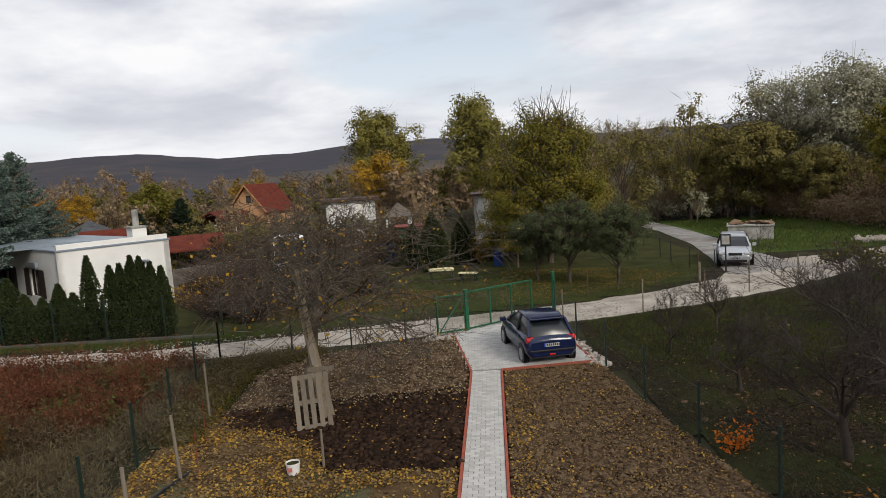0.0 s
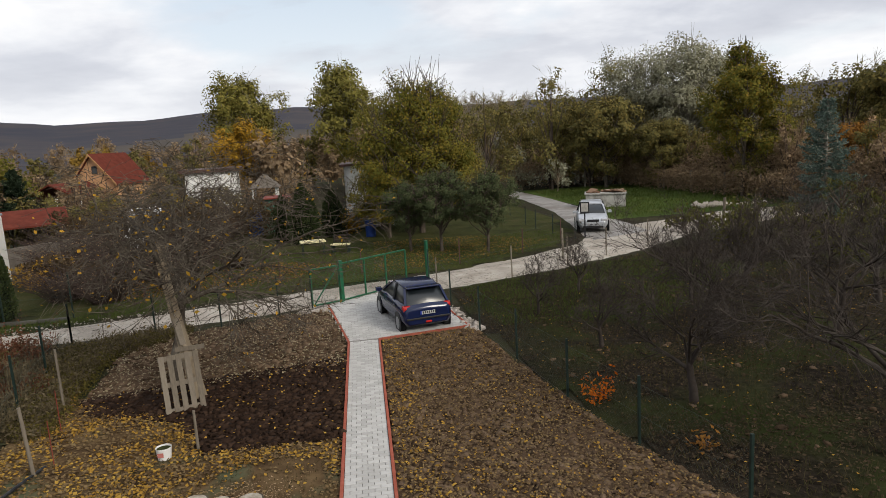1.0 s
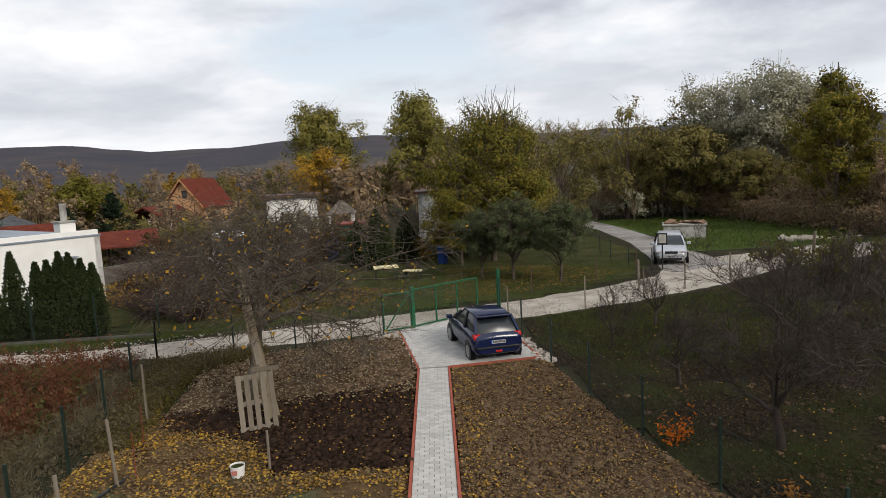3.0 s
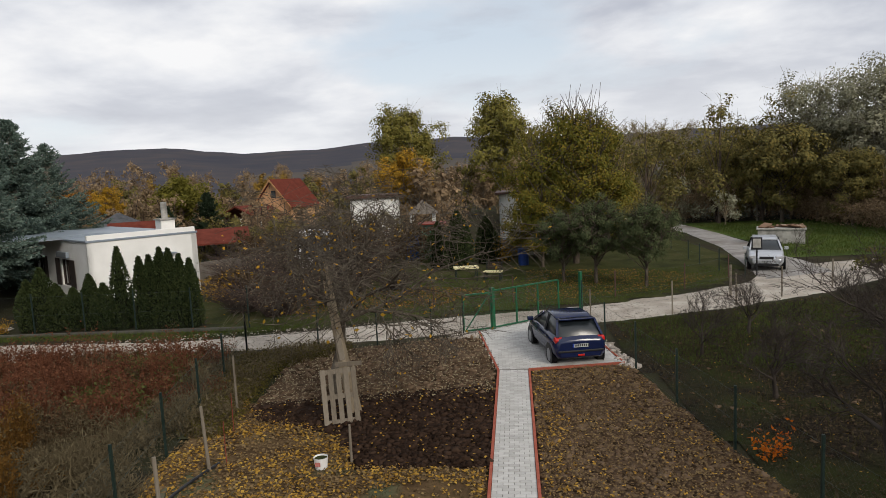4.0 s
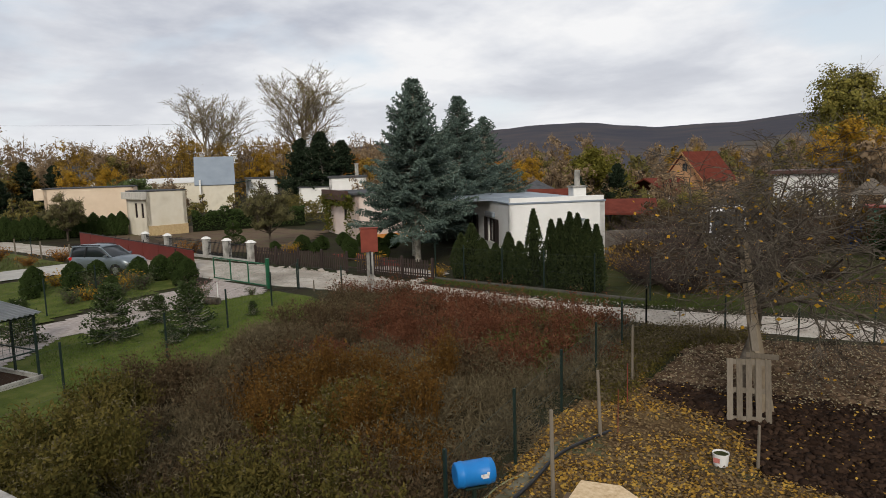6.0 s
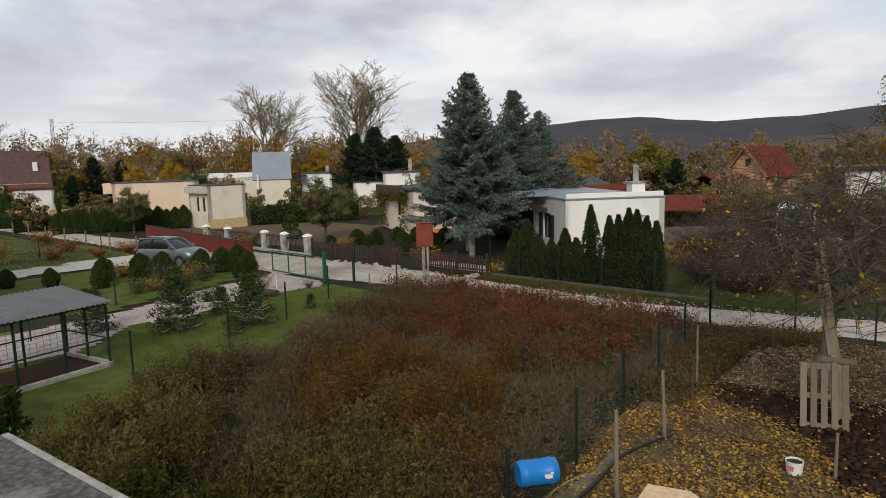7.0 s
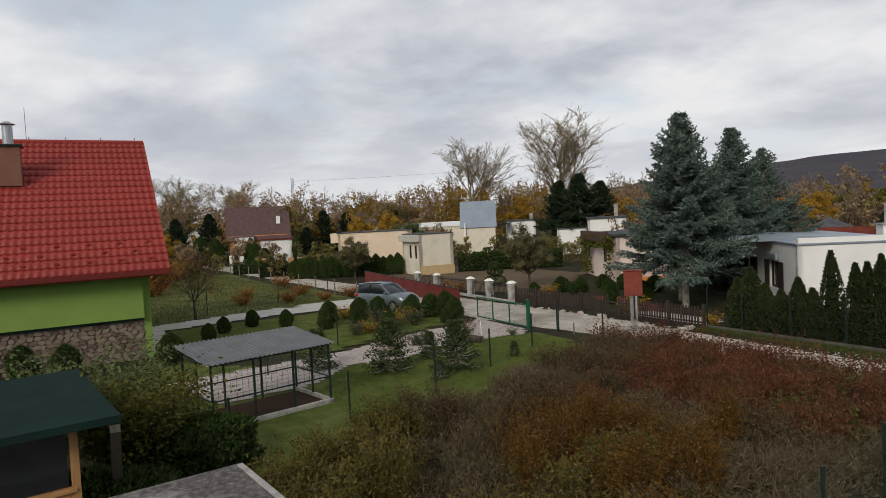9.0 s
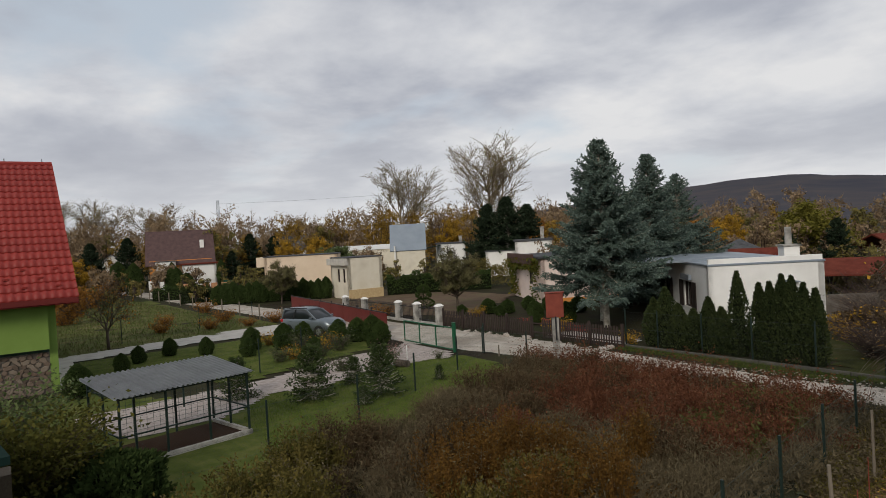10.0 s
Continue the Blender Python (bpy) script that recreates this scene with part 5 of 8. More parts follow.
def frame_gate(name, a, b, h, label, bars=3, brace=False, post=0.1, group="green gates", z0=0.08):
    """A steel-framed gate leaf with fine mesh between a and b."""
    t = thing(name, a[0], a[1], 0, math.degrees(math.atan2(b[1] - a[1], b[0] - a[0])), label, "gate", group)
    ln = math.dist(a, b)
    for z in (z0, h):
        part("rail", box(ln, 0.05, 0.05, (ln / 2, 0, z), 0.006), GREEN_STEEL, t)
    for k in range(bars + 1):
        part("upright", box(0.05, 0.05, h - z0, (ln * k / bars, 0, z0), 0.006), GREEN_STEEL, t)
    if brace:
        part("brace", bar((0.03, 0, z0), (ln - 0.03, 0, h), 0.035), GREEN_STEEL, t)
    seg = []
    for k in range(int(ln / 0.06)):
        seg.append((k * 0.06, 0, z0, k * 0.06, 0, h, 0.0014, 0.0014))
    for k in range(int((h - z0) / 0.06)):
        seg.append((0, 0, z0 + k * 0.06, ln, 0, z0 + k * 0.06, 0.0014, 0.0014))
    v, f = tubes(seg, 3)
    mesh_part("wire_mesh", v, f, GREEN_STEEL, t)
    return t


frame_gate("small_gate", (-0.83, 21.1), (0.1, 21.5), 1.3, "narrow green steel gate panel with a diagonal brace", 1, True)
gp = thing("gate_post", 0.15, 21.52, 0, 34, "thick green steel gate post", "gate post", "gate posts")
part("post", box(0.13, 0.13, 1.45, (0, 0, 0), 0.01), GREEN_STEEL, gp)
part("post_cap", box(0.15, 0.15, 0.03, (0, 0, 1.45), 0.01), GREEN_STEEL, gp)
again(gp, 3.44, 23.97, 34, 0.8, 1.05)
frame_gate("sliding_gate", (0.2, 21.56), (2.55, 23.3), 1.35, "green steel sliding gate with fine mesh", 3)
again(gp, -23.86, 17.23, 0, 1.0, 0.9)
frame_gate("sliding_gate", (-28.3, 17.35), (-23.95, 17.25), 1.05, "long green steel sliding gate with fine mesh", 3)

pk = thing("picket_fence", -31.3, 21.75, 0, math.degrees(math.atan2(0.5, 12.6)), "dark brown wooden picket fence along the lane", "fence")
LNP = 12.6
pm = bpy.data.meshes.new("picket")
bm = prism([(-0.035, 0.06), (0.035, 0.06), (0.035, 0.9), (0, 0.96), (-0.035, 0.9)], -0.012, 0.012)
bm.to_mesh(pm)
bm.free()
pm.materials.append(WOOD_DARK)
rng = np.random.default_rng(9)
for k in range(int(LNP / 0.14)):
    if 52 < k < 57:
        continue
    piece("picket", pm, pk, Matrix.Translation((0.05 + k * 0.14, 0, rng.uniform(-0.02, 0.02))) @ pose(0, 0, 0, 0, rng.uniform(-1.5, 1.5)))
for z in (0.25, 0.68):
    part("rail", box(LNP, 0.04, 0.06, (LNP / 2, 0.03, z), 0.004), WOOD_DARK, pk)
for k in range(8):
    part("post", box(0.1, 0.1, 1.05, (LNP * k / 7, 0.08, 0), 0.01), WOOD_DARK, pk)

IRON = mat("black_iron", [(0.01, 0.01, 0.011), (0.02, 0.02, 0.022)], 8, 0.5, 0.02)
pl0 = thing("fence_pillar", -36.2, 21.75, 0, 0, "grey concrete fence pillar with a white cap", "pillar", "grey fence pillars")
part("shaft", box(0.36, 0.36, 1.15, (0, 0, 0), 0.015), CONCRETE, pl0)
part("cap", cyl(0.33, 0.14, (0, 0, 1.15), 4, 0.12, None, pose(0, 0, 0, 0, 0, 45)), RENDER_WHITE, pl0)
for px in (-34.0, -31.6, -40.8, -43.8):
    again(pl0, px, 21.75, 0)
for xa, xb in ((-36.0, -34.2), (-33.8, -31.8), (-40.6, -36.4), (-43.6, -41.0)):
    t = thing("iron_fence", xa, 21.75, 0, 0, "black iron railing between concrete pillars", "fence", "iron railings")
    n = int((xb - xa) / 0.13)
    for k in range(n + 1):
        part("bar", box(0.018, 0.018, 0.95, (k * (xb - xa) / n, 0, 0.16)), IRON, t)
    for z in (0.25, 0.95):
        part("rail", box(xb - xa, 0.03, 0.04, ((xb - xa) / 2, 0, z)), IRON, t)
    part("plinth", box(xb - xa, 0.24, 0.15, ((xb - xa) / 2, 0, 0), 0.01), CONCRETE, t)
op = thing("fence_pillar", -77.8, 18.6, 0, 0, "orange brick fence pillar on the far lane", "pillar", "orange fence pillars")
part("shaft", box(0.55, 0.55, 1.5, (0, 0, 0), 0.015), mat("orange_pillar_brick", [(0.4, 0.2, 0.1), (0.52, 0.29, 0.16)], 6, 0.9, 0.2), op)
for px, py in ((-77.0, 18.9), (-75.6, 20.2), (-75.3, 21.0), (-74.6, 21.9)):
    again(op, px, py, 0)
wp_ = thing("fence_pillar", -86, 17.6, 0, 0, "white fence pillar on the far lane", "pillar", "white fence pillars")
part("shaft", box(0.5, 0.5, 1.6, (0, 0, 0), 0.015), RENDER_WHITE, wp_)
for px in (-88.5, -91, -96, -98.5):
    again(wp_, px, 17.6 + (px + 86) * 0.06, 0)
ge = thing("dark_gate", -75.2, 20.6, 0, 220, "dark sheet gate between orange pillars", "gate")
part("panel", box(1.9, 0.05, 1.25, (1.1, 0, 0.1), 0.01), IRON, ge)
rf = thing("red_sheet_fence", -49.9, 20.0, 0, math.degrees(math.atan2(-1.4, 17.7)), "dark red sheet-metal fence along the drive", "fence")
for k in range(8):
    part("panel", box(2.18, 0.03, 1.05 - 0.015 * k, (1.1 + 2.22 * k, 0, 0.08), 0.004), RED_SHEET, rf)
    part("post", box(0.06, 0.06, 1.25, (2.22 * k, 0.05, 0), 0.005), IRON, rf)
part("top_rail", bar((0, 0.02, 1.16), (17.75, 0.02, 1.06), 0.06), IRON, rf)
gn = thing("green_net_fence", -76.3, 22.4, 0, 22, "green shade net stretched along a garden fence", "fence")
part("net", box(9.5, 0.03, 1.6, (4.7, 0, 0.05)), mat("green_shade_net", [(0.01, 0.05, 0.035), (0.02, 0.075, 0.05)], 5, 0.9, 0.2), gn)

cab = thing("cabinet_post", -18.3, 18.05, 0, 45, "rust-red metal cabinet on a weathered concrete post", "cabinet")
part("post", box(0.26, 0.2, 2.0, (0, 0, 0), 0.015), CONCRETE, cab)
cbx = part("cabinet", box(0.66, 0.26, 0.92, (0, 0, 1.86), 0.012), RUST, cab)
part("lid", box(0.74, 0.34, 0.03, (0, 0, 2.79), 0.008), RUST, cbx)
part("conduit", box(0.06, 0.05, 0.9, (0.02, -0.13, 1.0), 0.01), IRON, cab)
part("door_seam", box(0.56, 0.008, 0.8, (0, -0.135, 1.92), 0.003), RUST, cbx)
kb = thing("hedge_kerb", -19, 22.65, 0, 1, "low grey concrete kerb under the hedge fence", "kerb")
for k in range(10):
    part("kerb_stone", box(0.97, 0.1, 0.12, (0.5 + k, 0, 0), 0.015), mat("dark_mossy_kerb", [(0.06, 0.058, 0.05), (0.11, 0.105, 0.09)], 3, 0.9, 0.3), kb)


# ---- vegetation ----
def polar(az, d):
    return -d * math.sin(math.radians(az)), d * math.cos(math.radians(az))


L_BIG = leaf_mat("olive_yellow_leaves", [(0.043, 0.054, 0.012), (0.109, 0.112, 0.022), (0.19, 0.15, 0.026), (0.32, 0.2, 0.03)])
L_DARK = leaf_mat("dull_green_leaves", [(0.0378, 0.05, 0.0257), (0.0756, 0.0945, 0.0419), (0.1364, 0.1377, 0.0716)])
L_POPLAR = leaf_mat("poplar_leaves", [(0.1, 0.095, 0.026), (0.2, 0.18, 0.045), (0.34, 0.28, 0.075)])
L_YELLOW = leaf_mat("golden_leaves", [(0.139, 0.093, 0.016), (0.341, 0.202, 0.025), (0.558, 0.310, 0.037)])
L_ORANGE = leaf_mat("rusty_leaves", [(0.109, 0.054, 0.019), (0.264, 0.124, 0.028), (0.419, 0.202, 0.040)])
L_SILVER = leaf_mat("silver_poplar_leaves", [(0.13, 0.13, 0.075), (0.28, 0.27, 0.18), (0.46, 0.44, 0.33)])
L_WILLOW = leaf_mat("grey_green_leaves", [(0.046, 0.078, 0.028), (0.101, 0.132, 0.050), (0.171, 0.202, 0.085)])
L_BROWN = leaf_mat("brown_thicket", [(0.11, 0.078, 0.05), (0.24, 0.17, 0.105), (0.4, 0.285, 0.16)])
L_OLIVE = leaf_mat("olive_thicket", [(0.07, 0.068, 0.028), (0.16, 0.14, 0.048), (0.3, 0.22, 0.065)])
L_GOLD = leaf_mat("dull_golden_leaves", [(0.12, 0.08, 0.022), (0.24, 0.15, 0.033), (0.4, 0.24, 0.045)])
W_DARK = leaf_mat("dark_dry_weeds", [(0.024, 0.017, 0.01), (0.064, 0.043, 0.024), (0.105, 0.074, 0.04), (0.155, 0.11, 0.058)], scale=1.7, single=0.3)
L_YOUNG = leaf_mat("young_spruce_needles", [(0.02, 0.034, 0.013), (0.045, 0.065, 0.023), (0.085, 0.11, 0.04)], 0.1)
L_SPRUCE = leaf_mat("blue_spruce_needles", [(0.042, 0.066, 0.052), (0.105, 0.145, 0.118), (0.22, 0.275, 0.24)], 0.1)
L_FIR = leaf_mat("dark_fir_needles", [(0.012, 0.02, 0.012), (0.028, 0.042, 0.023), (0.052, 0.07, 0.04)], 0.1)
L_THUJA = leaf_mat("thuja_sprays", [(0.015, 0.025, 0.01), (0.036, 0.049, 0.018), (0.07, 0.083, 0.03)], 0.1)
L_BOX = leaf_mat("clipped_evergreen", [(0.0208, 0.036, 0.0112), (0.044, 0.0688, 0.02), (0.08, 0.108, 0.0336)], 0.1)

FULL = [(7, 0.62, 0.8, 0.05, 0.07), (6, 0.62, 0.75, 0.04, 0.12), (5, 0.55, 0.75, 0.02, 0.16)]
TALL = [(9, 0.5, 0.62, 0.12, 0.05), (6, 0.55, 0.65, 0.1, 0.1), (5, 0.5, 0.65, 0.06, 0.14)]
FULL6 = [(10, 0.95, 0.85, 0.07, 0.07), (6, 0.6, 0.75, 0.04, 0.12), (5, 0.55, 0.75, 0.02, 0.16)]
BARE = [(12, 0.5, 0.55, 0.16, 0.05), (7, 0.58, 0.45, 0.12, 0.09), (6, 0.55, 0.48, 0.1, 0.12), (4, 0.55, 0.5, 0.08, 0.14)]
OLD = [(10, 0.95, 1.05, 0.07, 0.13), (7, 0.62, 0.85, 0.0, 0.2), (7, 0.6, 0.9, -0.05, 0.24), (6, 0.62, 0.85, -0.1, 0.28)]
GOBLET = [(7, 1.25, 0.85, 0.06, 0.11), (7, 0.6, 0.62, 0.05, 0.17), (6, 0.55, 0.65, 0.08, 0.2), (5, 0.55, 0.65, 0.06, 0.24)]

LICHEN = mat("lichen_grey_bark", [(0.035, 0.028, 0.022), (0.085, 0.07, 0.054), (0.16, 0.14, 0.112)], 3, 0.95, 0.3, 40)
# the old fruit tree over the dug bed, propped by boards
old = tree("old_fruit_tree", -3.75, 15.1, 21, 5.7, 0.15, OLD, 2.4, 420, 0.1, 0.14, LICHEN, L_YELLOW, (-0.1, 0.02, 1), wide=1.35, rmin=0.0085, low=0.66,
           label="gnarled old fruit tree, bare but for a few yellow leaves", group="")
# orchard
goblet = tree("orchard_tree", 6.78, 10.67, 31, 3.55, 0.1, GOBLET, 1.15, 0, bark=TWIG_ORCH, wide=1.05, rmin=0.007, label="leafless orchard tree with a dense twiggy crown", group="orchard trees")
goblet2 = tree("orchard_tree", 8.55, 7.9, 37, 4.4, 0.12, GOBLET, 1.1, 0, bark=TWIG_ORCH, wide=1.15, rmin=0.007, label="large leafless orchard tree with grey spreading branches", group="orchard trees")
for px, py, rz, s, src in ((6.43, 14.32, 60, 0.68, goblet), (5.89, 17.75, 130, 0.58, goblet), (9.4, 14.0, 200, 0.85, goblet2), (10.6, 17.4, 300, 0.8, goblet), (12.2, 13.4, 20, 0.9, goblet2),
                           (13.2, 18.6, 110, 0.85, goblet), (8.0, 20.0, 250, 0.6, goblet), (15.4, 15.6, 170, 0.9, goblet2), (11.4, 9.4, 80, 0.95, goblet)):
    again(src, px, py, rz, s)

def leafy(name, x, y, seed, h, w, z0, lobes, leaves, leaf, green, bark, label, group="", trunk_r=0.2, narrow=0.0, shoots=0.2, twig_k=1.0):
    """A tree in leaf: trunk, limbs to uneven clumps, and single leaves crowding each clump."""
    rng = np.random.default_rng(seed)
    t = thing(name, x, y, 0, 0, label, "tree", group)
    dirs = rand_dirs(rng, lobes)
    rad = rng.uniform(0.25, 1.0, lobes) ** 0.6
    zc, hz = (z0 + h) / 2, (h - z0) / 2
    cen = dirs * rad[:, None] * np.array([[w * 0.36, w * 0.36, hz * 0.78]]) + np.array([[0, 0, zc]])
    cen[:, :2] *= (1 - narrow * np.clip((cen[:, 2:] - zc) / hz, -0.3, 1))
    size = rng.uniform(0.12, 0.22, lobes) * min(w, hz * 2)
    seg = [(0, 0, -0.05, 0.05, 0, z0 + hz * 0.6, trunk_r, trunk_r * 0.55), (0.05, 0, z0 + hz * 0.6, 0, 0, h * 0.93, trunk_r * 0.55, 0.03)]
    for c, r in zip(cen, size):
        b0 = np.array([0, 0, max(z0 * 0.8, c[2] - np.hypot(c[0], c[1]) * 0.9 - 0.3)])
        mid = (b0 + c) / 2 + rng.normal(0, 0.15, 3)
        seg += [(*b0, *mid, trunk_r * 0.32, trunk_r * 0.2), (*mid, *c, trunk_r * 0.2, 0.015)]
        for _ in range(6):
            e = c + rand_dirs(rng, 1, 0.1, 1)[0] * r * rng.uniform(0.8, 1.25) + np.array([0, 0, r * shoots * rng.random()])
            seg.append((*c, *e, 0.02 * twig_k, 0.008 * twig_k))
    v1, f1 = tubes(seg, 5)
    mesh_part("trunk", v1, f1, bark, t)
    v, f = clump_leaves(rng, cen, size, leaves, leaf)
    v[:, 2] = np.maximum(v[:, 2], 0.1)
    mesh_part("crown", v, f, green, t)
    return t


# trees across the lane
leafy("broad_tree", 5.0, 37.2, 51, 9.4, 8.3, 0.3, 110, 64000, 0.13, L_BIG, BARK, "broad tree with dense olive and yellow autumn leaves", narrow=0.4, shoots=0.8, twig_k=1.2)
ap = leafy("apple_tree", 7.0, 28.9, 53, 4.0, 3.7, 0.9, 44, 20000, 0.075, L_DARK, BARK, "small round tree with dull grey-green leaves", "small trees by the lane", 0.09)
again(ap, 5.0, 30.2, 100, 1.04)
again(ap, 3.6, 31.0, 210, 0.9)
po = leafy("poplar", *polar(-1.3, 84), 61, 16.6, 11.5, 2.5, 70, 22000, 0.32, L_POPLAR, BARK_PALE, "tall poplar with thinning yellow-green leaves", "poplars", 0.3, 0.15)
again(po, *polar(7.0, 84), 80, 0.93)
leafy("round_bush_tree", 3.0, 36.2, 52, 5.2, 4.6, 0.2, 40, 22000, 0.11, L_BIG, BARK, "low round tree hiding the white cabin", trunk_r=0.1)
yt = leafy("yellow_tree", *polar(7.4, 66), 63, 8.6, 6.6, 1.2, 44, 13000, 0.2, L_YELLOW, BARK, "round tree in golden autumn leaf", "golden trees")
again(yt, *polar(31.5, 92), 50, 0.75)
again(yt, *polar(54.5, 120), 150, 1.05)
again(yt, *polar(68.3, 96), 250, 0.72)
again(yt, *polar(65.8, 110), 10, 0.78)
again(yt, *polar(84.5, 96), 10, 0.9, 0.62)
again(yt, *polar(59.5, 128), 90, 1.0)
sp_ = leafy("silver_poplar", *polar(-30, 66), 67, 14.6, 10.0, 4.0, 60, 15000, 0.24, L_SILVER, BARK_PALE, "big pale silver poplar with white branches", "silver poplars", 0.4)
again(sp_, *polar(-26, 70), 100, 0.97)
again(sp_, *polar(-33, 70), 190, 0.9)
gt = leafy("green_tree", *polar(-23.6, 62), 69, 9.6, 7.5, 0.6, 46, 15000, 0.24, L_OLIVE, BARK, "dense olive green woodland tree", "woodland trees")
again(gt, *polar(-20, 68), 90, 0.86)
again(gt, *polar(-17, 80), 200, 0.76)
again(gt, *polar(-28, 60), 250, 0.72)
again(gt, *polar(-44.5, 62), 30, 1.1)
again(gt, *polar(-47.5, 58), 120, 1.12)
yw = leafy("tall_yellow_tree", *polar(-34.4, 51), 71, 12.0, 6.6, 0.8, 52, 19000, 0.19, L_BIG, BARK, "tall yellow-green tree at the meadow edge", narrow=0.3)
bp = tree("bare_poplar", *polar(50.8, 135), 73, 25, 0.5, BARE, 12, 2600, 0.3, 0.6, TWIG_TAN, L_POPLAR, zmin=9, wide=1.75, rmin=0.042, low=0.25, label="tall nearly leafless poplar on the skyline", group="bare poplars")
again(bp, *polar(58.4, 138), 120, 0.84, label="tall leafless poplar on the skyline")
again(bp, *polar(79, 150), 70, 0.62)
again(bp, *polar(83, 150), 160, 0.66)
again(bp, *polar(86.4, 150), 10, 0.72)
again(bp, *polar(-13.4, 150), 30, 0.62)
again(bp, *polar(-15.6, 150), 190, 0.6)
again(bp, *polar(-11.2, 140), 100, 0.58)
oa = leafy("garden_apple_tree", *polar(53.9, 46.5), 77, 4.4, 4.8, 1.1, 44, 15000, 0.11, leaf_mat("dry_apple_leaves", [(0.06, 0.06, 0.028), (0.13, 0.12, 0.055), (0.22, 0.19, 0.09)]), BARK, "round garden apple tree with grey-green leaves", "garden apple trees", 0.11)
again(oa, *polar(69, 61), 80, 0.88)
again(oa, *polar(44.3, 175), 80, 2.2)
wi = leafy("willow", *polar(64.6, 78), 79, 5.4, 7.0, 0.8, 40, 11000, 0.19, L_WILLOW, BARK, "broad round grey-green garden willow")
we = tree("weeping_willow", *polar(26.3, 70), 81, 6.3, 0.18, FULL, 2.2, 9000, 0.3, 0.4, BARK, leaf_mat("yellow_willow_leaves", [(0.06, 0.06, 0.012), (0.13, 0.12, 0.022), (0.22, 0.19, 0.04)]), zmin=0.6, wide=1.15, low=0.25, label="yellow-green weeping willow in a garden")
ov = leafy("golden_oak", *polar(47.5, 110), 83, 9.6, 8.0, 1.2, 34, 8000, 0.3, L_ORANGE, BARK, "rust-brown tree in autumn leaf", "rusty trees")
again(ov, *polar(33.4, 95), 90, 0.72)
again(ov, *polar(-41.5, 52), 190, 0.62)
again(ov, *polar(85, 58), 10, 0.38)
mb = tree("meadow_shrub_tree", -40.5, 5.6, 87, 4.0, 0.1, GOBLET, 0.7, 500, 0.12, 0.2, TWIG, L_ORANGE, wide=0.9, label="bare spreading shrub in the meadow")


def spruce(name, x, y, seed, h, r, base, needles, label, group="", n_br=330, blade=0.13, trunk_r=0.19, dens=1.0, bark=None):
    """A conifer: whorls of drooping boughs set with needle sprays."""
    rng = np.random.default_rng(seed)
    t = thing(name, x, y, 0, 0, label, "conifer", group)
    seg = [(0, 0, -0.05, 0, 0, h * 0.5, trunk_r, trunk_r * 0.6), (0, 0, h * 0.5, 0, 0, h, trunk_r * 0.6, 0.015)]
    cs, ds = [], []
    for k in range(n_br):
        f = ((k + rng.random()) / n_br) ** 0.85
        z = base + (h - base) * f
        ln = r * (1 - f) ** 0.88 * rng.uniform(0.55, 1.15) + 0.14
        a = rng.uniform(0, 2 * math.pi)
        tilt = -0.3 + 0.95 * f + rng.normal(0, 0.1)
        d = np.array([math.cos(a), math.sin(a), tilt])
        d /= np.linalg.norm(d)
        side = np.array([-math.sin(a), math.cos(a), 0])
        p0 = np.array([0, 0, z])
        p1 = p0 + d * ln * 0.6 + np.array([0, 0, -0.05 * ln])
        p2 = p0 + d * ln + np.array([0, 0, 0.1 * ln])
        seg.append((*p0, *p1, 0.03, 0.018))
        seg.append((*p1, *p2, 0.018, 0.006))
        m = max(4, int(ln * 7 * dens))
        for s in np.linspace(0.25, 1.0, m):
            q = p0 + (p1 - p0) * min(1, s / 0.6) if s < 0.6 else p1 + (p2 - p1) * (s - 0.6) / 0.4
            for sg in (-1, 1):
                tw = d * 0.75 + side * sg * 0.75 + np.array([0, 0, rng.normal(-0.12, 0.16)])
                tl = (0.12 + 0.3 * ln * (1 - s) ** 0.7) * rng.uniform(0.6, 1.1)
                for u in np.arange(0.0, max(tl, 0.1), 0.1):
                    cs.append(q + tw * u + rng.normal(0, 0.02, 3))
                    ds.append(tw)
    cs, ds = np.array(cs), np.array(ds)
    k = 3
    c = np.repeat(cs, k, 0)
    d = np.repeat(ds, k, 0) * 0.9 + rand_dirs(rng, len(c)) * 0.75
    v, f = blades(c, d, rand_dirs(rng, len(c)), rng.uniform(0.7, 1.3, len(c)) * blade, np.full(len(c), blade * 0.42))
    v1, f1 = tubes(seg, 6)
    mesh_part("trunk", v1, f1, bark or BARK_PALE, t)
    mesh_part("crown", v, f, needles, t)
    return t


spruce("blue_spruce", -23.4, 26.7, 91, 9.6, 3.35, 2.5, L_SPRUCE, "tall blue spruce with a bare lower trunk behind the picket fence", "blue spruces", 340, 0.16)
spruce("blue_spruce", -25.1, 28.4, 92, 8.6, 3.2, 2.4, L_SPRUCE, "blue spruce with bare lower trunk growing close to another", "blue spruces", 220)
spruce("blue_spruce", -26.7, 34.9, 93, 9.5, 3.7, 0.8, L_SPRUCE, "dense blue spruce beside the white house", "blue spruces", 330, 0.16)
spruce("blue_spruce", -27.3, 38.7, 94, 8.4, 4.0, 0.5, L_SPRUCE, "dense blue spruce beside the white house", "blue spruces", 220, 0.15)
fir = spruce("dark_fir", *polar(49.3, 84), 95, 9.6, 4.4, 0.6, L_FIR, "dark green fir in a clump", "dark firs", 190, 0.4, dens=0.3)
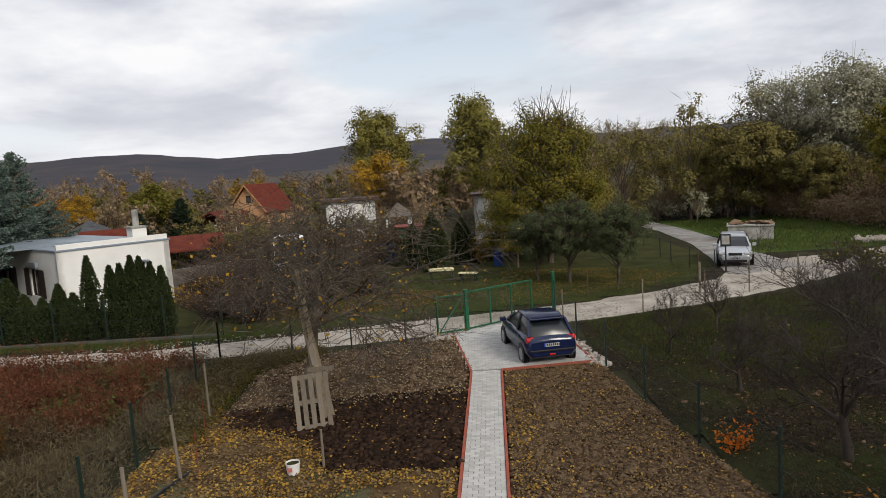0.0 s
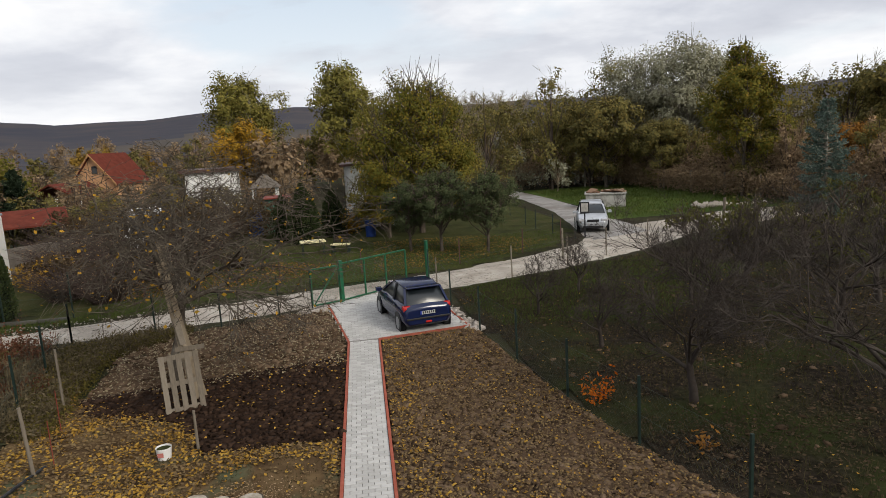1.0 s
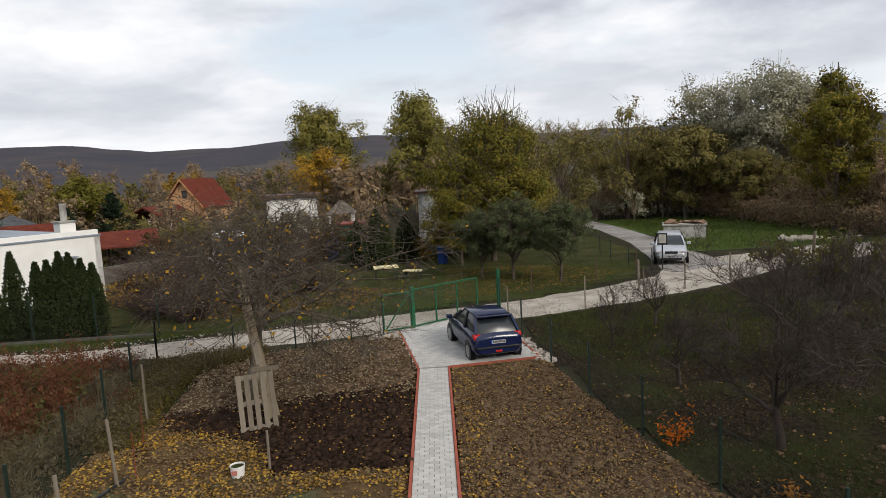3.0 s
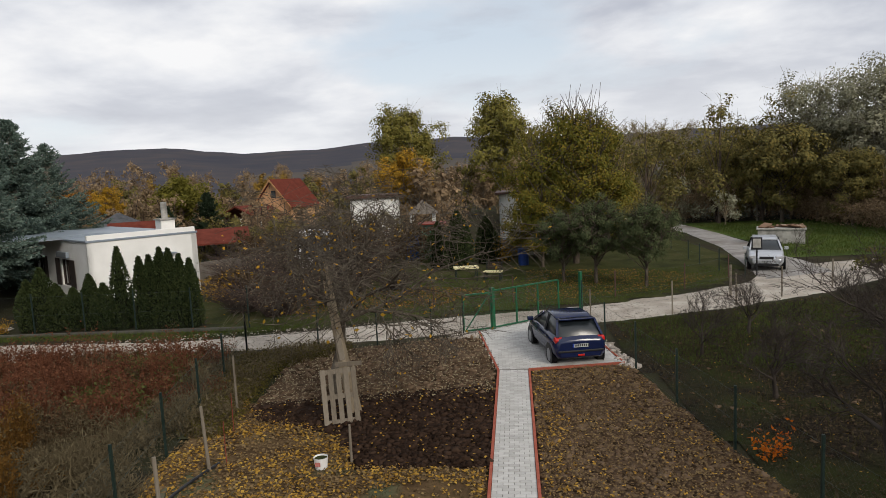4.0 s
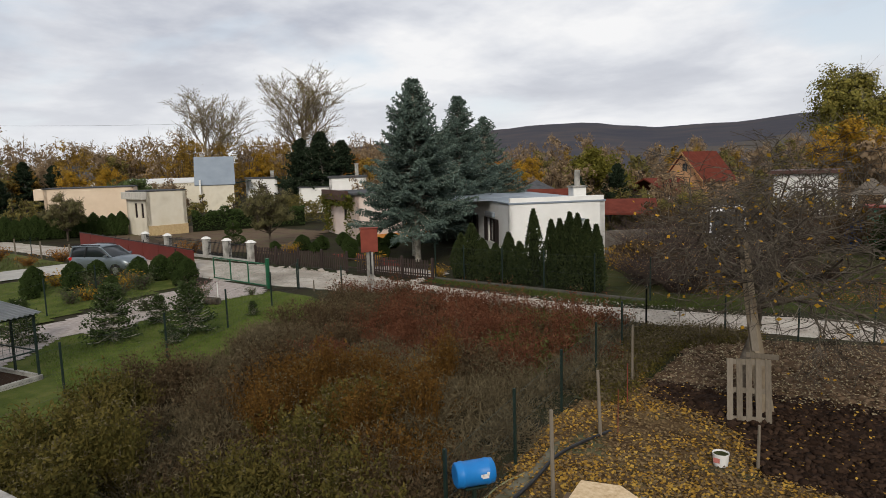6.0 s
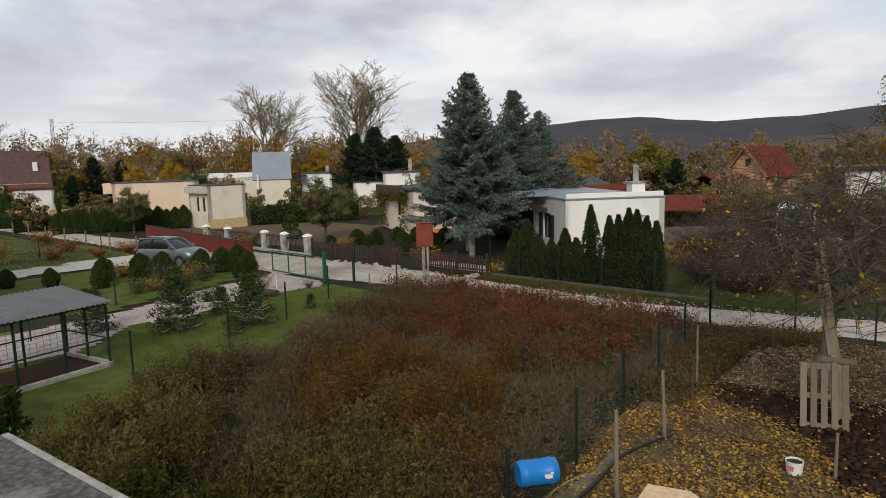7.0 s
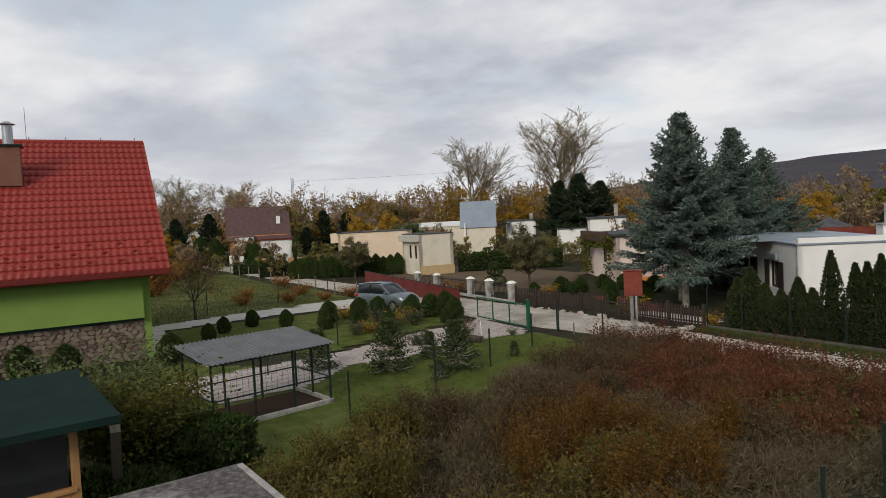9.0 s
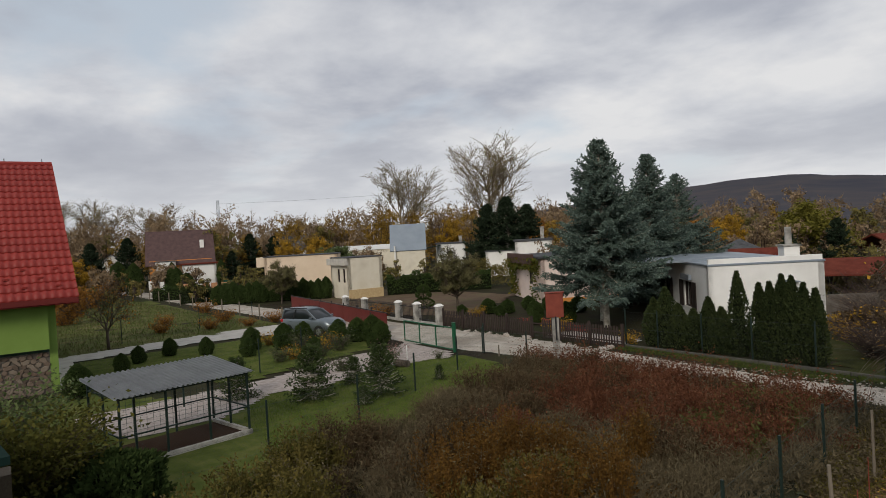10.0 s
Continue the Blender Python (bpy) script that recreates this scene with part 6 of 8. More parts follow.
for az, d, rz, s in ((51, 86, 60, 0.93), (47.6, 86, 130, 0.9), (71.5, 120, 10, 0.78), (69.6, 122, 90, 0.72), (66, 140, 180, 0.7), (80.8, 110, 20, 0.78), (83.4, 106, 20, 0.72), (85.5, 100, 20, 0.62), (88, 100, 20, 0.8), (27.2, 60, 40, 0.4), (24, 66, 70, 0.5), (73, 110, 0, 0.5), (63.5, 150, 0, 0.8), (36, 66, 70, 0.36), (74.6, 150, 70, 0.6)):
    again(fir, *polar(az, d), rz, s)
spruce("young_blue_spruce", *polar(-40.2, 42), 96, 6.2, 2.0, 0.3, L_SPRUCE, "young blue spruce among autumn trees", "", 170, 0.14, 0.1)
ys = spruce("young_spruce", -20.5, 9.0, 98, 1.7, 0.8, 0.1, L_YOUNG, "young green spruce on the lawn", "young spruces", 110, 0.1, 0.03)
for px, py, s in ((-19.3, 10.9, 0.95), (-19.8, 13.6, 0.3), (-18.6, 9.9, 0.35), (-21.6, 11.1, 0.55), (-22.6, 7.2, 0.8)):
    again(ys, px, py, px * 50, s)


def thuja(name, x, y, seed, h, r, n, green, label, group="", cat="shrub", round_top=0.5, blade=0.1, z=0.0):
    """A dense evergreen: sprays over a slender body."""
    rng = np.random.default_rng(seed)
    t = thing(name, x, y, z, rng.uniform(0, 360), label, cat, group)
    u = rng.random(n) ** 0.85
    prof = np.where(u < 0.25, 0.8 + 0.2 * u / 0.25, np.maximum(0.02, 1 - ((u - 0.25) / 0.75) ** (1.0 + 1.6 * round_top)))
    a = rng.uniform(0, 6.283, n)
    wob = 1 + 0.14 * np.sin(a * 3 + u * 7 + seed) + 0.1 * np.sin(a * 5 - u * 11)
    rr = r * prof * wob * rng.uniform(0.8, 1.04, n)
    c = np.stack([rr * np.cos(a), rr * np.sin(a), u * h * 0.97 + 0.02], 1)
    d = np.stack([np.cos(a) * 0.55, np.sin(a) * 0.55, np.full(n, 0.75)], 1) + rng.normal(0, 0.35, (n, 3))
    nn = np.stack([np.cos(a), np.sin(a), np.full(n, 0.2)], 1) + rng.normal(0, 0.5, (n, 3))
    v, f = blades(c, d, nn, rng.uniform(0.7, 1.4, n) * blade, rng.uniform(0.4, 0.75, n) * blade)
    mesh_part("foliage", v, f, green, t)
    # solid filler; its near-black colour stands in for shade inside the foliage
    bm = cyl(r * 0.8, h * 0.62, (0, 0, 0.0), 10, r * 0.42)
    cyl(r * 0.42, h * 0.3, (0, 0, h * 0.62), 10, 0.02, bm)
    part("core", bm, mat("evergreen_inner_shade", [(0.008, 0.011, 0.005), (0.014, 0.018, 0.008)], 6, 0.95, 0), t)
    return t


for k, (px, h, r) in enumerate(((-17.9, 2.1, 0.45), (-17.3, 2.6, 0.55), (-16.7, 1.9, 0.45), (-16.0, 1.7, 0.42), (-15.3, 2.25, 0.42), (-14.75, 1.85, 0.42), (-14.05, 3.35, 0.4), (-13.2, 2.9, 0.38), (-12.8, 2.95, 0.38),
                                (-12.35, 3.25, 0.42), (-12.0, 3.2, 0.4), (-11.6, 2.95, 0.38), (-11.2, 2.75, 0.36))):
    thuja("thuja", px - 0.25, 23.75, 200 + k, h * 0.97, r, 3200, L_THUJA, "slender dark green thuja in a hedge" if k not in (3, 5) else "short pointed blue-green juniper in a hedge", "thuja hedge")
tp = thuja("clipped_bush", -31.4, 15.2, 230, 1.15, 0.42, 3800, L_BOX, "clipped oval evergreen bush beside the drive", "clipped bushes", round_top=1.6, blade=0.085)
for px, py, s in ((-30.6, 15.9, 1.05), (-29.9, 16.4, 1.15), (-30.0, 14.6, 0.85), (-32.2, 13.6, 1.0), (-31.6, 12.3, 1.1), (-32.6, 11.0, 1.0), (-31.0, 10.3, 0.8), (-33.4, 9.0, 0.75), (-34.8, 7.6, 0.75), (-33.8, 6.0, 0.7),
                  (-29.0, 12.8, 0.7), (-29.0, 16.4, 0.95), (-28.5, 15.6, 0.6), (-27.6, 2.9, 1.05), (-27.4, -0.6, 1.1), (-28.4, -2.0, 1.1), (-32.0, 5.0, 0.7)):
    again(tp, px, py, px * 70, s)
for px, py, s in ((-33.5, 26.9, 1.0), (-32.6, 27.8, 0.9), (-31.8, 26.5, 0.7), (-30.5, 28.2, 0.9), (-29.4, 27.4, 0.8), (-28.2, 28.6, 0.9), (-27.4, 25.4, 0.7), (-31.4, 30.4, 1.0), (-29, 30.5, 1.0), (-34.5, 25.5, 0.7), (-26.2, 26.9, 0.7), (-33, 30, 0.9)):
    again(tp, px, py, px * 30, s * 1.1, s * 0.85, label="rounded clipped evergreen in the garden")
for k in range(15):
    again(tp, *polar(74.2 - 0.64 * k, 64.5 - 0.1 * k), k * 40, 1.2, 1.5 + 0.12 * (k % 3), label="column-shaped dark thuja by a fence")
for px, py, s, q in ((-92, 15.5, 2.4, 3.4), (-93.5, 20.5, 1.8, 3.2), (-90, 21.5, 2.0, 2.0), (-88, 19.2, 1.8, 2.7), (-86.8, 19.6, 1.8, 2.7), (-95.5, 27.6, 1.4, 3.2), (-101, 15, 2.6, 3.6)):
    again(tp, px, py, px * 10, s, q, label="tall dark evergreen by the far houses")
tc = thing("tiered_topiary", -40.4, 26.4, 0, 0, "evergreen clipped into stacked tiers", "shrub")
for z, r, h in ((0.2, 0.75, 0.5), (0.85, 0.55, 0.4), (1.35, 0.42, 0.35)):
    rng = np.random.default_rng(int(z * 100))
    c = rand_dirs(rng, 1300)
    cc = c * np.array([[r, r, h * 0.62]]) + np.array([[0, 0, z + h * 0.4]])
    v, f = blades(cc, c + rng.normal(0, 0.5, c.shape), rand_dirs(rng, 1300), np.full(1300, 0.1), np.full(1300, 0.06))
    mesh_part("tier", v, f, L_BOX, tc)
part("stem", cyl(0.05, 1.6, (0, 0, 0), 8), BARK, tc)


def shrub(name, x, y, seed, h, r, n, green, label, leaf=0.07, group="", twig=None, n_tw=120, cat="shrub", droop=0.0):
    """A loose shrub: arching stems with leaves along them."""
    rng = np.random.default_rng(seed)
    t = thing(name, x, y, 0, 0, label, cat, group)
    seg, cs, ds = [], [], []
    for k in range(n_tw):
        a, lean = rng.uniform(0, 6.283), rng.uniform(0.05, 1.0) ** 0.7
        ln = h * rng.uniform(0.65, 1.1)
        p = np.array([math.cos(a), math.sin(a), 0]) * r * 0.25 * rng.random()
        d = np.array([math.cos(a) * lean * r / h, math.sin(a) * lean * r / h, 1.0])
        for s in range(4):
            q = p + d / np.linalg.norm(d) * ln / 4
            seg.append((*p, *q, 0.012 * (1 - s * 0.2), 0.012 * (0.8 - s * 0.2)))
            for _ in range(4):
                cs.append(p + (q - p) * rng.random())
                ds.append(d)
            p = q
            d = d + np.array([math.cos(a) * 0.22, math.sin(a) * 0.22, -0.12 - droop]) + rng.normal(0, 0.12, 3)
    v1, f1 = tubes(seg, 3)
    mesh_part("branching", v1, f1, twig or TWIG, t)
    cs, ds = np.array(cs), np.array(ds)
    if n:
        i = rng.integers(0, len(cs), n)
        c = cs[i] + rng.normal(0, 0.09 * max(1, h / 1.5), (n, 3))
        c[:, 2] = np.maximum(c[:, 2], 0.03)
        v, f = blades(c, ds[i] * 0.3 + rand_dirs(rng, n, -0.6, 0.8), rand_dirs(rng, n, 0, 1), rng.uniform(0.6, 1.4, n) * leaf, rng.uniform(0.35, 0.7, n) * leaf)
        mesh_part("leaves", v, f, green, t)
    return t


L_SHRUB = leaf_mat("olive_shrub_leaves", [(0.039, 0.0437, 0.0117), (0.0858, 0.0858, 0.0203), (0.156, 0.1365, 0.0312)])
shrub("willow_shrub", -15.5, 0.85, 301, 2.5, 1.2, 14000, L_SHRUB, "tall loose olive-yellow shrub beside the shed", 0.11, n_tw=200)
shrub("willow_shrub", -19.6, 0.2, 302, 2.6, 1.8, 5000, L_WILLOW, "tall grey-green shrub beside the stone base", 0.13, n_tw=170)
thuja("ivy_mound", -15.0, 2.35, 303, 1.15, 0.95, 7000, L_BOX, "dense rounded mound of dark ivy", "", "shrub", 1.8, 0.12)
thuja("ivy_mound", -13.6, 0.2, 304, 0.8, 1.2, 4500, L_BOX, "low mound of dark ivy by the shed", "", "shrub", 1.8, 0.12)
L_FLAME = leaf_mat("flame_orange_leaves", [(0.32, 0.07, 0.008), (0.5, 0.13, 0.012), (0.6, 0.2, 0.02)])
for k, (px, py, n) in enumerate(((4.95, 11.2, 46), (5.2, 11.35, 60))):
    shrub("orange_sapling", px, py, 310 + k, 0.55, 0.07, n * 2, L_FLAME, "small sapling with flame-orange leaves", 0.085, "orange saplings", n_tw=4)
shrub("orange_sapling", 5.95, 8.9, 312, 0.3, 0.2, 60, L_ORANGE, "low sapling with dull orange leaves", 0.1, "orange saplings", n_tw=6)
ys2 = shrub("barberry", -24.8, 14.5, 314, 1.1, 0.8, 300, leaf_mat("pink_leaves", [(0.25, 0.12, 0.11), (0.36, 0.2, 0.18)]), "thin pinkish shrub by the drive", 0.07, n_tw=40)
bs = shrub("garden_shrub", -24.0, 11.8, 315, 0.9, 0.5, 500, L_DARK, "small upright dark shrub on the lawn edge", 0.09, "garden shrubs", n_tw=40)
for px, py, s in ((-22.9, 13.2, 1.1), (-23.2, 15.9, 0.5), (-28.8, 14.0, 1.2), (-30.4, 12.8, 1.2), (-27.8, 12.6, 1.0), (-28.2, 10.8, 1.0), (-32.4, 15.0, 1.0)):
    again(bs, px, py, px * 33, s)
gs2 = shrub("golden_shrub", -29.6, 13.6, 316, 0.9, 0.8, 900, L_YELLOW, "low golden shrub in the planted bed", 0.09, "golden shrubs", n_tw=60)
for px, py, s in ((-28.4, 11.6, 0.8), (-33.5, 12.3, 1.0), (-33.0, 25.6, 0.8), (-24.2, 23.9, 1.0), (-19.2, 23.4, 0.7), (0.6, 39.6, 2.0), (-12.6, 29.2, 1.6)):
    again(gs2, px, py, px * 33, s)
rs_ = shrub("meadow_bush", -45, 9.2, 318, 1.0, 0.9, 900, L_ORANGE, "low rusty bush in the meadow", 0.1, "meadow bushes", n_tw=60)
for px, py, s in ((-44, 12, 1.0), (-43, 14.2, 0.8), (-50, 10.5, 0.9), (-47.5, 14.0, 1.1), (-56, 14.8, 1.2), (-43.5, 16.2, 1.0), (-38.3, 21.9, 1.2), (-58, 5, 1.8), (-66, 6, 2.6), (-74, 8, 2.8), (-52, 0.5, 2.6), (-60, -1, 3.0), (-80, 4, 3.4)):
    again(rs_, px, py, px * 33, s)
eb = shrub("bare_bush", -8.6, 25.3, 319, 2.2, 2.4, 500, L_BROWN, "tangle of bare grey-brown stems by the lane", 0.07, "bare bushes", twig=TWIG_RED, n_tw=330)
for px, py, s in ((-10.4, 26.3, 1.0), (-6.5, 27.0, 0.9), (-8.2, 29.5, 1.2), (-7.2, 36.0, 1.35), (-9.5, 33.5, 1.3), (-8.8, 31.3, 0.8), (-10.6, 30.2, 0.9), (-11.8, 36, 1.3), (-15, 38, 1.2), (-6.0, 44, 1.6), (-10, 47, 1.7), (2.6, 46, 1.6), (-14.5, 47, 1.6), (-19, 49, 1.5)):
    again(eb, px, py, px * 40, s)


# ---- thickets and far woods ----
def woods(name, seed, spots, green, twig, label, per=420, blade=0.4, cat="woodland", low=True, bare=0.0):
    """Many far trees in one mesh: clumps of leaves, or fans of bare twigs, on thin limbs. spots: x, y, height, width."""
    rng = np.random.default_rng(seed)
    vs, fs, seg, base = [], [], [], 0
    for x, y, h, w in spots:
        m = int(rng.integers(9, 15))
        u = rng.uniform(0.2 if low else 0.42, 0.88, m)
        lob = rand_dirs(rng, m, -0.3, 0.3) * (w * 0.42 * (1.05 - 0.55 * u) * rng.random(m) ** 0.4)[:, None]
        lob[:, 2] = u * h
        size = rng.uniform(0.13, 0.22, m) * w
        n1 = int(per * (1 - bare))
        if n1:
            v, f = clump_leaves(rng, lob, size, n1, blade, min(1.0, 0.5 * h / w + 0.3), 5)
            v[:, 2] = np.maximum(v[:, 2], 0.05)
            vs.append(v + np.array([[x, y, 0]]))
            fs.append(f + base)
            base += len(v)
        n2 = per - n1
        if n2:
            i = rng.integers(0, m, n2)
            root = np.array([[0, 0, h * 0.1]]) + lob[i] * rng.uniform(0.45, 1.0, (n2, 1))
            out = lob[i] * np.array([[1, 1, 0]]) / w + np.array([[0, 0, 0.6]]) + rng.normal(0, 0.42, (n2, 3))
            v, f = blades(root, out, rand_dirs(rng, n2), rng.uniform(0.05, 0.13, n2) * h, np.full(n2, blade * 0.15))
            vs.append(v + np.array([[x, y, 0]]))
            fs.append(f + base)
            base += len(v)
        seg.append((x, y, 0, x + rng.normal(0, 0.2), y, h * 0.6, 0.03 + 0.013 * h, 0.05))
        for q in lob:
            seg.append((x, y, q[2] * 0.45, x + q[0], y + q[1], q[2] + h * 0.06, 0.06, 0.03))
    tagged(new(name, fast_mesh(name, np.concatenate(vs), np.concatenate(fs), green)), label, cat, "", "stuff")
    v, f = tubes(seg, 3)
    tagged(new("woodland_branches", fast_mesh("woodland_branches", v, f, twig)), "bare limbs of the " + name.replace("_", " "), cat, "", "stuff")


rng = np.random.default_rng(77)


def belt(n, az0, az1, d0, d1, h0, h1, wide=0.8):
    out = []
    for _ in range(n):
        az, d = rng.uniform(az0, az1), rng.uniform(d0, d1)
        h = rng.uniform(h0, h1)
        out.append((*polar(az, d), h, h * wide * rng.uniform(0.7, 1.2)))
    return out


woods("brown_woods", 401, belt(95, -12, 46, 105, 190, 6.0, 11) + belt(120, 44, 93, 118, 190, 9, 14.5) + belt(26, -14, 8, 60, 100, 4, 8.5), L_BROWN, TWIG_TAN, "brown leafless woodland across the valley floor", 1000, 0.5, bare=0.6)
woods("olive_woods", 402, belt(50, -10, 48, 80, 150, 4, 8) + belt(34, 55, 92, 110, 160, 5, 9), L_OLIVE, TWIG, "dull olive autumn woodland", 1000, 0.36)
woods("golden_woods", 403, belt(22, 12, 48, 95, 150, 5, 8.5) + belt(30, 49, 70, 112, 150, 7, 12.5) + belt(20, 70, 92, 110, 150, 6, 10), L_GOLD, TWIG, "golden patches of autumn woodland", 900, 0.38, bare=0.25)
woods("rusty_thicket", 404, belt(70, 14, 48, 58, 100, 2.5, 5.5) + belt(30, 56, 86, 84, 110, 2.5, 5), L_BROWN, TWIG_RED, "reddish-brown thicket between the gardens", 800, 0.29, bare=0.5)
woods("garden_bushes", 405, belt(26, 17, 46, 46, 66, 1.5, 3.4) + belt(40, 56, 84, 66, 96, 1.5, 3.5), L_OLIVE, TWIG, "mixed garden bushes", 480, 0.24)
edge = []
for k in range(90):
    f = rng.random()
    x, y = 29.5 + rng.uniform(0, 7), 30 + f * 36
    edge.append((x, y, rng.uniform(3.6, 6.4), rng.uniform(2.8, 4.8)))
for k in range(26):
    edge.append((rng.uniform(16, 36), rng.uniform(60, 70), rng.uniform(3.5, 6.5), rng.uniform(3, 5)))
woods("meadow_thicket", 406, edge[::2], L_OLIVE, TWIG, "olive thicket along the meadow edge", 1700, 0.17, bare=0.3)
woods("meadow_brush", 407, edge[1::2], L_BROWN, TWIG_RED, "brown brushwood along the meadow edge", 1500, 0.19, bare=0.6)
woods("wood_behind_meadow", 408, belt(44, -50, -13, 62, 95, 8, 12), L_OLIVE, TWIG, "dark mixed wood behind the meadow", 1700, 0.27, bare=0.2)
woods("pale_bushes", 409, [(*polar(-14.5, 66), 5.6, 4.5), (*polar(-16.4, 64), 4.6, 3.6), (*polar(-17.4, 70), 5.4, 4), (*polar(-12.6, 72), 6.5, 5), (*polar(-19.5, 60), 3.6, 3), (*polar(-22.2, 66), 8.2, 3)], L_SILVER, TWIG_TAN, "pale silvery bushes", 800, 0.24, bare=0.4)
woods("roadside_scrub", 410, [(rng.uniform(16, 28), rng.uniform(20, 31), rng.uniform(1.2, 2.6), rng.uniform(1.5, 3)) for _ in range(26)], L_SHRUB, TWIG, "yellowing scrub beside the orchard", 420, 0.14, bare=0.45)


def hedge(name, a, b, h, w, n, green, label, seed, group="hedges"):
    """A clipped or loose hedge between two points."""
    rng = np.random.default_rng(seed)
    ln = math.dist(a, b)
    t = thing(name, a[0], a[1], 0, math.degrees(math.atan2(b[1] - a[1], b[0] - a[0])), label, "hedge", group)
    u = rng.uniform(0, ln, n)
    top = h * (0.88 + 0.14 * np.sin(u * 1.7 + seed) + 0.08 * np.sin(u * 5.1))
    c = np.stack([u, rng.uniform(-0.5, 0.5, n) * w, top * rng.random(n) ** 0.6], 1)
    v, f = blades(c, rand_dirs(rng, n, -0.2, 1), rand_dirs(rng, n), rng.uniform(0.1, 0.26, n), rng.uniform(0.06, 0.15, n))
    mesh_part("foliage", v, f, green, t)
    # dense hedges get the same filler, inner shade put in as near-black colour
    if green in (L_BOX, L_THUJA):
        part("core", box(ln, w * 0.6, h * 0.7, (ln / 2, 0, 0)), MATS["evergreen_inner_shade"], t)
    return t


cs = thuja("garden_conifer", -1.75, 36.6, 97, 3.4, 0.85, 4200, L_THUJA, "dark green column conifer in a garden", "garden conifers", blade=0.13)
again(cs, -0.1, 38.6, 70, 0.85)
again(cs, -3.0, 38.0, 150, 0.8)
hedge("dark_hedge", polar(60, 62), polar(51, 63), 2.0, 1.0, 9000, L_BOX, "dark green hedge behind the vegetable plot", 801)
hedge("dark_hedge", polar(53.5, 68), polar(46.5, 64), 2.6, 1.2, 7000, L_OLIVE, "olive hedge in front of the low white buildings", 802)
hedge("dark_hedge", polar(79, 78), polar(70, 70), 1.5, 1.0, 6000, L_BOX, "dark hedge along the far lane", 803)
hedge("thuja_row", polar(77, 70), polar(70, 68), 1.7, 0.9, 6000, L_THUJA, "row of dark thujas before the beige bungalow", 804)
hedge("brush_row", (-16, 40), (-3, 40.5), 2.3, 2.2, 9000, W_DARK, "dry brown brush in the far garden", 805)
hedge("brush_row", (-19, 47), (-7, 51), 2.7, 2.2, 9000, L_OLIVE, "olive brush before the white box house", 806)
hedge("brush_row", (-22, 56), (-2, 60), 3.2, 2.4, 9000, L_BROWN, "dry brown brush in the far garden", 807)
hedge("brush_row", (1.4, 47), (13, 50), 3.4, 2.4, 9000, L_OLIVE, "olive brush behind the raised cabin", 808)
hedge("brush_row", (-13.5, 30.5), (-9.5, 28.0), 1.2, 1.2, 3500, W_DARK, "low dry brush beside the hedge end", 809)
hedge("brush_row", (30, 62), (31, 30), 3.0, 3.4, 22000, L_BROWN, "dark undergrowth along the meadow", 810)
hedge("brush_row", (27.6, 60), (29.4, 36), 2.0, 2.4, 15000, L_BROWN, "dry brown brush at the meadow edge", 812)
hedge("brush_row", (16, 63), (32, 61), 3.2, 3.4, 13000, L_BROWN, "brown undergrowth at the end of the meadow", 811)
for px, py, s in ((-4.6, 30.4, 0.7), (-6.6, 31.8, 0.95), (-9.4, 31.6, 1.1), (-7.6, 34.6, 1.2), (-11.6, 31.4, 1.0), (-13.2, 33.4, 1.1)):
    again(eb, px, py, px * 55, s)


# ---- weeds, grass, fallen leaves ----
def stuff(name, v, f, material, label, cat):
    return tagged(new(name, fast_mesh(name, v, f, material)), label, cat, "", "stuff")


def plants(name, seed, xy, h0, h1, leaves, leaf, material, label, lean=0.25, stem=0.012, cat="weeds", spread=0.07):
    """Upright stems with small leaves and seed heads, one mesh."""
    rng = np.random.default_rng(seed)
    n = len(xy)
    h = rng.uniform(h0, h1, n) * np.array([max(0.3, 0.85 + 0.55 * noise.noise((a * 0.45, b * 0.45, 1)) + 0.75 * noise.noise((a * 1.5, b * 1.5, 2))) for a, b in xy])
    d = np.stack([rng.normal(0, lean, n), rng.normal(0, lean, n), np.ones(n)], 1)
    c = np.concatenate([xy, np.zeros((n, 1))], 1)
    v1, f1 = blades(c, d, rand_dirs(rng, n, -0.2, 0.2), h, np.full(n, stem))
    i = np.repeat(np.arange(n), leaves)
    m = len(i)
    u = rng.uniform(0.25, 1.03, m)
    dn = d / np.linalg.norm(d, axis=1, keepdims=True)
    cc = c[i] + dn[i] * (h[i] * u)[:, None] + rng.normal(0, 1, (m, 3)) * spread
    cc[:, 2] = np.maximum(cc[:, 2], 0.02)
    v2, f2 = blades(cc, rand_dirs(rng, m, -0.3, 0.9), rand_dirs(rng, m), rng.uniform(0.5, 1.4, m) * leaf, rng.uniform(0.3, 0.7, m) * leaf)
    return stuff(name, np.concatenate([v1, v2]), np.concatenate([f1, f2 + len(v1)]), material, label, cat)


WEEDS = [(-5.5, 6.0), (-6.1, 9.1), (-6.6, 11.6), (-7.0, 14), (-7.4, 16.5), (-7.8, 18.6), (-11, 19.1), (-17, 18.5), (-19.2, 17.9), (-18.0, 15.2), (-17.9, 14.0), (-15.1, 8.5), (-15.1, 6.6), (-14.4, 5.1), (-14.1, 4.2), (-12.6, 3), (-11, 2.2), (-7, 2.6)]
rng = np.random.default_rng(501)
hub = scatter(rng, WEEDS, 520)
hsize = rng.uniform(0.2, 0.62, len(hub))
hlift = rng.uniform(0.35, 1.3, len(hub)) * np.array([0.95 + 0.75 * noise.noise((x * 0.55, y * 0.55, 11)) for x, y in hub])
hlift *= np.array([0.62 if y > 16.6 else 1.0 for x, y in hub])


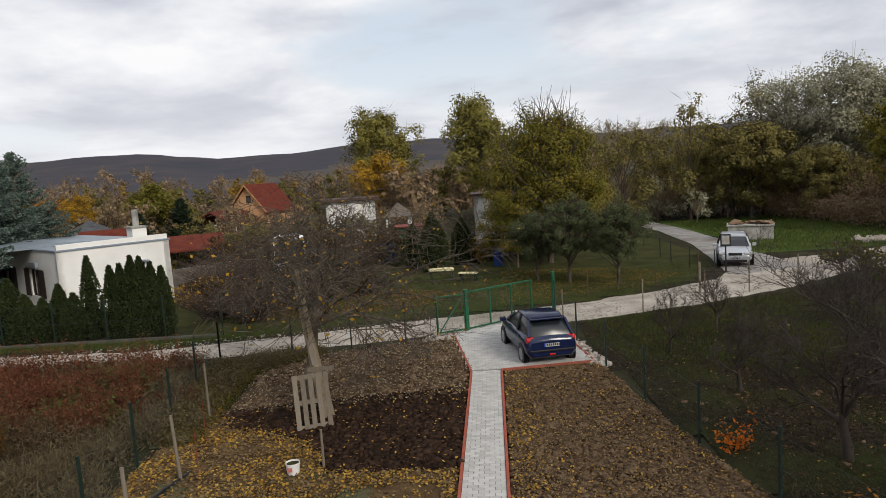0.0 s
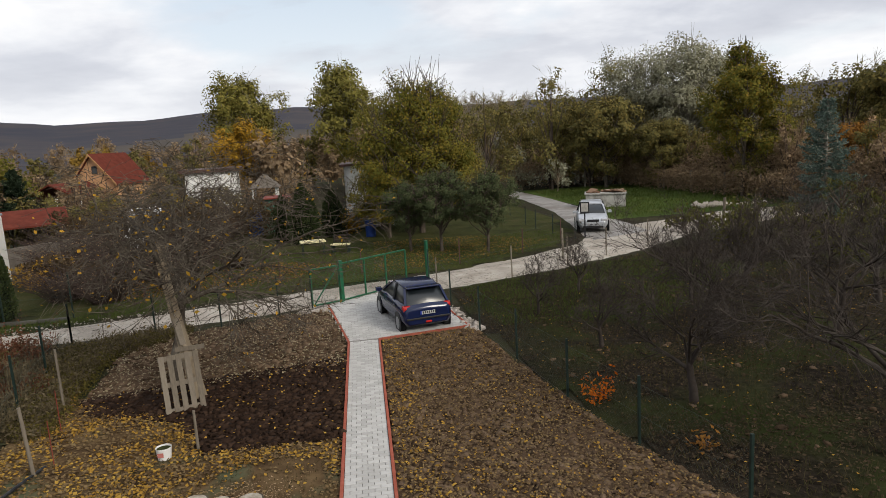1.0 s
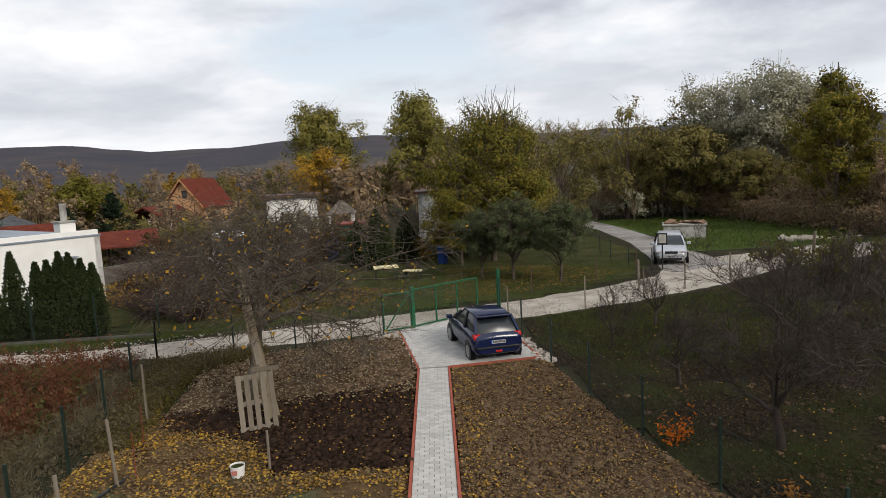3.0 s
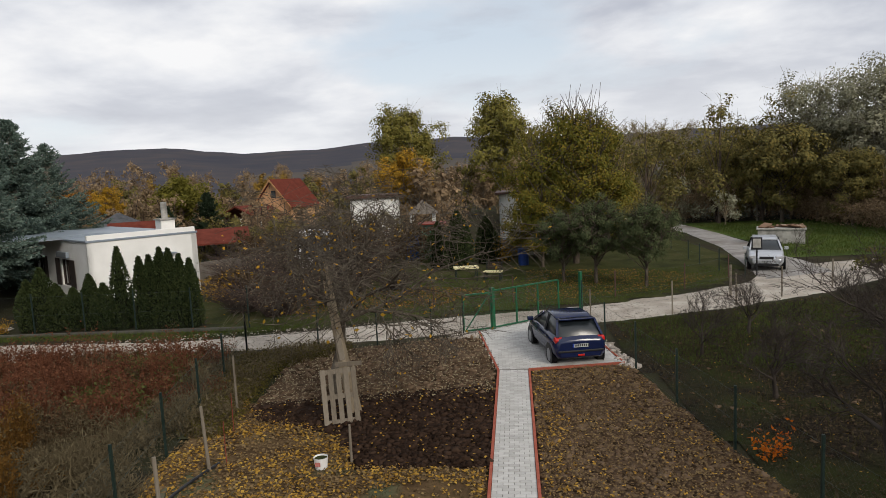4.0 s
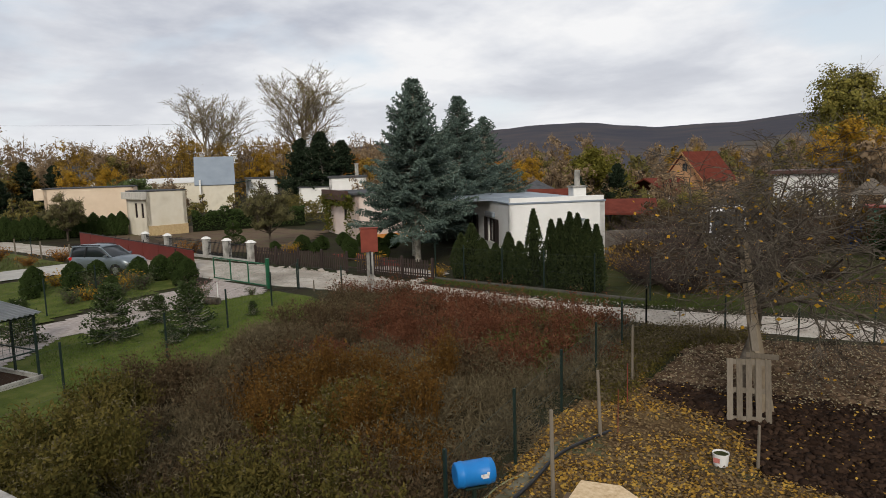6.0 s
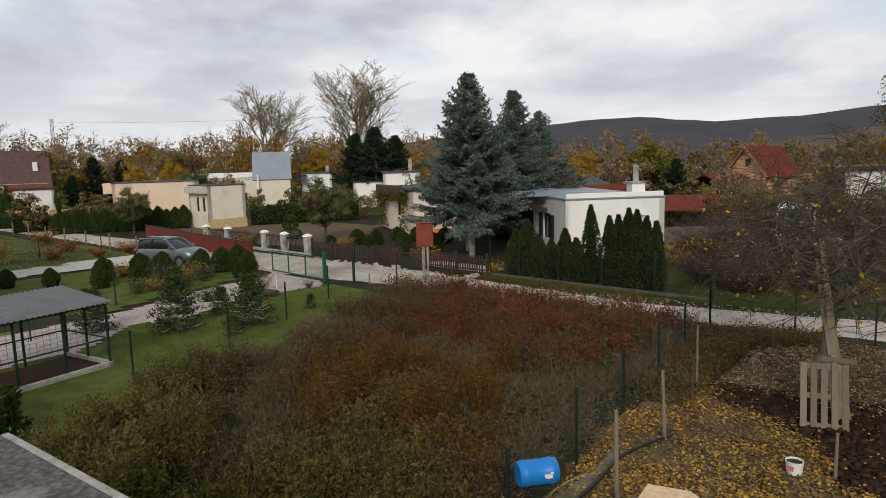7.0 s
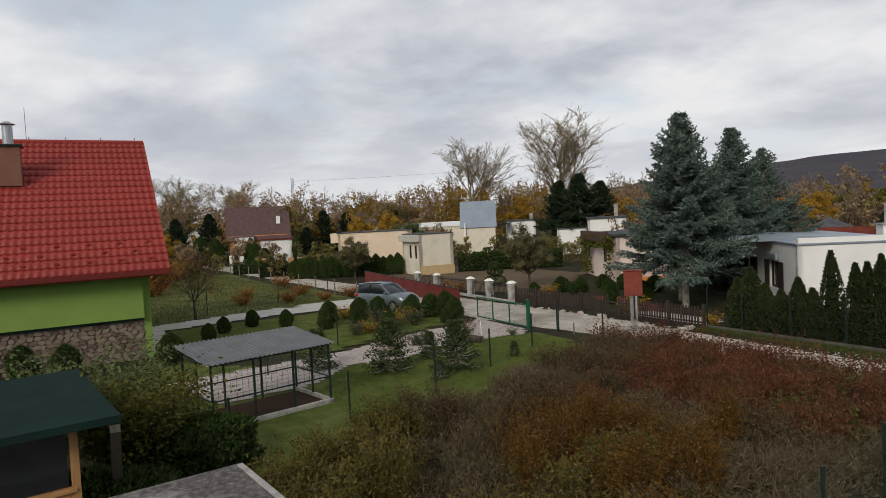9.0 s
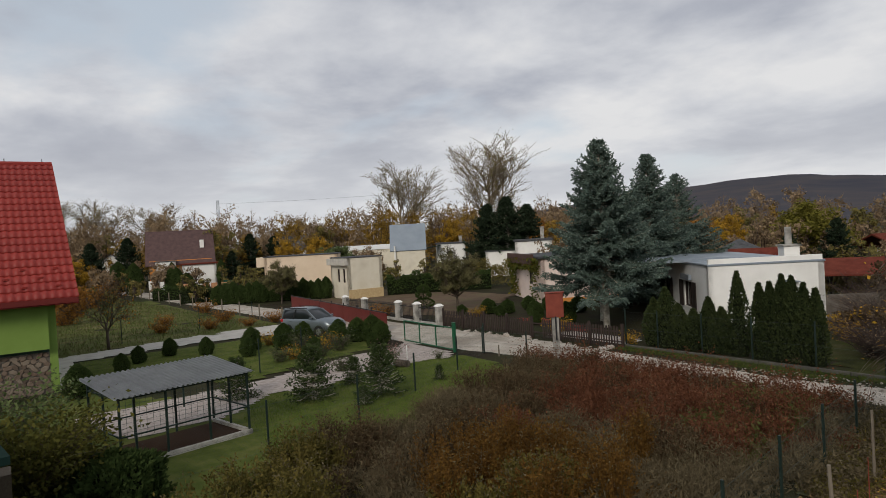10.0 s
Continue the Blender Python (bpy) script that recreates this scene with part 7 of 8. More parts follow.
def weed_kind(x, y, jit):
    """0 red, 1 orange, 2 straw, 3 olive, 4 dark: broad regions that blend into one another."""
    z = noise.noise((x * 0.3, y * 0.3, 4)) + jit
    if x > -8.3 + z * 1.8 and y > 8.5:
        return 2
    if y < 5.6 + z * 5:
        return 3
    if x < -12.6 - 0.4 * (y - 8) + z * 3:
        return 4 if z > -0.1 else 2
    if math.hypot((x + 9.6) * 0.8, y - 9.3) < 2.7 + z * 2.2:
        return 1
    if z > -0.12 and y > 8.5:
        return 0
    return 4 if z > -0.32 else 2


kind = np.array([weed_kind(x, y, rng.normal(0, 0.17)) for x, y in hub])


W_RED = leaf_mat("red_brown_weeds", [(0.032, 0.016, 0.0096), (0.092, 0.0384, 0.0216), (0.168, 0.068, 0.036), (0.24, 0.128, 0.072)], scale=1.7, single=0.3)
W_ORANGE = leaf_mat("orange_brown_weeds", [(0.0266, 0.0142, 0.0053), (0.0851, 0.0422, 0.0111), (0.148, 0.0777, 0.0185), (0.2072, 0.1221, 0.0296)], scale=1.7, single=0.3)
W_STRAW = leaf_mat("straw_grass", [(0.06, 0.047, 0.027), (0.12, 0.095, 0.055), (0.2, 0.165, 0.1)], scale=0.9, single=0.4)
W_GREEN = leaf_mat("olive_weeds", [(0.026, 0.026, 0.009), (0.07, 0.063, 0.017), (0.125, 0.1, 0.027), (0.18, 0.135, 0.042)], scale=1.7, single=0.3)


def bushes(name, seed, k, per, leaf, height, material, label, leaves=13, heads=0, slim=0.55, sway=0.1):
    """Bushy weeds: stems fanning from each hub, leaves towards their outer ends, pale heads on top."""
    rng = np.random.default_rng(seed)
    i = np.repeat(np.where(kind == k)[0], per)
    n = len(i)
    r, a = np.sqrt(rng.random(n)), rng.uniform(0, 6.283, n)
    out = np.stack([np.cos(a), np.sin(a), np.zeros(n)], 1)
    rad = hsize[i] * 1.35
    c = np.concatenate([hub[i], np.zeros((n, 1))], 1) + out * (r * rad * 0.35)[:, None]
    h = height * hlift[i] * (1 - 0.4 * r ** 2) * rng.uniform(0.8, 1.12, n)
    tip = c + out * (r * rad * 0.65)[:, None] + rng.normal(0, sway, (n, 3)) * np.array([[1, 1, 0.2]])
    tip[:, 2] = np.maximum(h, 0.06)
    d = tip - c
    ln = np.linalg.norm(d, axis=1)
    v1, f1 = blades(c, d, rand_dirs(rng, n, -0.2, 0.2), ln, np.full(n, 0.012))
    j = np.repeat(np.arange(n), leaves)
    m = len(j)
    u = 0.3 + 0.72 * rng.random(m) ** 0.7
    cc = c[j] + d[j] * u[:, None] + rng.normal(0, 0.03, (m, 3))
    cc[:, 2] = np.maximum(cc[:, 2], 0.03)
    nn = np.array([[0, 0, 0.7]]) + out[j] * (0.5 * r[j])[:, None] + rng.normal(0, 0.35, (m, 3))
    v2, f2 = blades(cc, out[j] * 0.3 + rng.normal(0, 0.5, (m, 3)) + np.array([[0, 0, 0.35]]), nn, rng.uniform(0.6, 1.4, m) * leaf, rng.uniform(0.5, 1.0, m) * leaf * slim)
    ob = stuff(name, np.concatenate([v1, v2]), np.concatenate([f1, f2 + len(v1)]), material, label, "weeds")
    if heads:
        j = np.repeat(np.where(rng.random(n) < 0.3)[0], heads)
        m = len(j)
        cc = tip[j] + rng.normal(0, 0.026, (m, 3)) + np.array([[0, 0, 0.02]])
        v, f = blades(cc, rand_dirs(rng, m, 0.0, 1), rand_dirs(rng, m), rng.uniform(0.03, 0.06, m), rng.uniform(0.02, 0.035, m))
        stuff("weed_heads", v, f, W_HEAD, "pale fluffy heads on the " + name.replace("_", " "), "weeds")
    return ob


W_HEAD = leaf_mat("pale_seed_fluff", [(0.07, 0.058, 0.03), (0.12, 0.1, 0.054), (0.19, 0.16, 0.09)], scale=1.5)
bushes("red_weeds", 502, 0, 46, 0.075, 0.8, W_RED, "dense red-brown dry weeds", 13, 0)
bushes("orange_weeds", 503, 1, 60, 0.07, 1.15, W_ORANGE, "bushy orange-brown weeds", 14, 3)
bushes("straw_clumps", 504, 2, 70, 0.15, 0.6, W_STRAW, "dry straw-coloured tall grass clumps", 6, 0, 0.16, 0.18)
bushes("olive_weeds", 505, 3, 56, 0.085, 1.0, W_GREEN, "olive-green leafy weeds", 13, 4)
bushes("dark_weeds", 506, 4, 50, 0.075, 0.85, W_DARK, "dark brown dry weeds", 12, 3)
low = scatter(rng, WEEDS, 5500)
lk = np.array([weed_kind(x, y, rng.normal(0, 0.17)) for x, y in low])
for k_, seed_, m_, nm, lb_ in ((0, 531, W_RED, "low_red_weeds", "low reddish weeds between the clumps"), (1, 532, W_ORANGE, "low_orange_weeds", "low orange-brown weeds between the clumps"),
                               (2, 533, W_STRAW, "straw_grass", "dry straw-coloured grass"), (3, 534, W_GREEN, "low_olive_weeds", "low olive weeds between the clumps"), (4, 535, W_DARK, "low_dark_weeds", "low brown weeds between the clumps")):
    plants(nm, seed_, low[lk == k_], 0.14, 0.36, 9, 0.07, m_, lb_, 0.45)
tops = scatter(rng, WEEDS, 700)
plants("seed_heads", 507, tops, 0.7, 1.2, 8, 0.05, W_STRAW, "pale dry seed heads over the weeds", 0.15, 0.009, spread=0.04)
plants("green_tufts", 537, scatter(rng, [(-8.3, 17.6), (-10.6, 17.8), (-10.2, 14), (-7.7, 13)], 900), 0.4, 0.7, 5, 0.1, leaf_mat("bright_grass_tufts", [(0.045, 0.052, 0.016), (0.085, 0.09, 0.028), (0.14, 0.13, 0.048)]), "bright yellow-green grass tufts among the weeds", 0.35, 0.016)
plants("fence_grass", 538, scatter(rng, [(-5.8, 12.6), (-6.6, 12.6), (-7.7, 19), (-4.6, 20.3), (-4.4, 19.2), (-6.1, 17.6)], 3800), 0.12, 0.4, 3, 0.07, W_STRAW, "dull straw and green grass along the fence", 0.45, 0.012)
plants("fence_grass", 539, scatter(rng, [(-5.6, 12.6), (-6.6, 12.6), (-7.7, 19), (-4.6, 20.3), (-4.3, 19.2), (-5.9, 17.6)], 2600), 0.1, 0.3, 3, 0.07, W_GREEN, "olive grass along the fence", 0.45, 0.012)
edge_xy = np.stack([np.linspace(-7.9, -19.8, 900), 19.0 - 0.08 * np.abs(np.linspace(-4, 8, 900)) + rng.normal(0, 0.35, 900) - 0.5], 1)
plants("roadside_weeds", 508, edge_xy, 0.5, 1.1, 12, 0.08, W_RED, "tall reddish weeds along the lane")


def tufts(name, seed, pts, n, ln, material, label, wd=0.012, cat="grass", lean=0.45):
    rng = np.random.default_rng(seed)
    xy = scatter(rng, pts, n)
    n = len(xy)
    d = np.stack([rng.normal(0, lean, n), rng.normal(0, lean, n), np.ones(n)], 1)
    v, f = blades(np.concatenate([xy, np.zeros((n, 1))], 1), d, rand_dirs(rng, n, -0.2, 0.2), rng.uniform(0.5, 1.3, n) * ln, np.full(n, wd))
    return stuff(name, v, f, material, label, cat)


G_LAWN = leaf_mat("lawn_blades", [(0.035, 0.054, 0.012), (0.068, 0.094, 0.021), (0.125, 0.135, 0.04)])
G_DRY = leaf_mat("dry_grass_blades", [(0.0315, 0.0294, 0.0126), (0.0595, 0.0525, 0.0224), (0.098, 0.0805, 0.042)])
NLAWN = [(-14.3, 5.5), (-14.9, 8.6), (-17.4, 13.5), (-17.9, 16.6), (-21.4, 16.8), (-23.2, 16.8), (-23.4, 13), (-22, 9.8), (-22.6, 8), (-20, 6.5), (-18, 6.4)]
G_BRIGHT = leaf_mat("bright_lawn_blades", [(0.06, 0.095, 0.015), (0.11, 0.16, 0.03), (0.19, 0.22, 0.06)])
tufts("lawn_grass", 521, NLAWN, 34000, 0.075, G_BRIGHT, "short green lawn grass")
ORCH = [(4.0, 19.5), (4.4, 14), (5.3, 9), (5.8, 6.5), (17, 6.5), (19, 27), (12, 25), (6.5, 22.6), (3.9, 21.8)]
tufts("orchard_grass", 522, ORCH, 26000, 0.13, G_DRY, "sparse dull grass under the orchard", 0.014)
tufts("orchard_grass", 523, [(4.2, 22), (4.6, 17), (9, 16), (16, 22), (12, 24.6)], 16000, 0.14, G_LAWN, "sparse green grass by the lane", 0.014)
tufts("verge_grass", 524, [(-9, 22.5), (-2, 24), (5, 25.7), (11, 29.6), (12, 34), (-6, 34)], 26000, 0.1, G_LAWN, "garden grass across the lane", 0.016)
tufts("meadow_grass", 528, [(15, 36.4), (30, 36.8), (30, 58), (18, 58), (17.4, 43)], 16000, 0.22, G_LAWN, "uneven meadow grass", 0.03)
tufts("lane_grass", 525, [(-19, 21.9), (-11, 21.5), (-6, 22.7), (-6.2, 23.3), (-11, 22.6), (-19, 22.8)], 6000, 0.12, G_LAWN, "grass strip along the hedge kerb", 0.014)
tufts("bed_edge_grass", 526, [(-5.0, 7), (-0.15, 7), (-0.1, 11), (-2.4, 11.2), (-3, 11.8), (-5.2, 9.5)], 3500, 0.07, G_DRY, "thin grass in the trodden ground", 0.01)
tufts("front_lawn_grass", 527, [(-29.6, 3.4), (-25.6, 8.6), (-27.6, 14), (-33, 16), (-36.4, 13), (-36.4, 4)], 16000, 0.07, G_BRIGHT, "short green grass beside the drive", 0.014)

MEAD = [(-41, 9), (-39, 3.5), (-36, 1), (-60, -6), (-86, 4), (-86, 12.5), (-55, 14.6), (-42, 15.4)]
tufts("rough_meadow_grass", 529, MEAD, 15000, 0.2, G_LAWN, "uneven green meadow grass", 0.03)
tufts("rough_meadow_grass", 530, MEAD, 9000, 0.24, W_STRAW, "dry straw-coloured meadow grass", 0.025)


TRODDEN = [(-2.7, 9.1), (-2.0, 10.2), (-1.0, 10.5), (-0.25, 10.3), (-0.3, 7.4), (-2.7, 7.4)]


def litter(name, seed, pts, n, leaf, material, label, z=0.02, bias=None):
    rng = np.random.default_rng(seed)
    xy = scatter(rng, pts, n)
    if bias:
        keep = np.array([noise.noise((a * bias, b * bias, seed)) + rng.uniform(-0.35, 0.5) > 0 for a, b in xy])
        xy = xy[keep]
    xy = xy[~in_poly(xy, TRODDEN) | (rng.random(len(xy)) < 0.12)]
    n = len(xy)
    c = np.concatenate([xy, z + rng.uniform(0, 0.03, (n, 1))], 1)
    d = rand_dirs(rng, n, -0.15, 0.35)
    v, f = blades(c, d, rand_dirs(rng, n, 0.6, 1), rng.uniform(0.6, 1.3, n) * leaf, rng.uniform(0.5, 0.9, n) * leaf)
    return stuff(name, v, f, material, label, "fallen leaves")


F_YEL = leaf_mat("fallen_yellow_leaves", [(0.17, 0.09, 0.024), (0.33, 0.19, 0.035), (0.46, 0.31, 0.07)], 0.1)
F_BRN = leaf_mat("fallen_brown_leaves", [(0.07, 0.045, 0.025), (0.15, 0.1, 0.05), (0.25, 0.18, 0.085)], 0.1)
F_MIX = leaf_mat("fallen_mixed_leaves", [(0.08, 0.05, 0.022), (0.17, 0.105, 0.03), (0.32, 0.2, 0.05)], 0.1)
F_PALE = leaf_mat("fallen_pale_leaves", [(0.2, 0.165, 0.1), (0.32, 0.27, 0.18)], 0.1)
litter("fallen_leaves", 541, LITTER, 14000, 0.075, F_YEL, "yellow leaves fallen on trodden ground", bias=0.7)
litter("fallen_leaves", 542, LITTER, 13000, 0.07, F_BRN, "brown leaves fallen on trodden ground")
litter("fallen_leaves", 543, BED_R, 2200, 0.06, F_YEL, "yellow leaves on the soil bed", 0.07, bias=0.6)
litter("fallen_leaves", 549, [(0.84, 7), (1.16, 16.6), (1.75, 16.6), (1.5, 7)], 480, 0.075, F_YEL, "yellow leaves gathered beside the path", 0.05)
litter("fallen_leaves", 544, BED_R, 15000, 0.05, F_BRN, "brown leaves on the soil bed", 0.07)
litter("fallen_leaves", 545, BED_L, 3800, 0.055, F_PALE, "pale leaves on the soil bed", 0.07)
litter("fallen_leaves", 546, BED_D, 260, 0.065, F_YEL, "scattered yellow leaves on dark soil", 0.09)
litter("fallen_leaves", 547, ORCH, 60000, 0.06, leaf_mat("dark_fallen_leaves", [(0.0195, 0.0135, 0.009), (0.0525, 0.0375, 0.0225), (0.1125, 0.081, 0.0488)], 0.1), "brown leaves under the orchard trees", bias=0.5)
litter("fallen_leaves", 551, ORCH, 2500, 0.055, F_YEL, "few yellow leaves under the orchard trees", bias=0.4)
litter("fallen_leaves", 548, [(1.5, 26), (8, 28), (10.6, 31), (8, 34), (2, 35)], 5200, 0.075, F_MIX, "golden leaves under the small trees")
litter("fallen_leaves", 550, [(-9, 25), (-2, 26), (0, 29), (-3, 31), (-10, 30)], 4500, 0.09, leaf_mat("fallen_orange_leaves", [(0.1, 0.045, 0.015), (0.2, 0.1, 0.03), (0.3, 0.17, 0.05)], 0.1), "orange leaves on the garden grass")


# ---- small things ----
SAW = leaf_mat("sawdust", [(0.2, 0.13, 0.07), (0.32, 0.22, 0.13), (0.42, 0.31, 0.2)], 0.05)
rng = np.random.default_rng(560)
a_, r_ = rng.uniform(0, 6.283, 2600), np.abs(rng.normal(0, 0.42, 2600))
c_ = np.stack([-1.55 + r_ * np.cos(a_) * 1.3, 9.1 + r_ * np.sin(a_), np.full(2600, 0.03)], 1)
v_, f_ = blades(c_, rand_dirs(rng, 2600, -0.1, 0.2), rand_dirs(rng, 2600, 0.7, 1), rng.uniform(0.015, 0.045, 2600), rng.uniform(0.01, 0.025, 2600))
stuff("sawdust", v_, f_, SAW, "pale sawdust strewn round the chopping logs", "sawdust")
CUT = mat("sawn_log_face", [(0.2, 0.165, 0.12), (0.33, 0.29, 0.23), (0.44, 0.4, 0.34)], 9, 0.9, 0.3, 60)
for px, py, r, h in ((-2.1, 8.8, 0.2, 0.36), (-1.74, 8.76, 0.155, 0.33), (-1.3, 8.6, 0.2, 0.38)):
    lg = thing("chopping_log", px, py, 0, px * 90, "upright cut log with a pale sawn top", "log", "chopping logs")
    bm = cyl(r * 1.05, h, (0, 0, -0.01), 22, r)
    for v in bm.verts:
        q = 1 + 0.07 * math.sin(3 * math.atan2(v.co.y, v.co.x) + px * 5)
        v.co.x *= q
        v.co.y *= q
    part("log_bark", bm, LICHEN, lg)
    part("sawn_face", cyl(r * 0.9, 0.008, (0, 0, h - 0.006), 22), CUT, lg, "pale sawn end grain")
def plank(parent, a, b, w, t, name="board", material=None, up=(0, -1, 0)):
    a, b = Vector(a), Vector(b)
    zc = (b - a).normalized()
    xc = zc.cross(Vector(up)).normalized()
    yc = zc.cross(xc)
    m = Matrix((xc, yc, zc)).transposed().to_4x4()
    m.translation = a
    return part(name, box(w, t, (b - a).length, (0, 0, 0), 0.004, None, m), material or WOOD_GREY, parent)


pa = thing("wooden_pallet", -3.17, 13.2, 0, 22, "weathered wooden pallet leaning against the boards", "pallet")
for k in range(5):
    plank(pa, (-0.34 + 0.17 * k, 0, 0.0), (-0.34 + 0.17 * k, 0.3, 1.2), 0.108, 0.022, "slat")
for f in (0.06, 0.5, 0.94):
    plank(pa, (-0.4, 0.05 + 0.3 * f, 1.2 * f), (0.4, 0.05 + 0.3 * f, 1.2 * f), 0.1, 0.08, "crossbar", up=(0, -1, 0.25))
WOOD_TAN = mat("weathered_tan_wood", [(0.13, 0.1, 0.07), (0.21, 0.17, 0.12), (0.3, 0.25, 0.18)], 5, 0.85, 0.3, 50, stretch=(1, 1, 0.15))
lb = thing("leaning_boards", -3.05, 13.8, 0, 22, "long grey boards propped against the tree trunk", "boards")
for k, (dx, ln) in enumerate(((-0.15, 2.2), (-0.03, 2.5), (0.09, 2.3), (0.2, 1.9))):
    plank(lb, (dx * 0.7 + 0.02, 0, 0), (dx * 0.4 - 0.25, 1.2, ln * 1.35), 0.085, 0.026, material=WOOD_TAN)
plank(lb, (-0.3, 0.38, 1.12), (0.3, 0.34, 1.1), 0.1, 0.03, "crosspiece")
plank(lb, (-0.12, 0.4, 1.2), (-0.18, 0.62, 1.75), 0.13, 0.028)
bk = thing("white_bucket", -3.1, 11.1, 0, 0, "white plastic bucket filled with greenery", "bucket")
bm = cyl(0.11, 0.23, (0, 0, 0), 24, 0.135)
bmesh.ops.delete(bm, geom=[f for f in bm.faces if f.normal.z > 0.9], context="FACES")
bmesh.ops.solidify(bm, geom=bm.faces, thickness=0.006)
part("pail", bm, mat("white_plastic", [(0.62, 0.61, 0.59), (0.74, 0.73, 0.71)], 3, 0.45, 0.05), bk)
part("label_patch", box(0.1, 0.004, 0.08, (-0.03, -0.13, 0.09)), mat("faded_red_print", [(0.4, 0.12, 0.1), (0.5, 0.2, 0.17)], 6, 0.6, 0), bk)
part("contents", cyl(0.125, 0.02, (0, 0, 0.18), 20), mat("dark_compost", [(0.02, 0.025, 0.01), (0.05, 0.055, 0.02)], 12, 0.95, 0.8, 40), bk)


def stake(x, y, h, label, r=0.028, tilt=(0, 0), material=None, group="wooden stakes"):
    t = thing("stake", x, y, 0, 0, label, "stake", group)
    part("shaft", cyl(r, h, (0, 0, -0.02), 8, r * 0.85, None, pose(0, 0, 0, tilt[0], tilt[1])), material or WOOD_GREY, t)
    return t


stake(-2.57, 11.3, 0.78, "short weathered stake in the dug soil")
stake(-4.78, 8.47, 1.45, "tall grey wooden stake beside the concrete strip", 0.035, (0, -1))
stake(-5.22, 11.02, 1.3, "grey wooden stake among fallen leaves", 0.035, (1, -2))
stake(-5.91, 14.13, 1.4, "grey wooden stake by the dug bed", 0.03)
stake(-5.0, 11.3, 0.9, "thin rusty rod in the leaves", 0.009, material=RUST)
stake(-5.5, 12.9, 0.9, "thin rusty rod in the leaves", 0.009, material=RUST)
stake(-21.6, 17.9, 0.5, "short post stub beside the lane", 0.03)
stake(-14.7, 18.9, 0.45, "short post stub beside the lane", 0.03)
stake(9.6, 26.0, 1.3, "grey wooden post in the lane verge", 0.05)
stake(19.6, 30.0, 1.6, "weathered leaning post by the lane", 0.08, (0, 4))
stake(21.0, 29.3, 1.5, "weathered post by the lane", 0.07)
stake(-23.3, 14.4, 0.8, "white stick beside the log", 0.02, material=RENDER_WHITE)
strip = thing("concrete_strip", 0, 0, 0, 0, "mossy concrete edging strip beside the fence", "edging")
part("slab", slab_poly([(-5.4, 6.2), (-5.1, 6.2), (-5.35, 9.3), (-5.7, 10.4), (-5.75, 10.2), (-5.6, 9.4)], 0.0, 0.045), mat("mossy_concrete", [(0.07, 0.068, 0.04), (0.13, 0.12, 0.085), (0.18, 0.17, 0.13)], 2, 0.9, 0.4, 40), strip)


def pipe(name, pts, r, material, label, cat):
    cu = bpy.data.curves.new(name, "CURVE")
    cu.dimensions, cu.bevel_depth, cu.bevel_resolution = "3D", r, 3
    s = cu.splines.new("NURBS")
    s.points.add(len(pts) - 1)
    for q, p in zip(s.points, pts):
        q.co = (*p, 1)
    s.use_endpoint_u, s.order_u = True, 3
    cu.materials.append(material)
    tmp = new(name, cu)
    me = bpy.data.meshes.new_from_object(tmp.evaluated_get(bpy.context.evaluated_depsgraph_get()))
    bpy.data.objects.remove(tmp)
    return tagged(new(name, me), label, cat)


pipe("black_pipe", [(-5.15, 11.3, 0.04), (-5.35, 10.6, 0.05), (-5.4, 9.6, 0.12), (-5.25, 8.8, 0.1), (-5.2, 7.6, 0.06), (-5.3, 6.4, 0.04)], 0.03, mat("black_polythene", [(0.012, 0.012, 0.013), (0.03, 0.03, 0.032)], 8, 0.45, 0.05), "black plastic water pipe lying along the edging", "pipe")
pipe("garden_hose", [(-5.5, 9.6, 0.02), (-5.55, 9.0, 0.03), (-5.7, 8.4, 0.03), (-5.6, 7.6, 0.03), (-5.8, 6.8, 0.03)], 0.014, mat("pale_hose", [(0.2, 0.2, 0.1), (0.3, 0.3, 0.16)], 8, 0.5, 0.05), "pale garden hose lying on the edging", "hose")

BLUE_PL = mat("blue_plastic", [(0.008, 0.14, 0.42), (0.015, 0.2, 0.55)], 2, 0.4, 0.03)
ba = thing("blue_barrel", -5.06, 6.85, 0, 55, "blue plastic barrel lying on a short steel stand", "barrel")
prof = [(-0.27, 0.14), (-0.255, 0.165), (-0.2, 0.17), (-0.19, 0.178), (-0.16, 0.178), (-0.15, 0.17), (0.15, 0.17), (0.16, 0.178), (0.19, 0.178), (0.2, 0.17), (0.255, 0.165), (0.27, 0.14)]
bm = bmesh.new()
rings = []
for u, r in prof:
    rings.append([bm.verts.new((u, r * math.cos(a), 1.02 + r * math.sin(a))) for a in np.linspace(0, 2 * math.pi, 25)[:-1]])
for a, b in zip(rings, rings[1:]):
    for i in range(24):
        bm.faces.new((a[i], a[(i + 1) % 24], b[(i + 1) % 24], b[i]))
bm.faces.new(rings[0])
bm.faces.new(rings[-1])
bmesh.ops.recalc_face_normals(bm, faces=bm.faces)
for f in bm.faces:
    f.smooth = len(f.verts) == 4
part("drum", bm, BLUE_PL, ba)
bm = bmesh.new()
for k, (u, z, w, h) in enumerate(((0.11, 0.0, 0.09, 0.06), (0.07, 0.02, 0.05, 0.04), (0.145, 0.03, 0.04, 0.05))):
    box(w, 0.004, h, (u, -0.172, 1.0 + z), 0, bm)
part("torn_label", bm, RENDER_WHITE, ba, "torn white paper label")
part("stand", cyl(0.03, 0.86, (0, 0, 0), 10), DARK_STEEL, ba)
part("cradle", box(0.3, 0.2, 0.03, (0, 0, 0.83), 0.005), DARK_STEEL, ba)

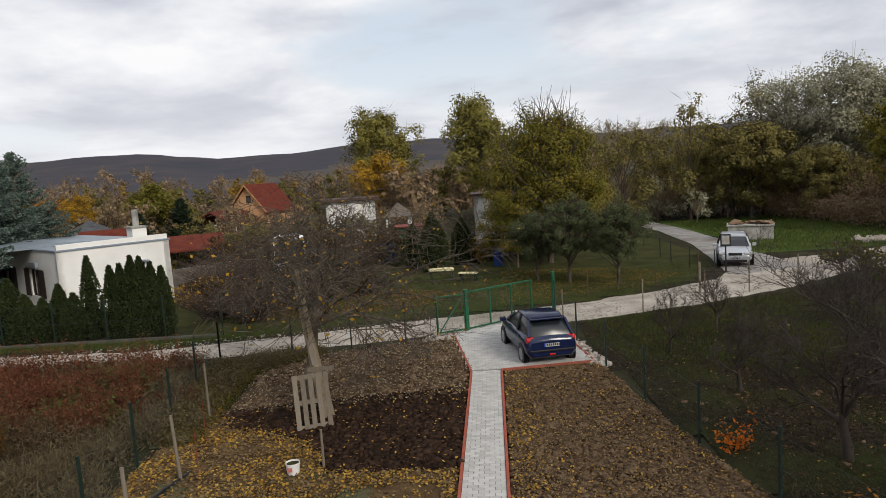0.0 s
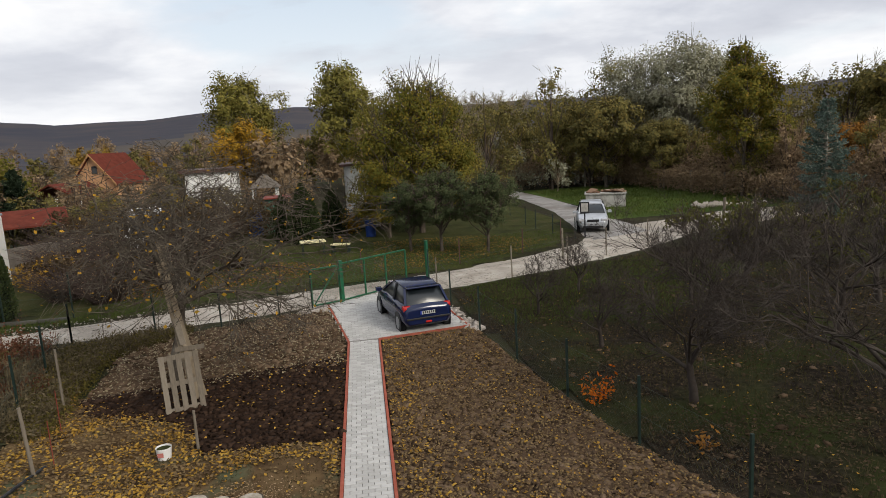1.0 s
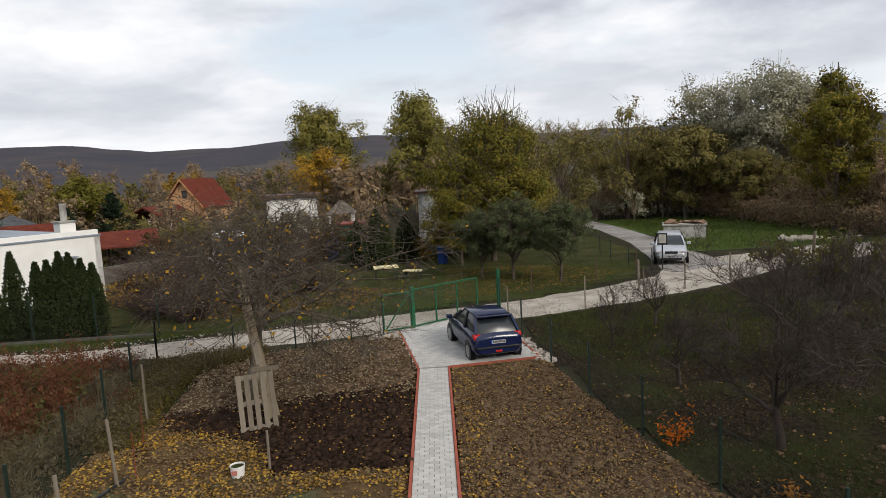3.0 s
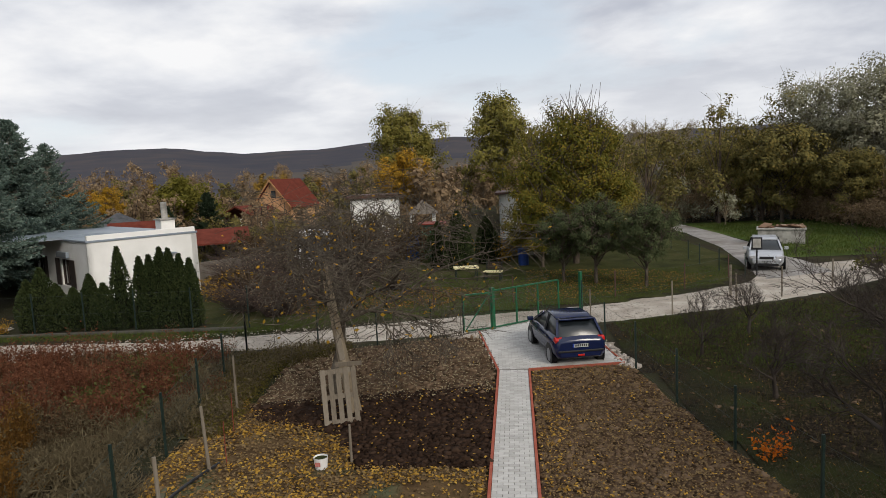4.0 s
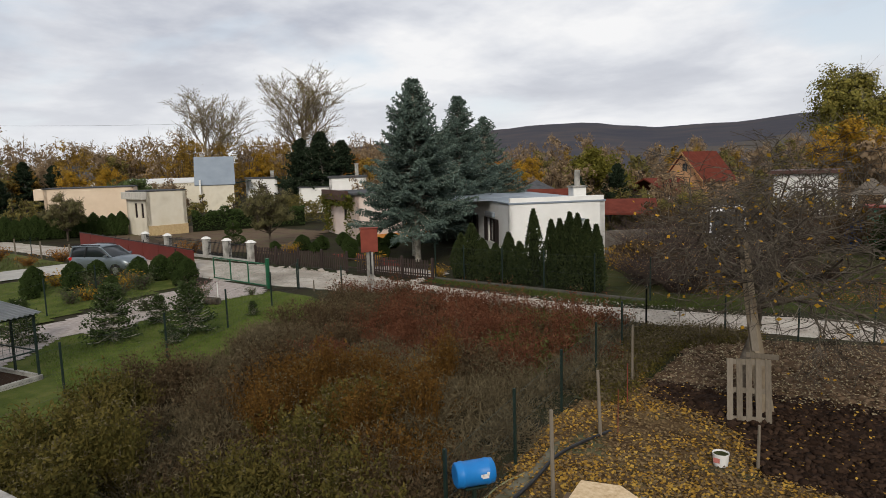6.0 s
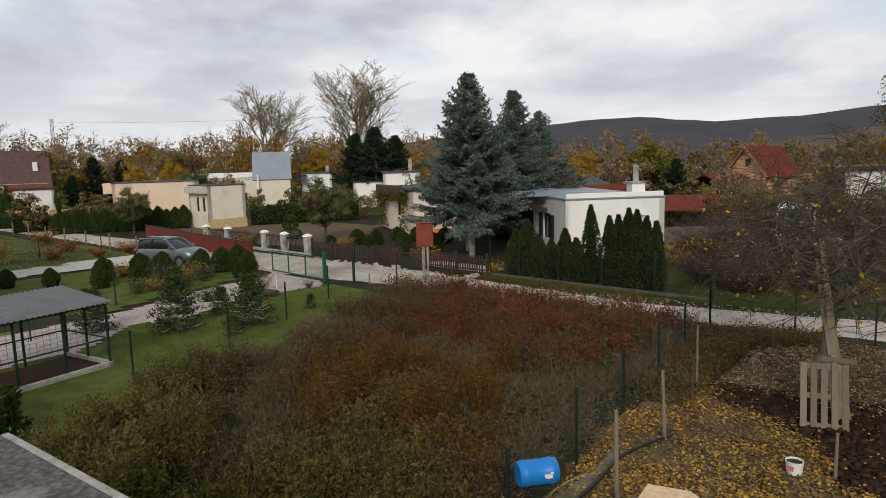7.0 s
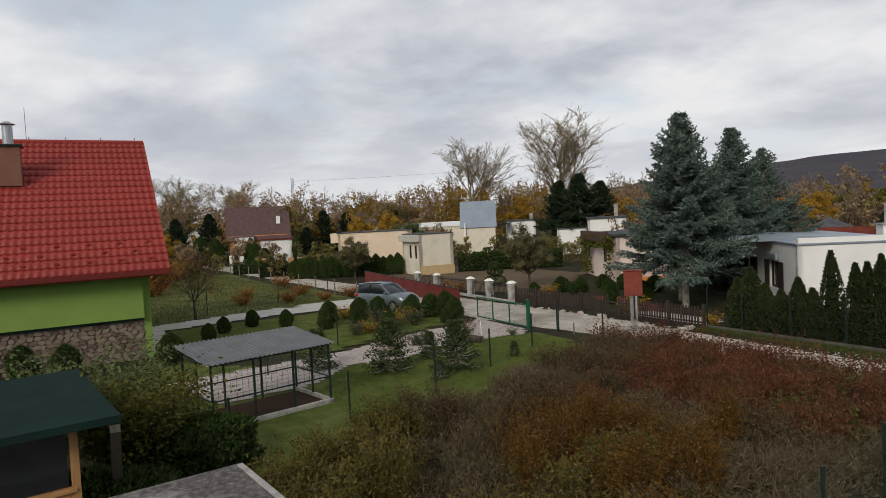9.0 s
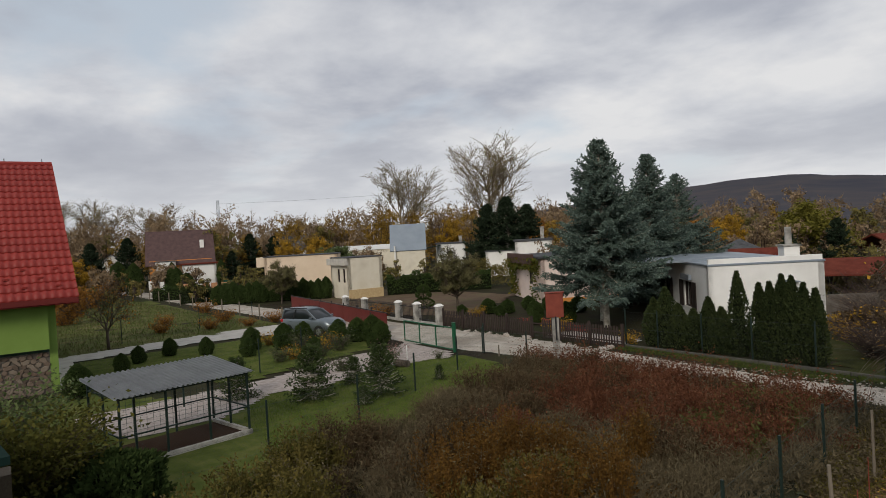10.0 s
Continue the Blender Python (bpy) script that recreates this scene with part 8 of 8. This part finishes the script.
OSB = mat("pale_chipboard", [(0.42, 0.29, 0.16), (0.56, 0.42, 0.26), (0.66, 0.52, 0.34)], 14, 0.8, 0.15, 60)
ob_ = thing("chipboard_panel", -3.45, 7.55, 0, 10, "pale chipboard sheet with a cut corner on trestles", "board")
part("sheet", slab_poly([(-0.5, 0.42), (0.02, 0.5), (0.5, 0.12), (0.5, -0.5), (-0.5, -0.5)], 0.78, 0.8), OSB, ob_)
for sx in (-0.35, 0.35):
    part("trestle_beam", box(0.07, 0.85, 0.08, (sx, -0.05, 0.7), 0.005), WOOD_GREY, ob_)
    for sy in (-0.4, 0.3):
        part("trestle_leg", box(0.05, 0.05, 0.7, (sx, sy, 0), 0.004), WOOD_GREY, ob_)
cbx2 = thing("cardboard_box", -4.25, 8.15, 0, 12, "small brown cardboard box beside the trestles", "box")
part("carton", box(0.32, 0.3, 0.34, (0, 0, 0), 0.008), mat("cardboard", [(0.13, 0.09, 0.06), (0.19, 0.135, 0.09)], 5, 0.85, 0.1), cbx2)
st_ = thing("clay_pot", -2.75, 8.3, 0, 0, "round brown clay pot on the ground", "pot")
part("pot_body", cyl(0.17, 0.22, (0, 0, 0), 20, 0.2), mat("dull_clay", [(0.09, 0.055, 0.04), (0.16, 0.1, 0.07)], 6, 0.8, 0.2), st_)
part("pot_lid", cyl(0.19, 0.08, (0, 0, 0.22), 20, 0.09), mat("dull_clay", [(0, 0, 0)]), st_)

tb = thing("garden_table", -1.15, 32.2, 0, 10, "garden table with a pale yellow cloth", "table")
part("tabletop", box(1.2, 0.65, 0.04, (0, 0, 0.7), 0.01), mat("pale_yellow_cloth", [(0.62, 0.55, 0.3), (0.72, 0.66, 0.42)], 3, 0.9, 0.1), tb)
part("cloth_edge", box(1.22, 0.67, 0.09, (0, 0, 0.655), 0.01), mat("pale_yellow_cloth", []), tb)
for sx in (-0.52, 0.52):
    for sy in (-0.26, 0.26):
        part("leg", box(0.04, 0.04, 0.66, (sx, sy, 0), 0.003), DARK_STEEL, tb)
bn = thing("garden_bench", 0.2, 32.3, 0, 160, "low garden bench with a pale cover and dark back", "bench")
part("seat", box(0.95, 0.42, 0.06, (0, 0, 0.4), 0.01), mat("pale_yellow_cloth", []), bn)
for k in range(3):
    part("back_slat", box(0.9, 0.03, 0.09, (0, -0.24, 0.52 + 0.14 * k), 0.005), WOOD_DARK, bn)
for sx in (-0.4, 0.4):
    part("leg", box(0.04, 0.4, 0.4, (sx, 0, 0), 0.004), DARK_STEEL, bn)
    part("back_post", box(0.04, 0.04, 0.9, (sx, -0.22, 0), 0.004), DARK_STEEL, bn)
bi = thing("blue_rain_barrel", 1.98, 37.3, 0, 0, "blue plastic rain barrel by the cabin", "barrel")
part("drum", cyl(0.29, 0.92, (0, 0, 0), 20, 0.3), mat("dark_blue_plastic", [(0.01, 0.03, 0.14), (0.015, 0.045, 0.19)], 3, 0.5, 0.05), bi)
part("rim", cyl(0.32, 0.05, (0, 0, 0.9), 20), mat("dark_blue_plastic", []), bi)
for k, (px, py, h) in enumerate(((-5.3, 42.2, 1.5), (-4.85, 42.0, 1.6), (-5.1, 41.6, 1.0))):
    bt = thing("blue_barrel_stack", px, py, 0, 0, "blue plastic barrel beside the green shed", "barrel", "blue barrels")
    part("drum", cyl(0.28, h, (0, 0, 0), 16), mat("mid_blue_plastic", [(0.012, 0.04, 0.14), (0.018, 0.055, 0.19)], 3, 0.5, 0.05), bt)
tl = thing("log", -22.9, 13.9, 0.0, 20, "short brown log lying on the lawn", "log")
part("log_body", cyl(0.16, 0.6, (0, 0, 0), 12, 0.15, None, Matrix.Translation((-0.3, 0, 0.15)) @ pose(0, 0, 0, 0, 90)), BARK, tl)
sg = thing("notice_board", 12.5, 30.8, 0, -20, "small framed notice board on a dark post", "sign")
part("post", box(0.07, 0.07, 1.6, (0, 0, 0), 0.005), IRON, sg)
part("frame", box(0.46, 0.05, 0.55, (0, -0.04, 1.25), 0.01), IRON, sg)
part("sheet", box(0.34, 0.01, 0.42, (0, -0.07, 1.315)), CONCRETE, sg)

sk = thing("rubble_skip", 18.9, 43.2, 0, -22, "grey concrete tank heaped with brown rubble", "skip")
bm = box(2.7, 1.6, 0.95, (0, 0, 0), 0.03)
part("tank", bm, CONCRETE, sk)
part("rim", box(2.85, 1.75, 0.1, (0, 0, 0.9), 0.02), CONCRETE, sk)
rng = np.random.default_rng(601)
RUB = mat("rusty_rubble", [(0.13, 0.07, 0.045), (0.24, 0.16, 0.11), (0.33, 0.27, 0.22)], 3, 0.9, 0.3, rand=0.7)
for k in range(26):
    m = Matrix.Translation((rng.uniform(-1.1, 1.1), rng.uniform(-0.6, 0.6), rng.uniform(0.98, 1.1))) @ pose(0, 0, 0, rng.uniform(-14, 14), rng.uniform(-14, 14), rng.uniform(0, 180))
    part("rubble", box(rng.uniform(0.3, 0.9), rng.uniform(0.2, 0.6), rng.uniform(0.03, 0.12), (0, 0, 0), 0.01, None, m), RUB, sk)
clods("gravel_heap", [(23.2, 38.2), (25.4, 38.2), (25.2, 39.4), (23.4, 39.4)], 220, 0.1, 0.32, ROAD, 611, "heap of pale gravel by the lane")
clods("gravel_heap", [(25.8, 37.8), (28.0, 37.8), (27.6, 38.8), (26.0, 38.8)], 140, 0.08, 0.22, ROAD, 612, "low heap of pale gravel by the lane")
PALE_STONE = mat("pale_rubble_stone", [(0.22, 0.19, 0.16), (0.36, 0.32, 0.28), (0.45, 0.41, 0.37)], 4, 0.9, 0.3, 30, island=True)
clods("rubble_stones", [(-1.3, 20.75), (-0.35, 21.05), (-0.4, 20.5), (-1.1, 20.3)], 60, 0.06, 0.17, PALE_STONE, 613, "pale rubble stones heaped at the gate")
clods("rubble_stones", [(3.4, 19.9), (3.6, 19.9), (4.0, 16.8), (3.55, 16.8)], 130, 0.05, 0.14, PALE_STONE, 614, "pale rubble stones along the paved pad")
clods("lane_stones", [(-31, 21.2), (-19, 21.6), (-19, 22.1), (-31, 21.5)], 46, 0.05, 0.2, PALE_STONE, 615, "pale stones along the picket fence")
clods("lane_gravel", [(-17, 19.1), (-2, 21.2), (6, 23), (6, 25.4), (-2, 23.5), (-17, 21.2)], 2600, 0.01, 0.04, PALE_STONE, 616, "loose gravel on the lane", 0.035)

ms = thing("lattice_mast", -192.8, 55.4, 0, 20, "thin lattice radio mast on the skyline", "mast")
for sx, sy in ((-0.5, -0.3), (0.5, -0.3), (0, 0.6)):
    part("mast_leg", bar((sx, sy, 0), (sx * 0.6, sy * 0.6, 19.6), 0.12), STEEL, ms)
bm = bmesh.new()
for k in range(26):
    z = 0.75 * k
    bar((-0.48, -0.28, z), (0.48, -0.28, z + 0.75), 0.05, bm)
    bar((0.48, -0.28, z), (-0.48, -0.28, z + 0.75), 0.05, bm)
part("lattice", bm, STEEL, ms)
pipe("overhead_line", [(-192.8, 55.4, 18.6), (-150, 75, 16.2), (-110, 95, 16)], 0.02, IRON, "overhead cable running from the mast", "cable")


# ---- paving ----
PAVER = mat("pale_concrete_paver", [(0.37, 0.36, 0.34), (0.45, 0.44, 0.42), (0.52, 0.51, 0.49)], 7, 0.85, 0.25, 60, rand=0.6)
PAVER_J = mat("pale_paver_field", [(0.37, 0.36, 0.34), (0.45, 0.44, 0.42), (0.52, 0.51, 0.49)], 7, 0.85, 0.25, 60, island=True)
JOINT = mat("paver_joint_sand", [(0.15, 0.14, 0.125), (0.22, 0.21, 0.19)], 5, 0.95, 0.3, 50)
KERB_RED = mat("red_concrete_edging", [(0.26, 0.07, 0.045), (0.36, 0.11, 0.075)], 5, 0.85, 0.2, 50)
PA, PB = (-0.19, 3.0), (0.29, 16.76)
ang = -math.degrees(math.atan2(PB[0] - PA[0], PB[1] - PA[1]))
pw = 0.765
pth = thing("paved_path", PA[0], PA[1], 0, ang, "narrow path of pale concrete pavers with red edging", "path", kind="structure")
LNG = math.dist(PA, PB)
part("joint_bed", box(pw, LNG, 0.05, (pw / 2, LNG / 2, 0)), JOINT, pth)
for sx in (-0.03, pw + 0.03):
    n = int(LNG / 1.0)
    for k in range(n):
        part("edging", box(0.055, LNG / n - 0.008, 0.085, (sx, LNG * (k + 0.5) / n, 0), 0.006), KERB_RED, pth)
bm = box(0.183, 0.096, 0.03, (0, 0, 0), 0.006)
pv = bpy.data.meshes.new("paver")
bm.to_mesh(pv)
bm.free()
pv.materials.append(PAVER)
bm = box(0.09, 0.096, 0.03, (0, 0, 0), 0.006)
pvh = bpy.data.meshes.new("half_paver")
bm.to_mesh(pvh)
bm.free()
pvh.materials.append(PAVER)
rng = np.random.default_rng(701)
rows = int(LNG / 0.1015)
far_v = []
count = 0
for r in range(rows):
    yy = (r + 0.5) * LNG / rows
    xs = [(k + 0.5) * pw / 4 for k in range(4)] if r % 2 else [pw / 16 * 1.0 + 0.0] + [pw / 8 + (k + 0.5) * pw / 4 for k in range(3)] + [pw - pw / 16]
    for i, xx in enumerate(xs):
        half = r % 2 == 0 and i in (0, 4)
        m = Matrix.Translation((xx, yy, 0.034 + rng.uniform(-0.002, 0.002))) @ pose(0, 0, 0, rng.uniform(-0.6, 0.6), rng.uniform(-0.4, 0.4), rng.uniform(-0.4, 0.4))
        if 6.2 < yy < 12.6 and count < 300:
            piece("half_paver" if half else "paver", pvh if half else pv, pth, m)
            count += 1
        else:
            far_v.append((m, half))


def joined(name, items, parent, material):
    """Many pavers joined in one mesh."""
    out_v, n = [], 0
    src = {h: (np.array([v.co[:] for v in me.vertices]), [p.vertices[:] for p in me.polygons]) for h, me in ((False, pv), (True, pvh))}
    faces = []
    for m, h in items:
        vv, ff = src[h]
        mm = np.array(m)
        out_v.append(vv @ mm[:3, :3].T + mm[:3, 3])
        faces.extend([tuple(i + n for i in p) for p in ff])
        n += len(vv)
    me = bpy.data.meshes.new(name)
    me.from_pydata(np.concatenate(out_v).tolist(), [], faces)
    me.materials.append(material)
    ob = new(name, me)
    ob.parent = parent
    return tagged(ob, "", "", "", "stuff")


joined("paver_field", far_v, pth, PAVER_J)
PAD = [(0.26, 16.76), (-0.33, 21.2), (0.2, 21.55), (3.25, 23.75), (3.36, 19.6), (3.66, 17.18), (1.06, 16.8)]
pad = thing("paved_pad", 0, 0, 0, 0, "parking pad of pale concrete pavers with red edging", "parking pad", kind="structure")
part("joint_bed", slab_poly(PAD, 0.0, 0.05), JOINT, pad)
items = []
for r in range(70):
    for k in range(-5, 26):
        x, y = k * 0.191 + (0.0955 if r % 2 else 0) - 0.2, 16.8 + r * 0.1015
        cs_ = np.array([(x + a, y + b) for a in (-0.088, 0.088) for b in (-0.045, 0.045)])
        ins = in_poly(cs_, PAD)
        m = Matrix.Translation((x, y, 0.034 + rng.uniform(-0.002, 0.002))) @ pose(0, 0, 0, rng.uniform(-0.5, 0.5), rng.uniform(-0.4, 0.4), rng.uniform(-0.3, 0.3))
        if ins.all():
            items.append((m, False))
        elif ins[:2].all():
            items.append((m @ Matrix.Translation((-0.047, 0, 0)), True))
        elif ins[2:].all():
            items.append((m @ Matrix.Translation((0.047, 0, 0)), True))
joined("paver_field", items, pad, PAVER_J)
for a, b in ((PAD[0], PAD[1]), (PAD[4], PAD[5]), (PAD[5], PAD[6]), (PAD[3], PAD[4])):
    n = max(1, int(math.dist(a, b)))
    for k in range(n):
        p = [a[i] + (b[i] - a[i]) * k / n for i in (0, 1)]
        q = [a[i] + (b[i] - a[i]) * (k + 0.99) / n for i in (0, 1)]
        part("edging", bar((*p, 0.045), (*q, 0.045), 0.06), KERB_RED, pad)
patch("paved_drive", [(-28.2, 17.2), (-24, 17.1), (-23, 16.4), (-23.5, 13.1), (-22.0, 9.9), (-22.5, 8.2), (-20.6, 6.4), (-20.2, 3.4), (-24, 2.4), (-25, 9.2), (-25.5, 10.2), (-26.9, 13.8), (-27.2, 16.3)], 0.035,
      mat("pale_pink_paving", [(0.26, 0.22, 0.195), (0.34, 0.295, 0.27), (0.4, 0.36, 0.33)], 5, 0.85, 0.25, 30, detail=3), "pale pinkish paved drive curving through the lawn", "drive", 0.25, 0.004)
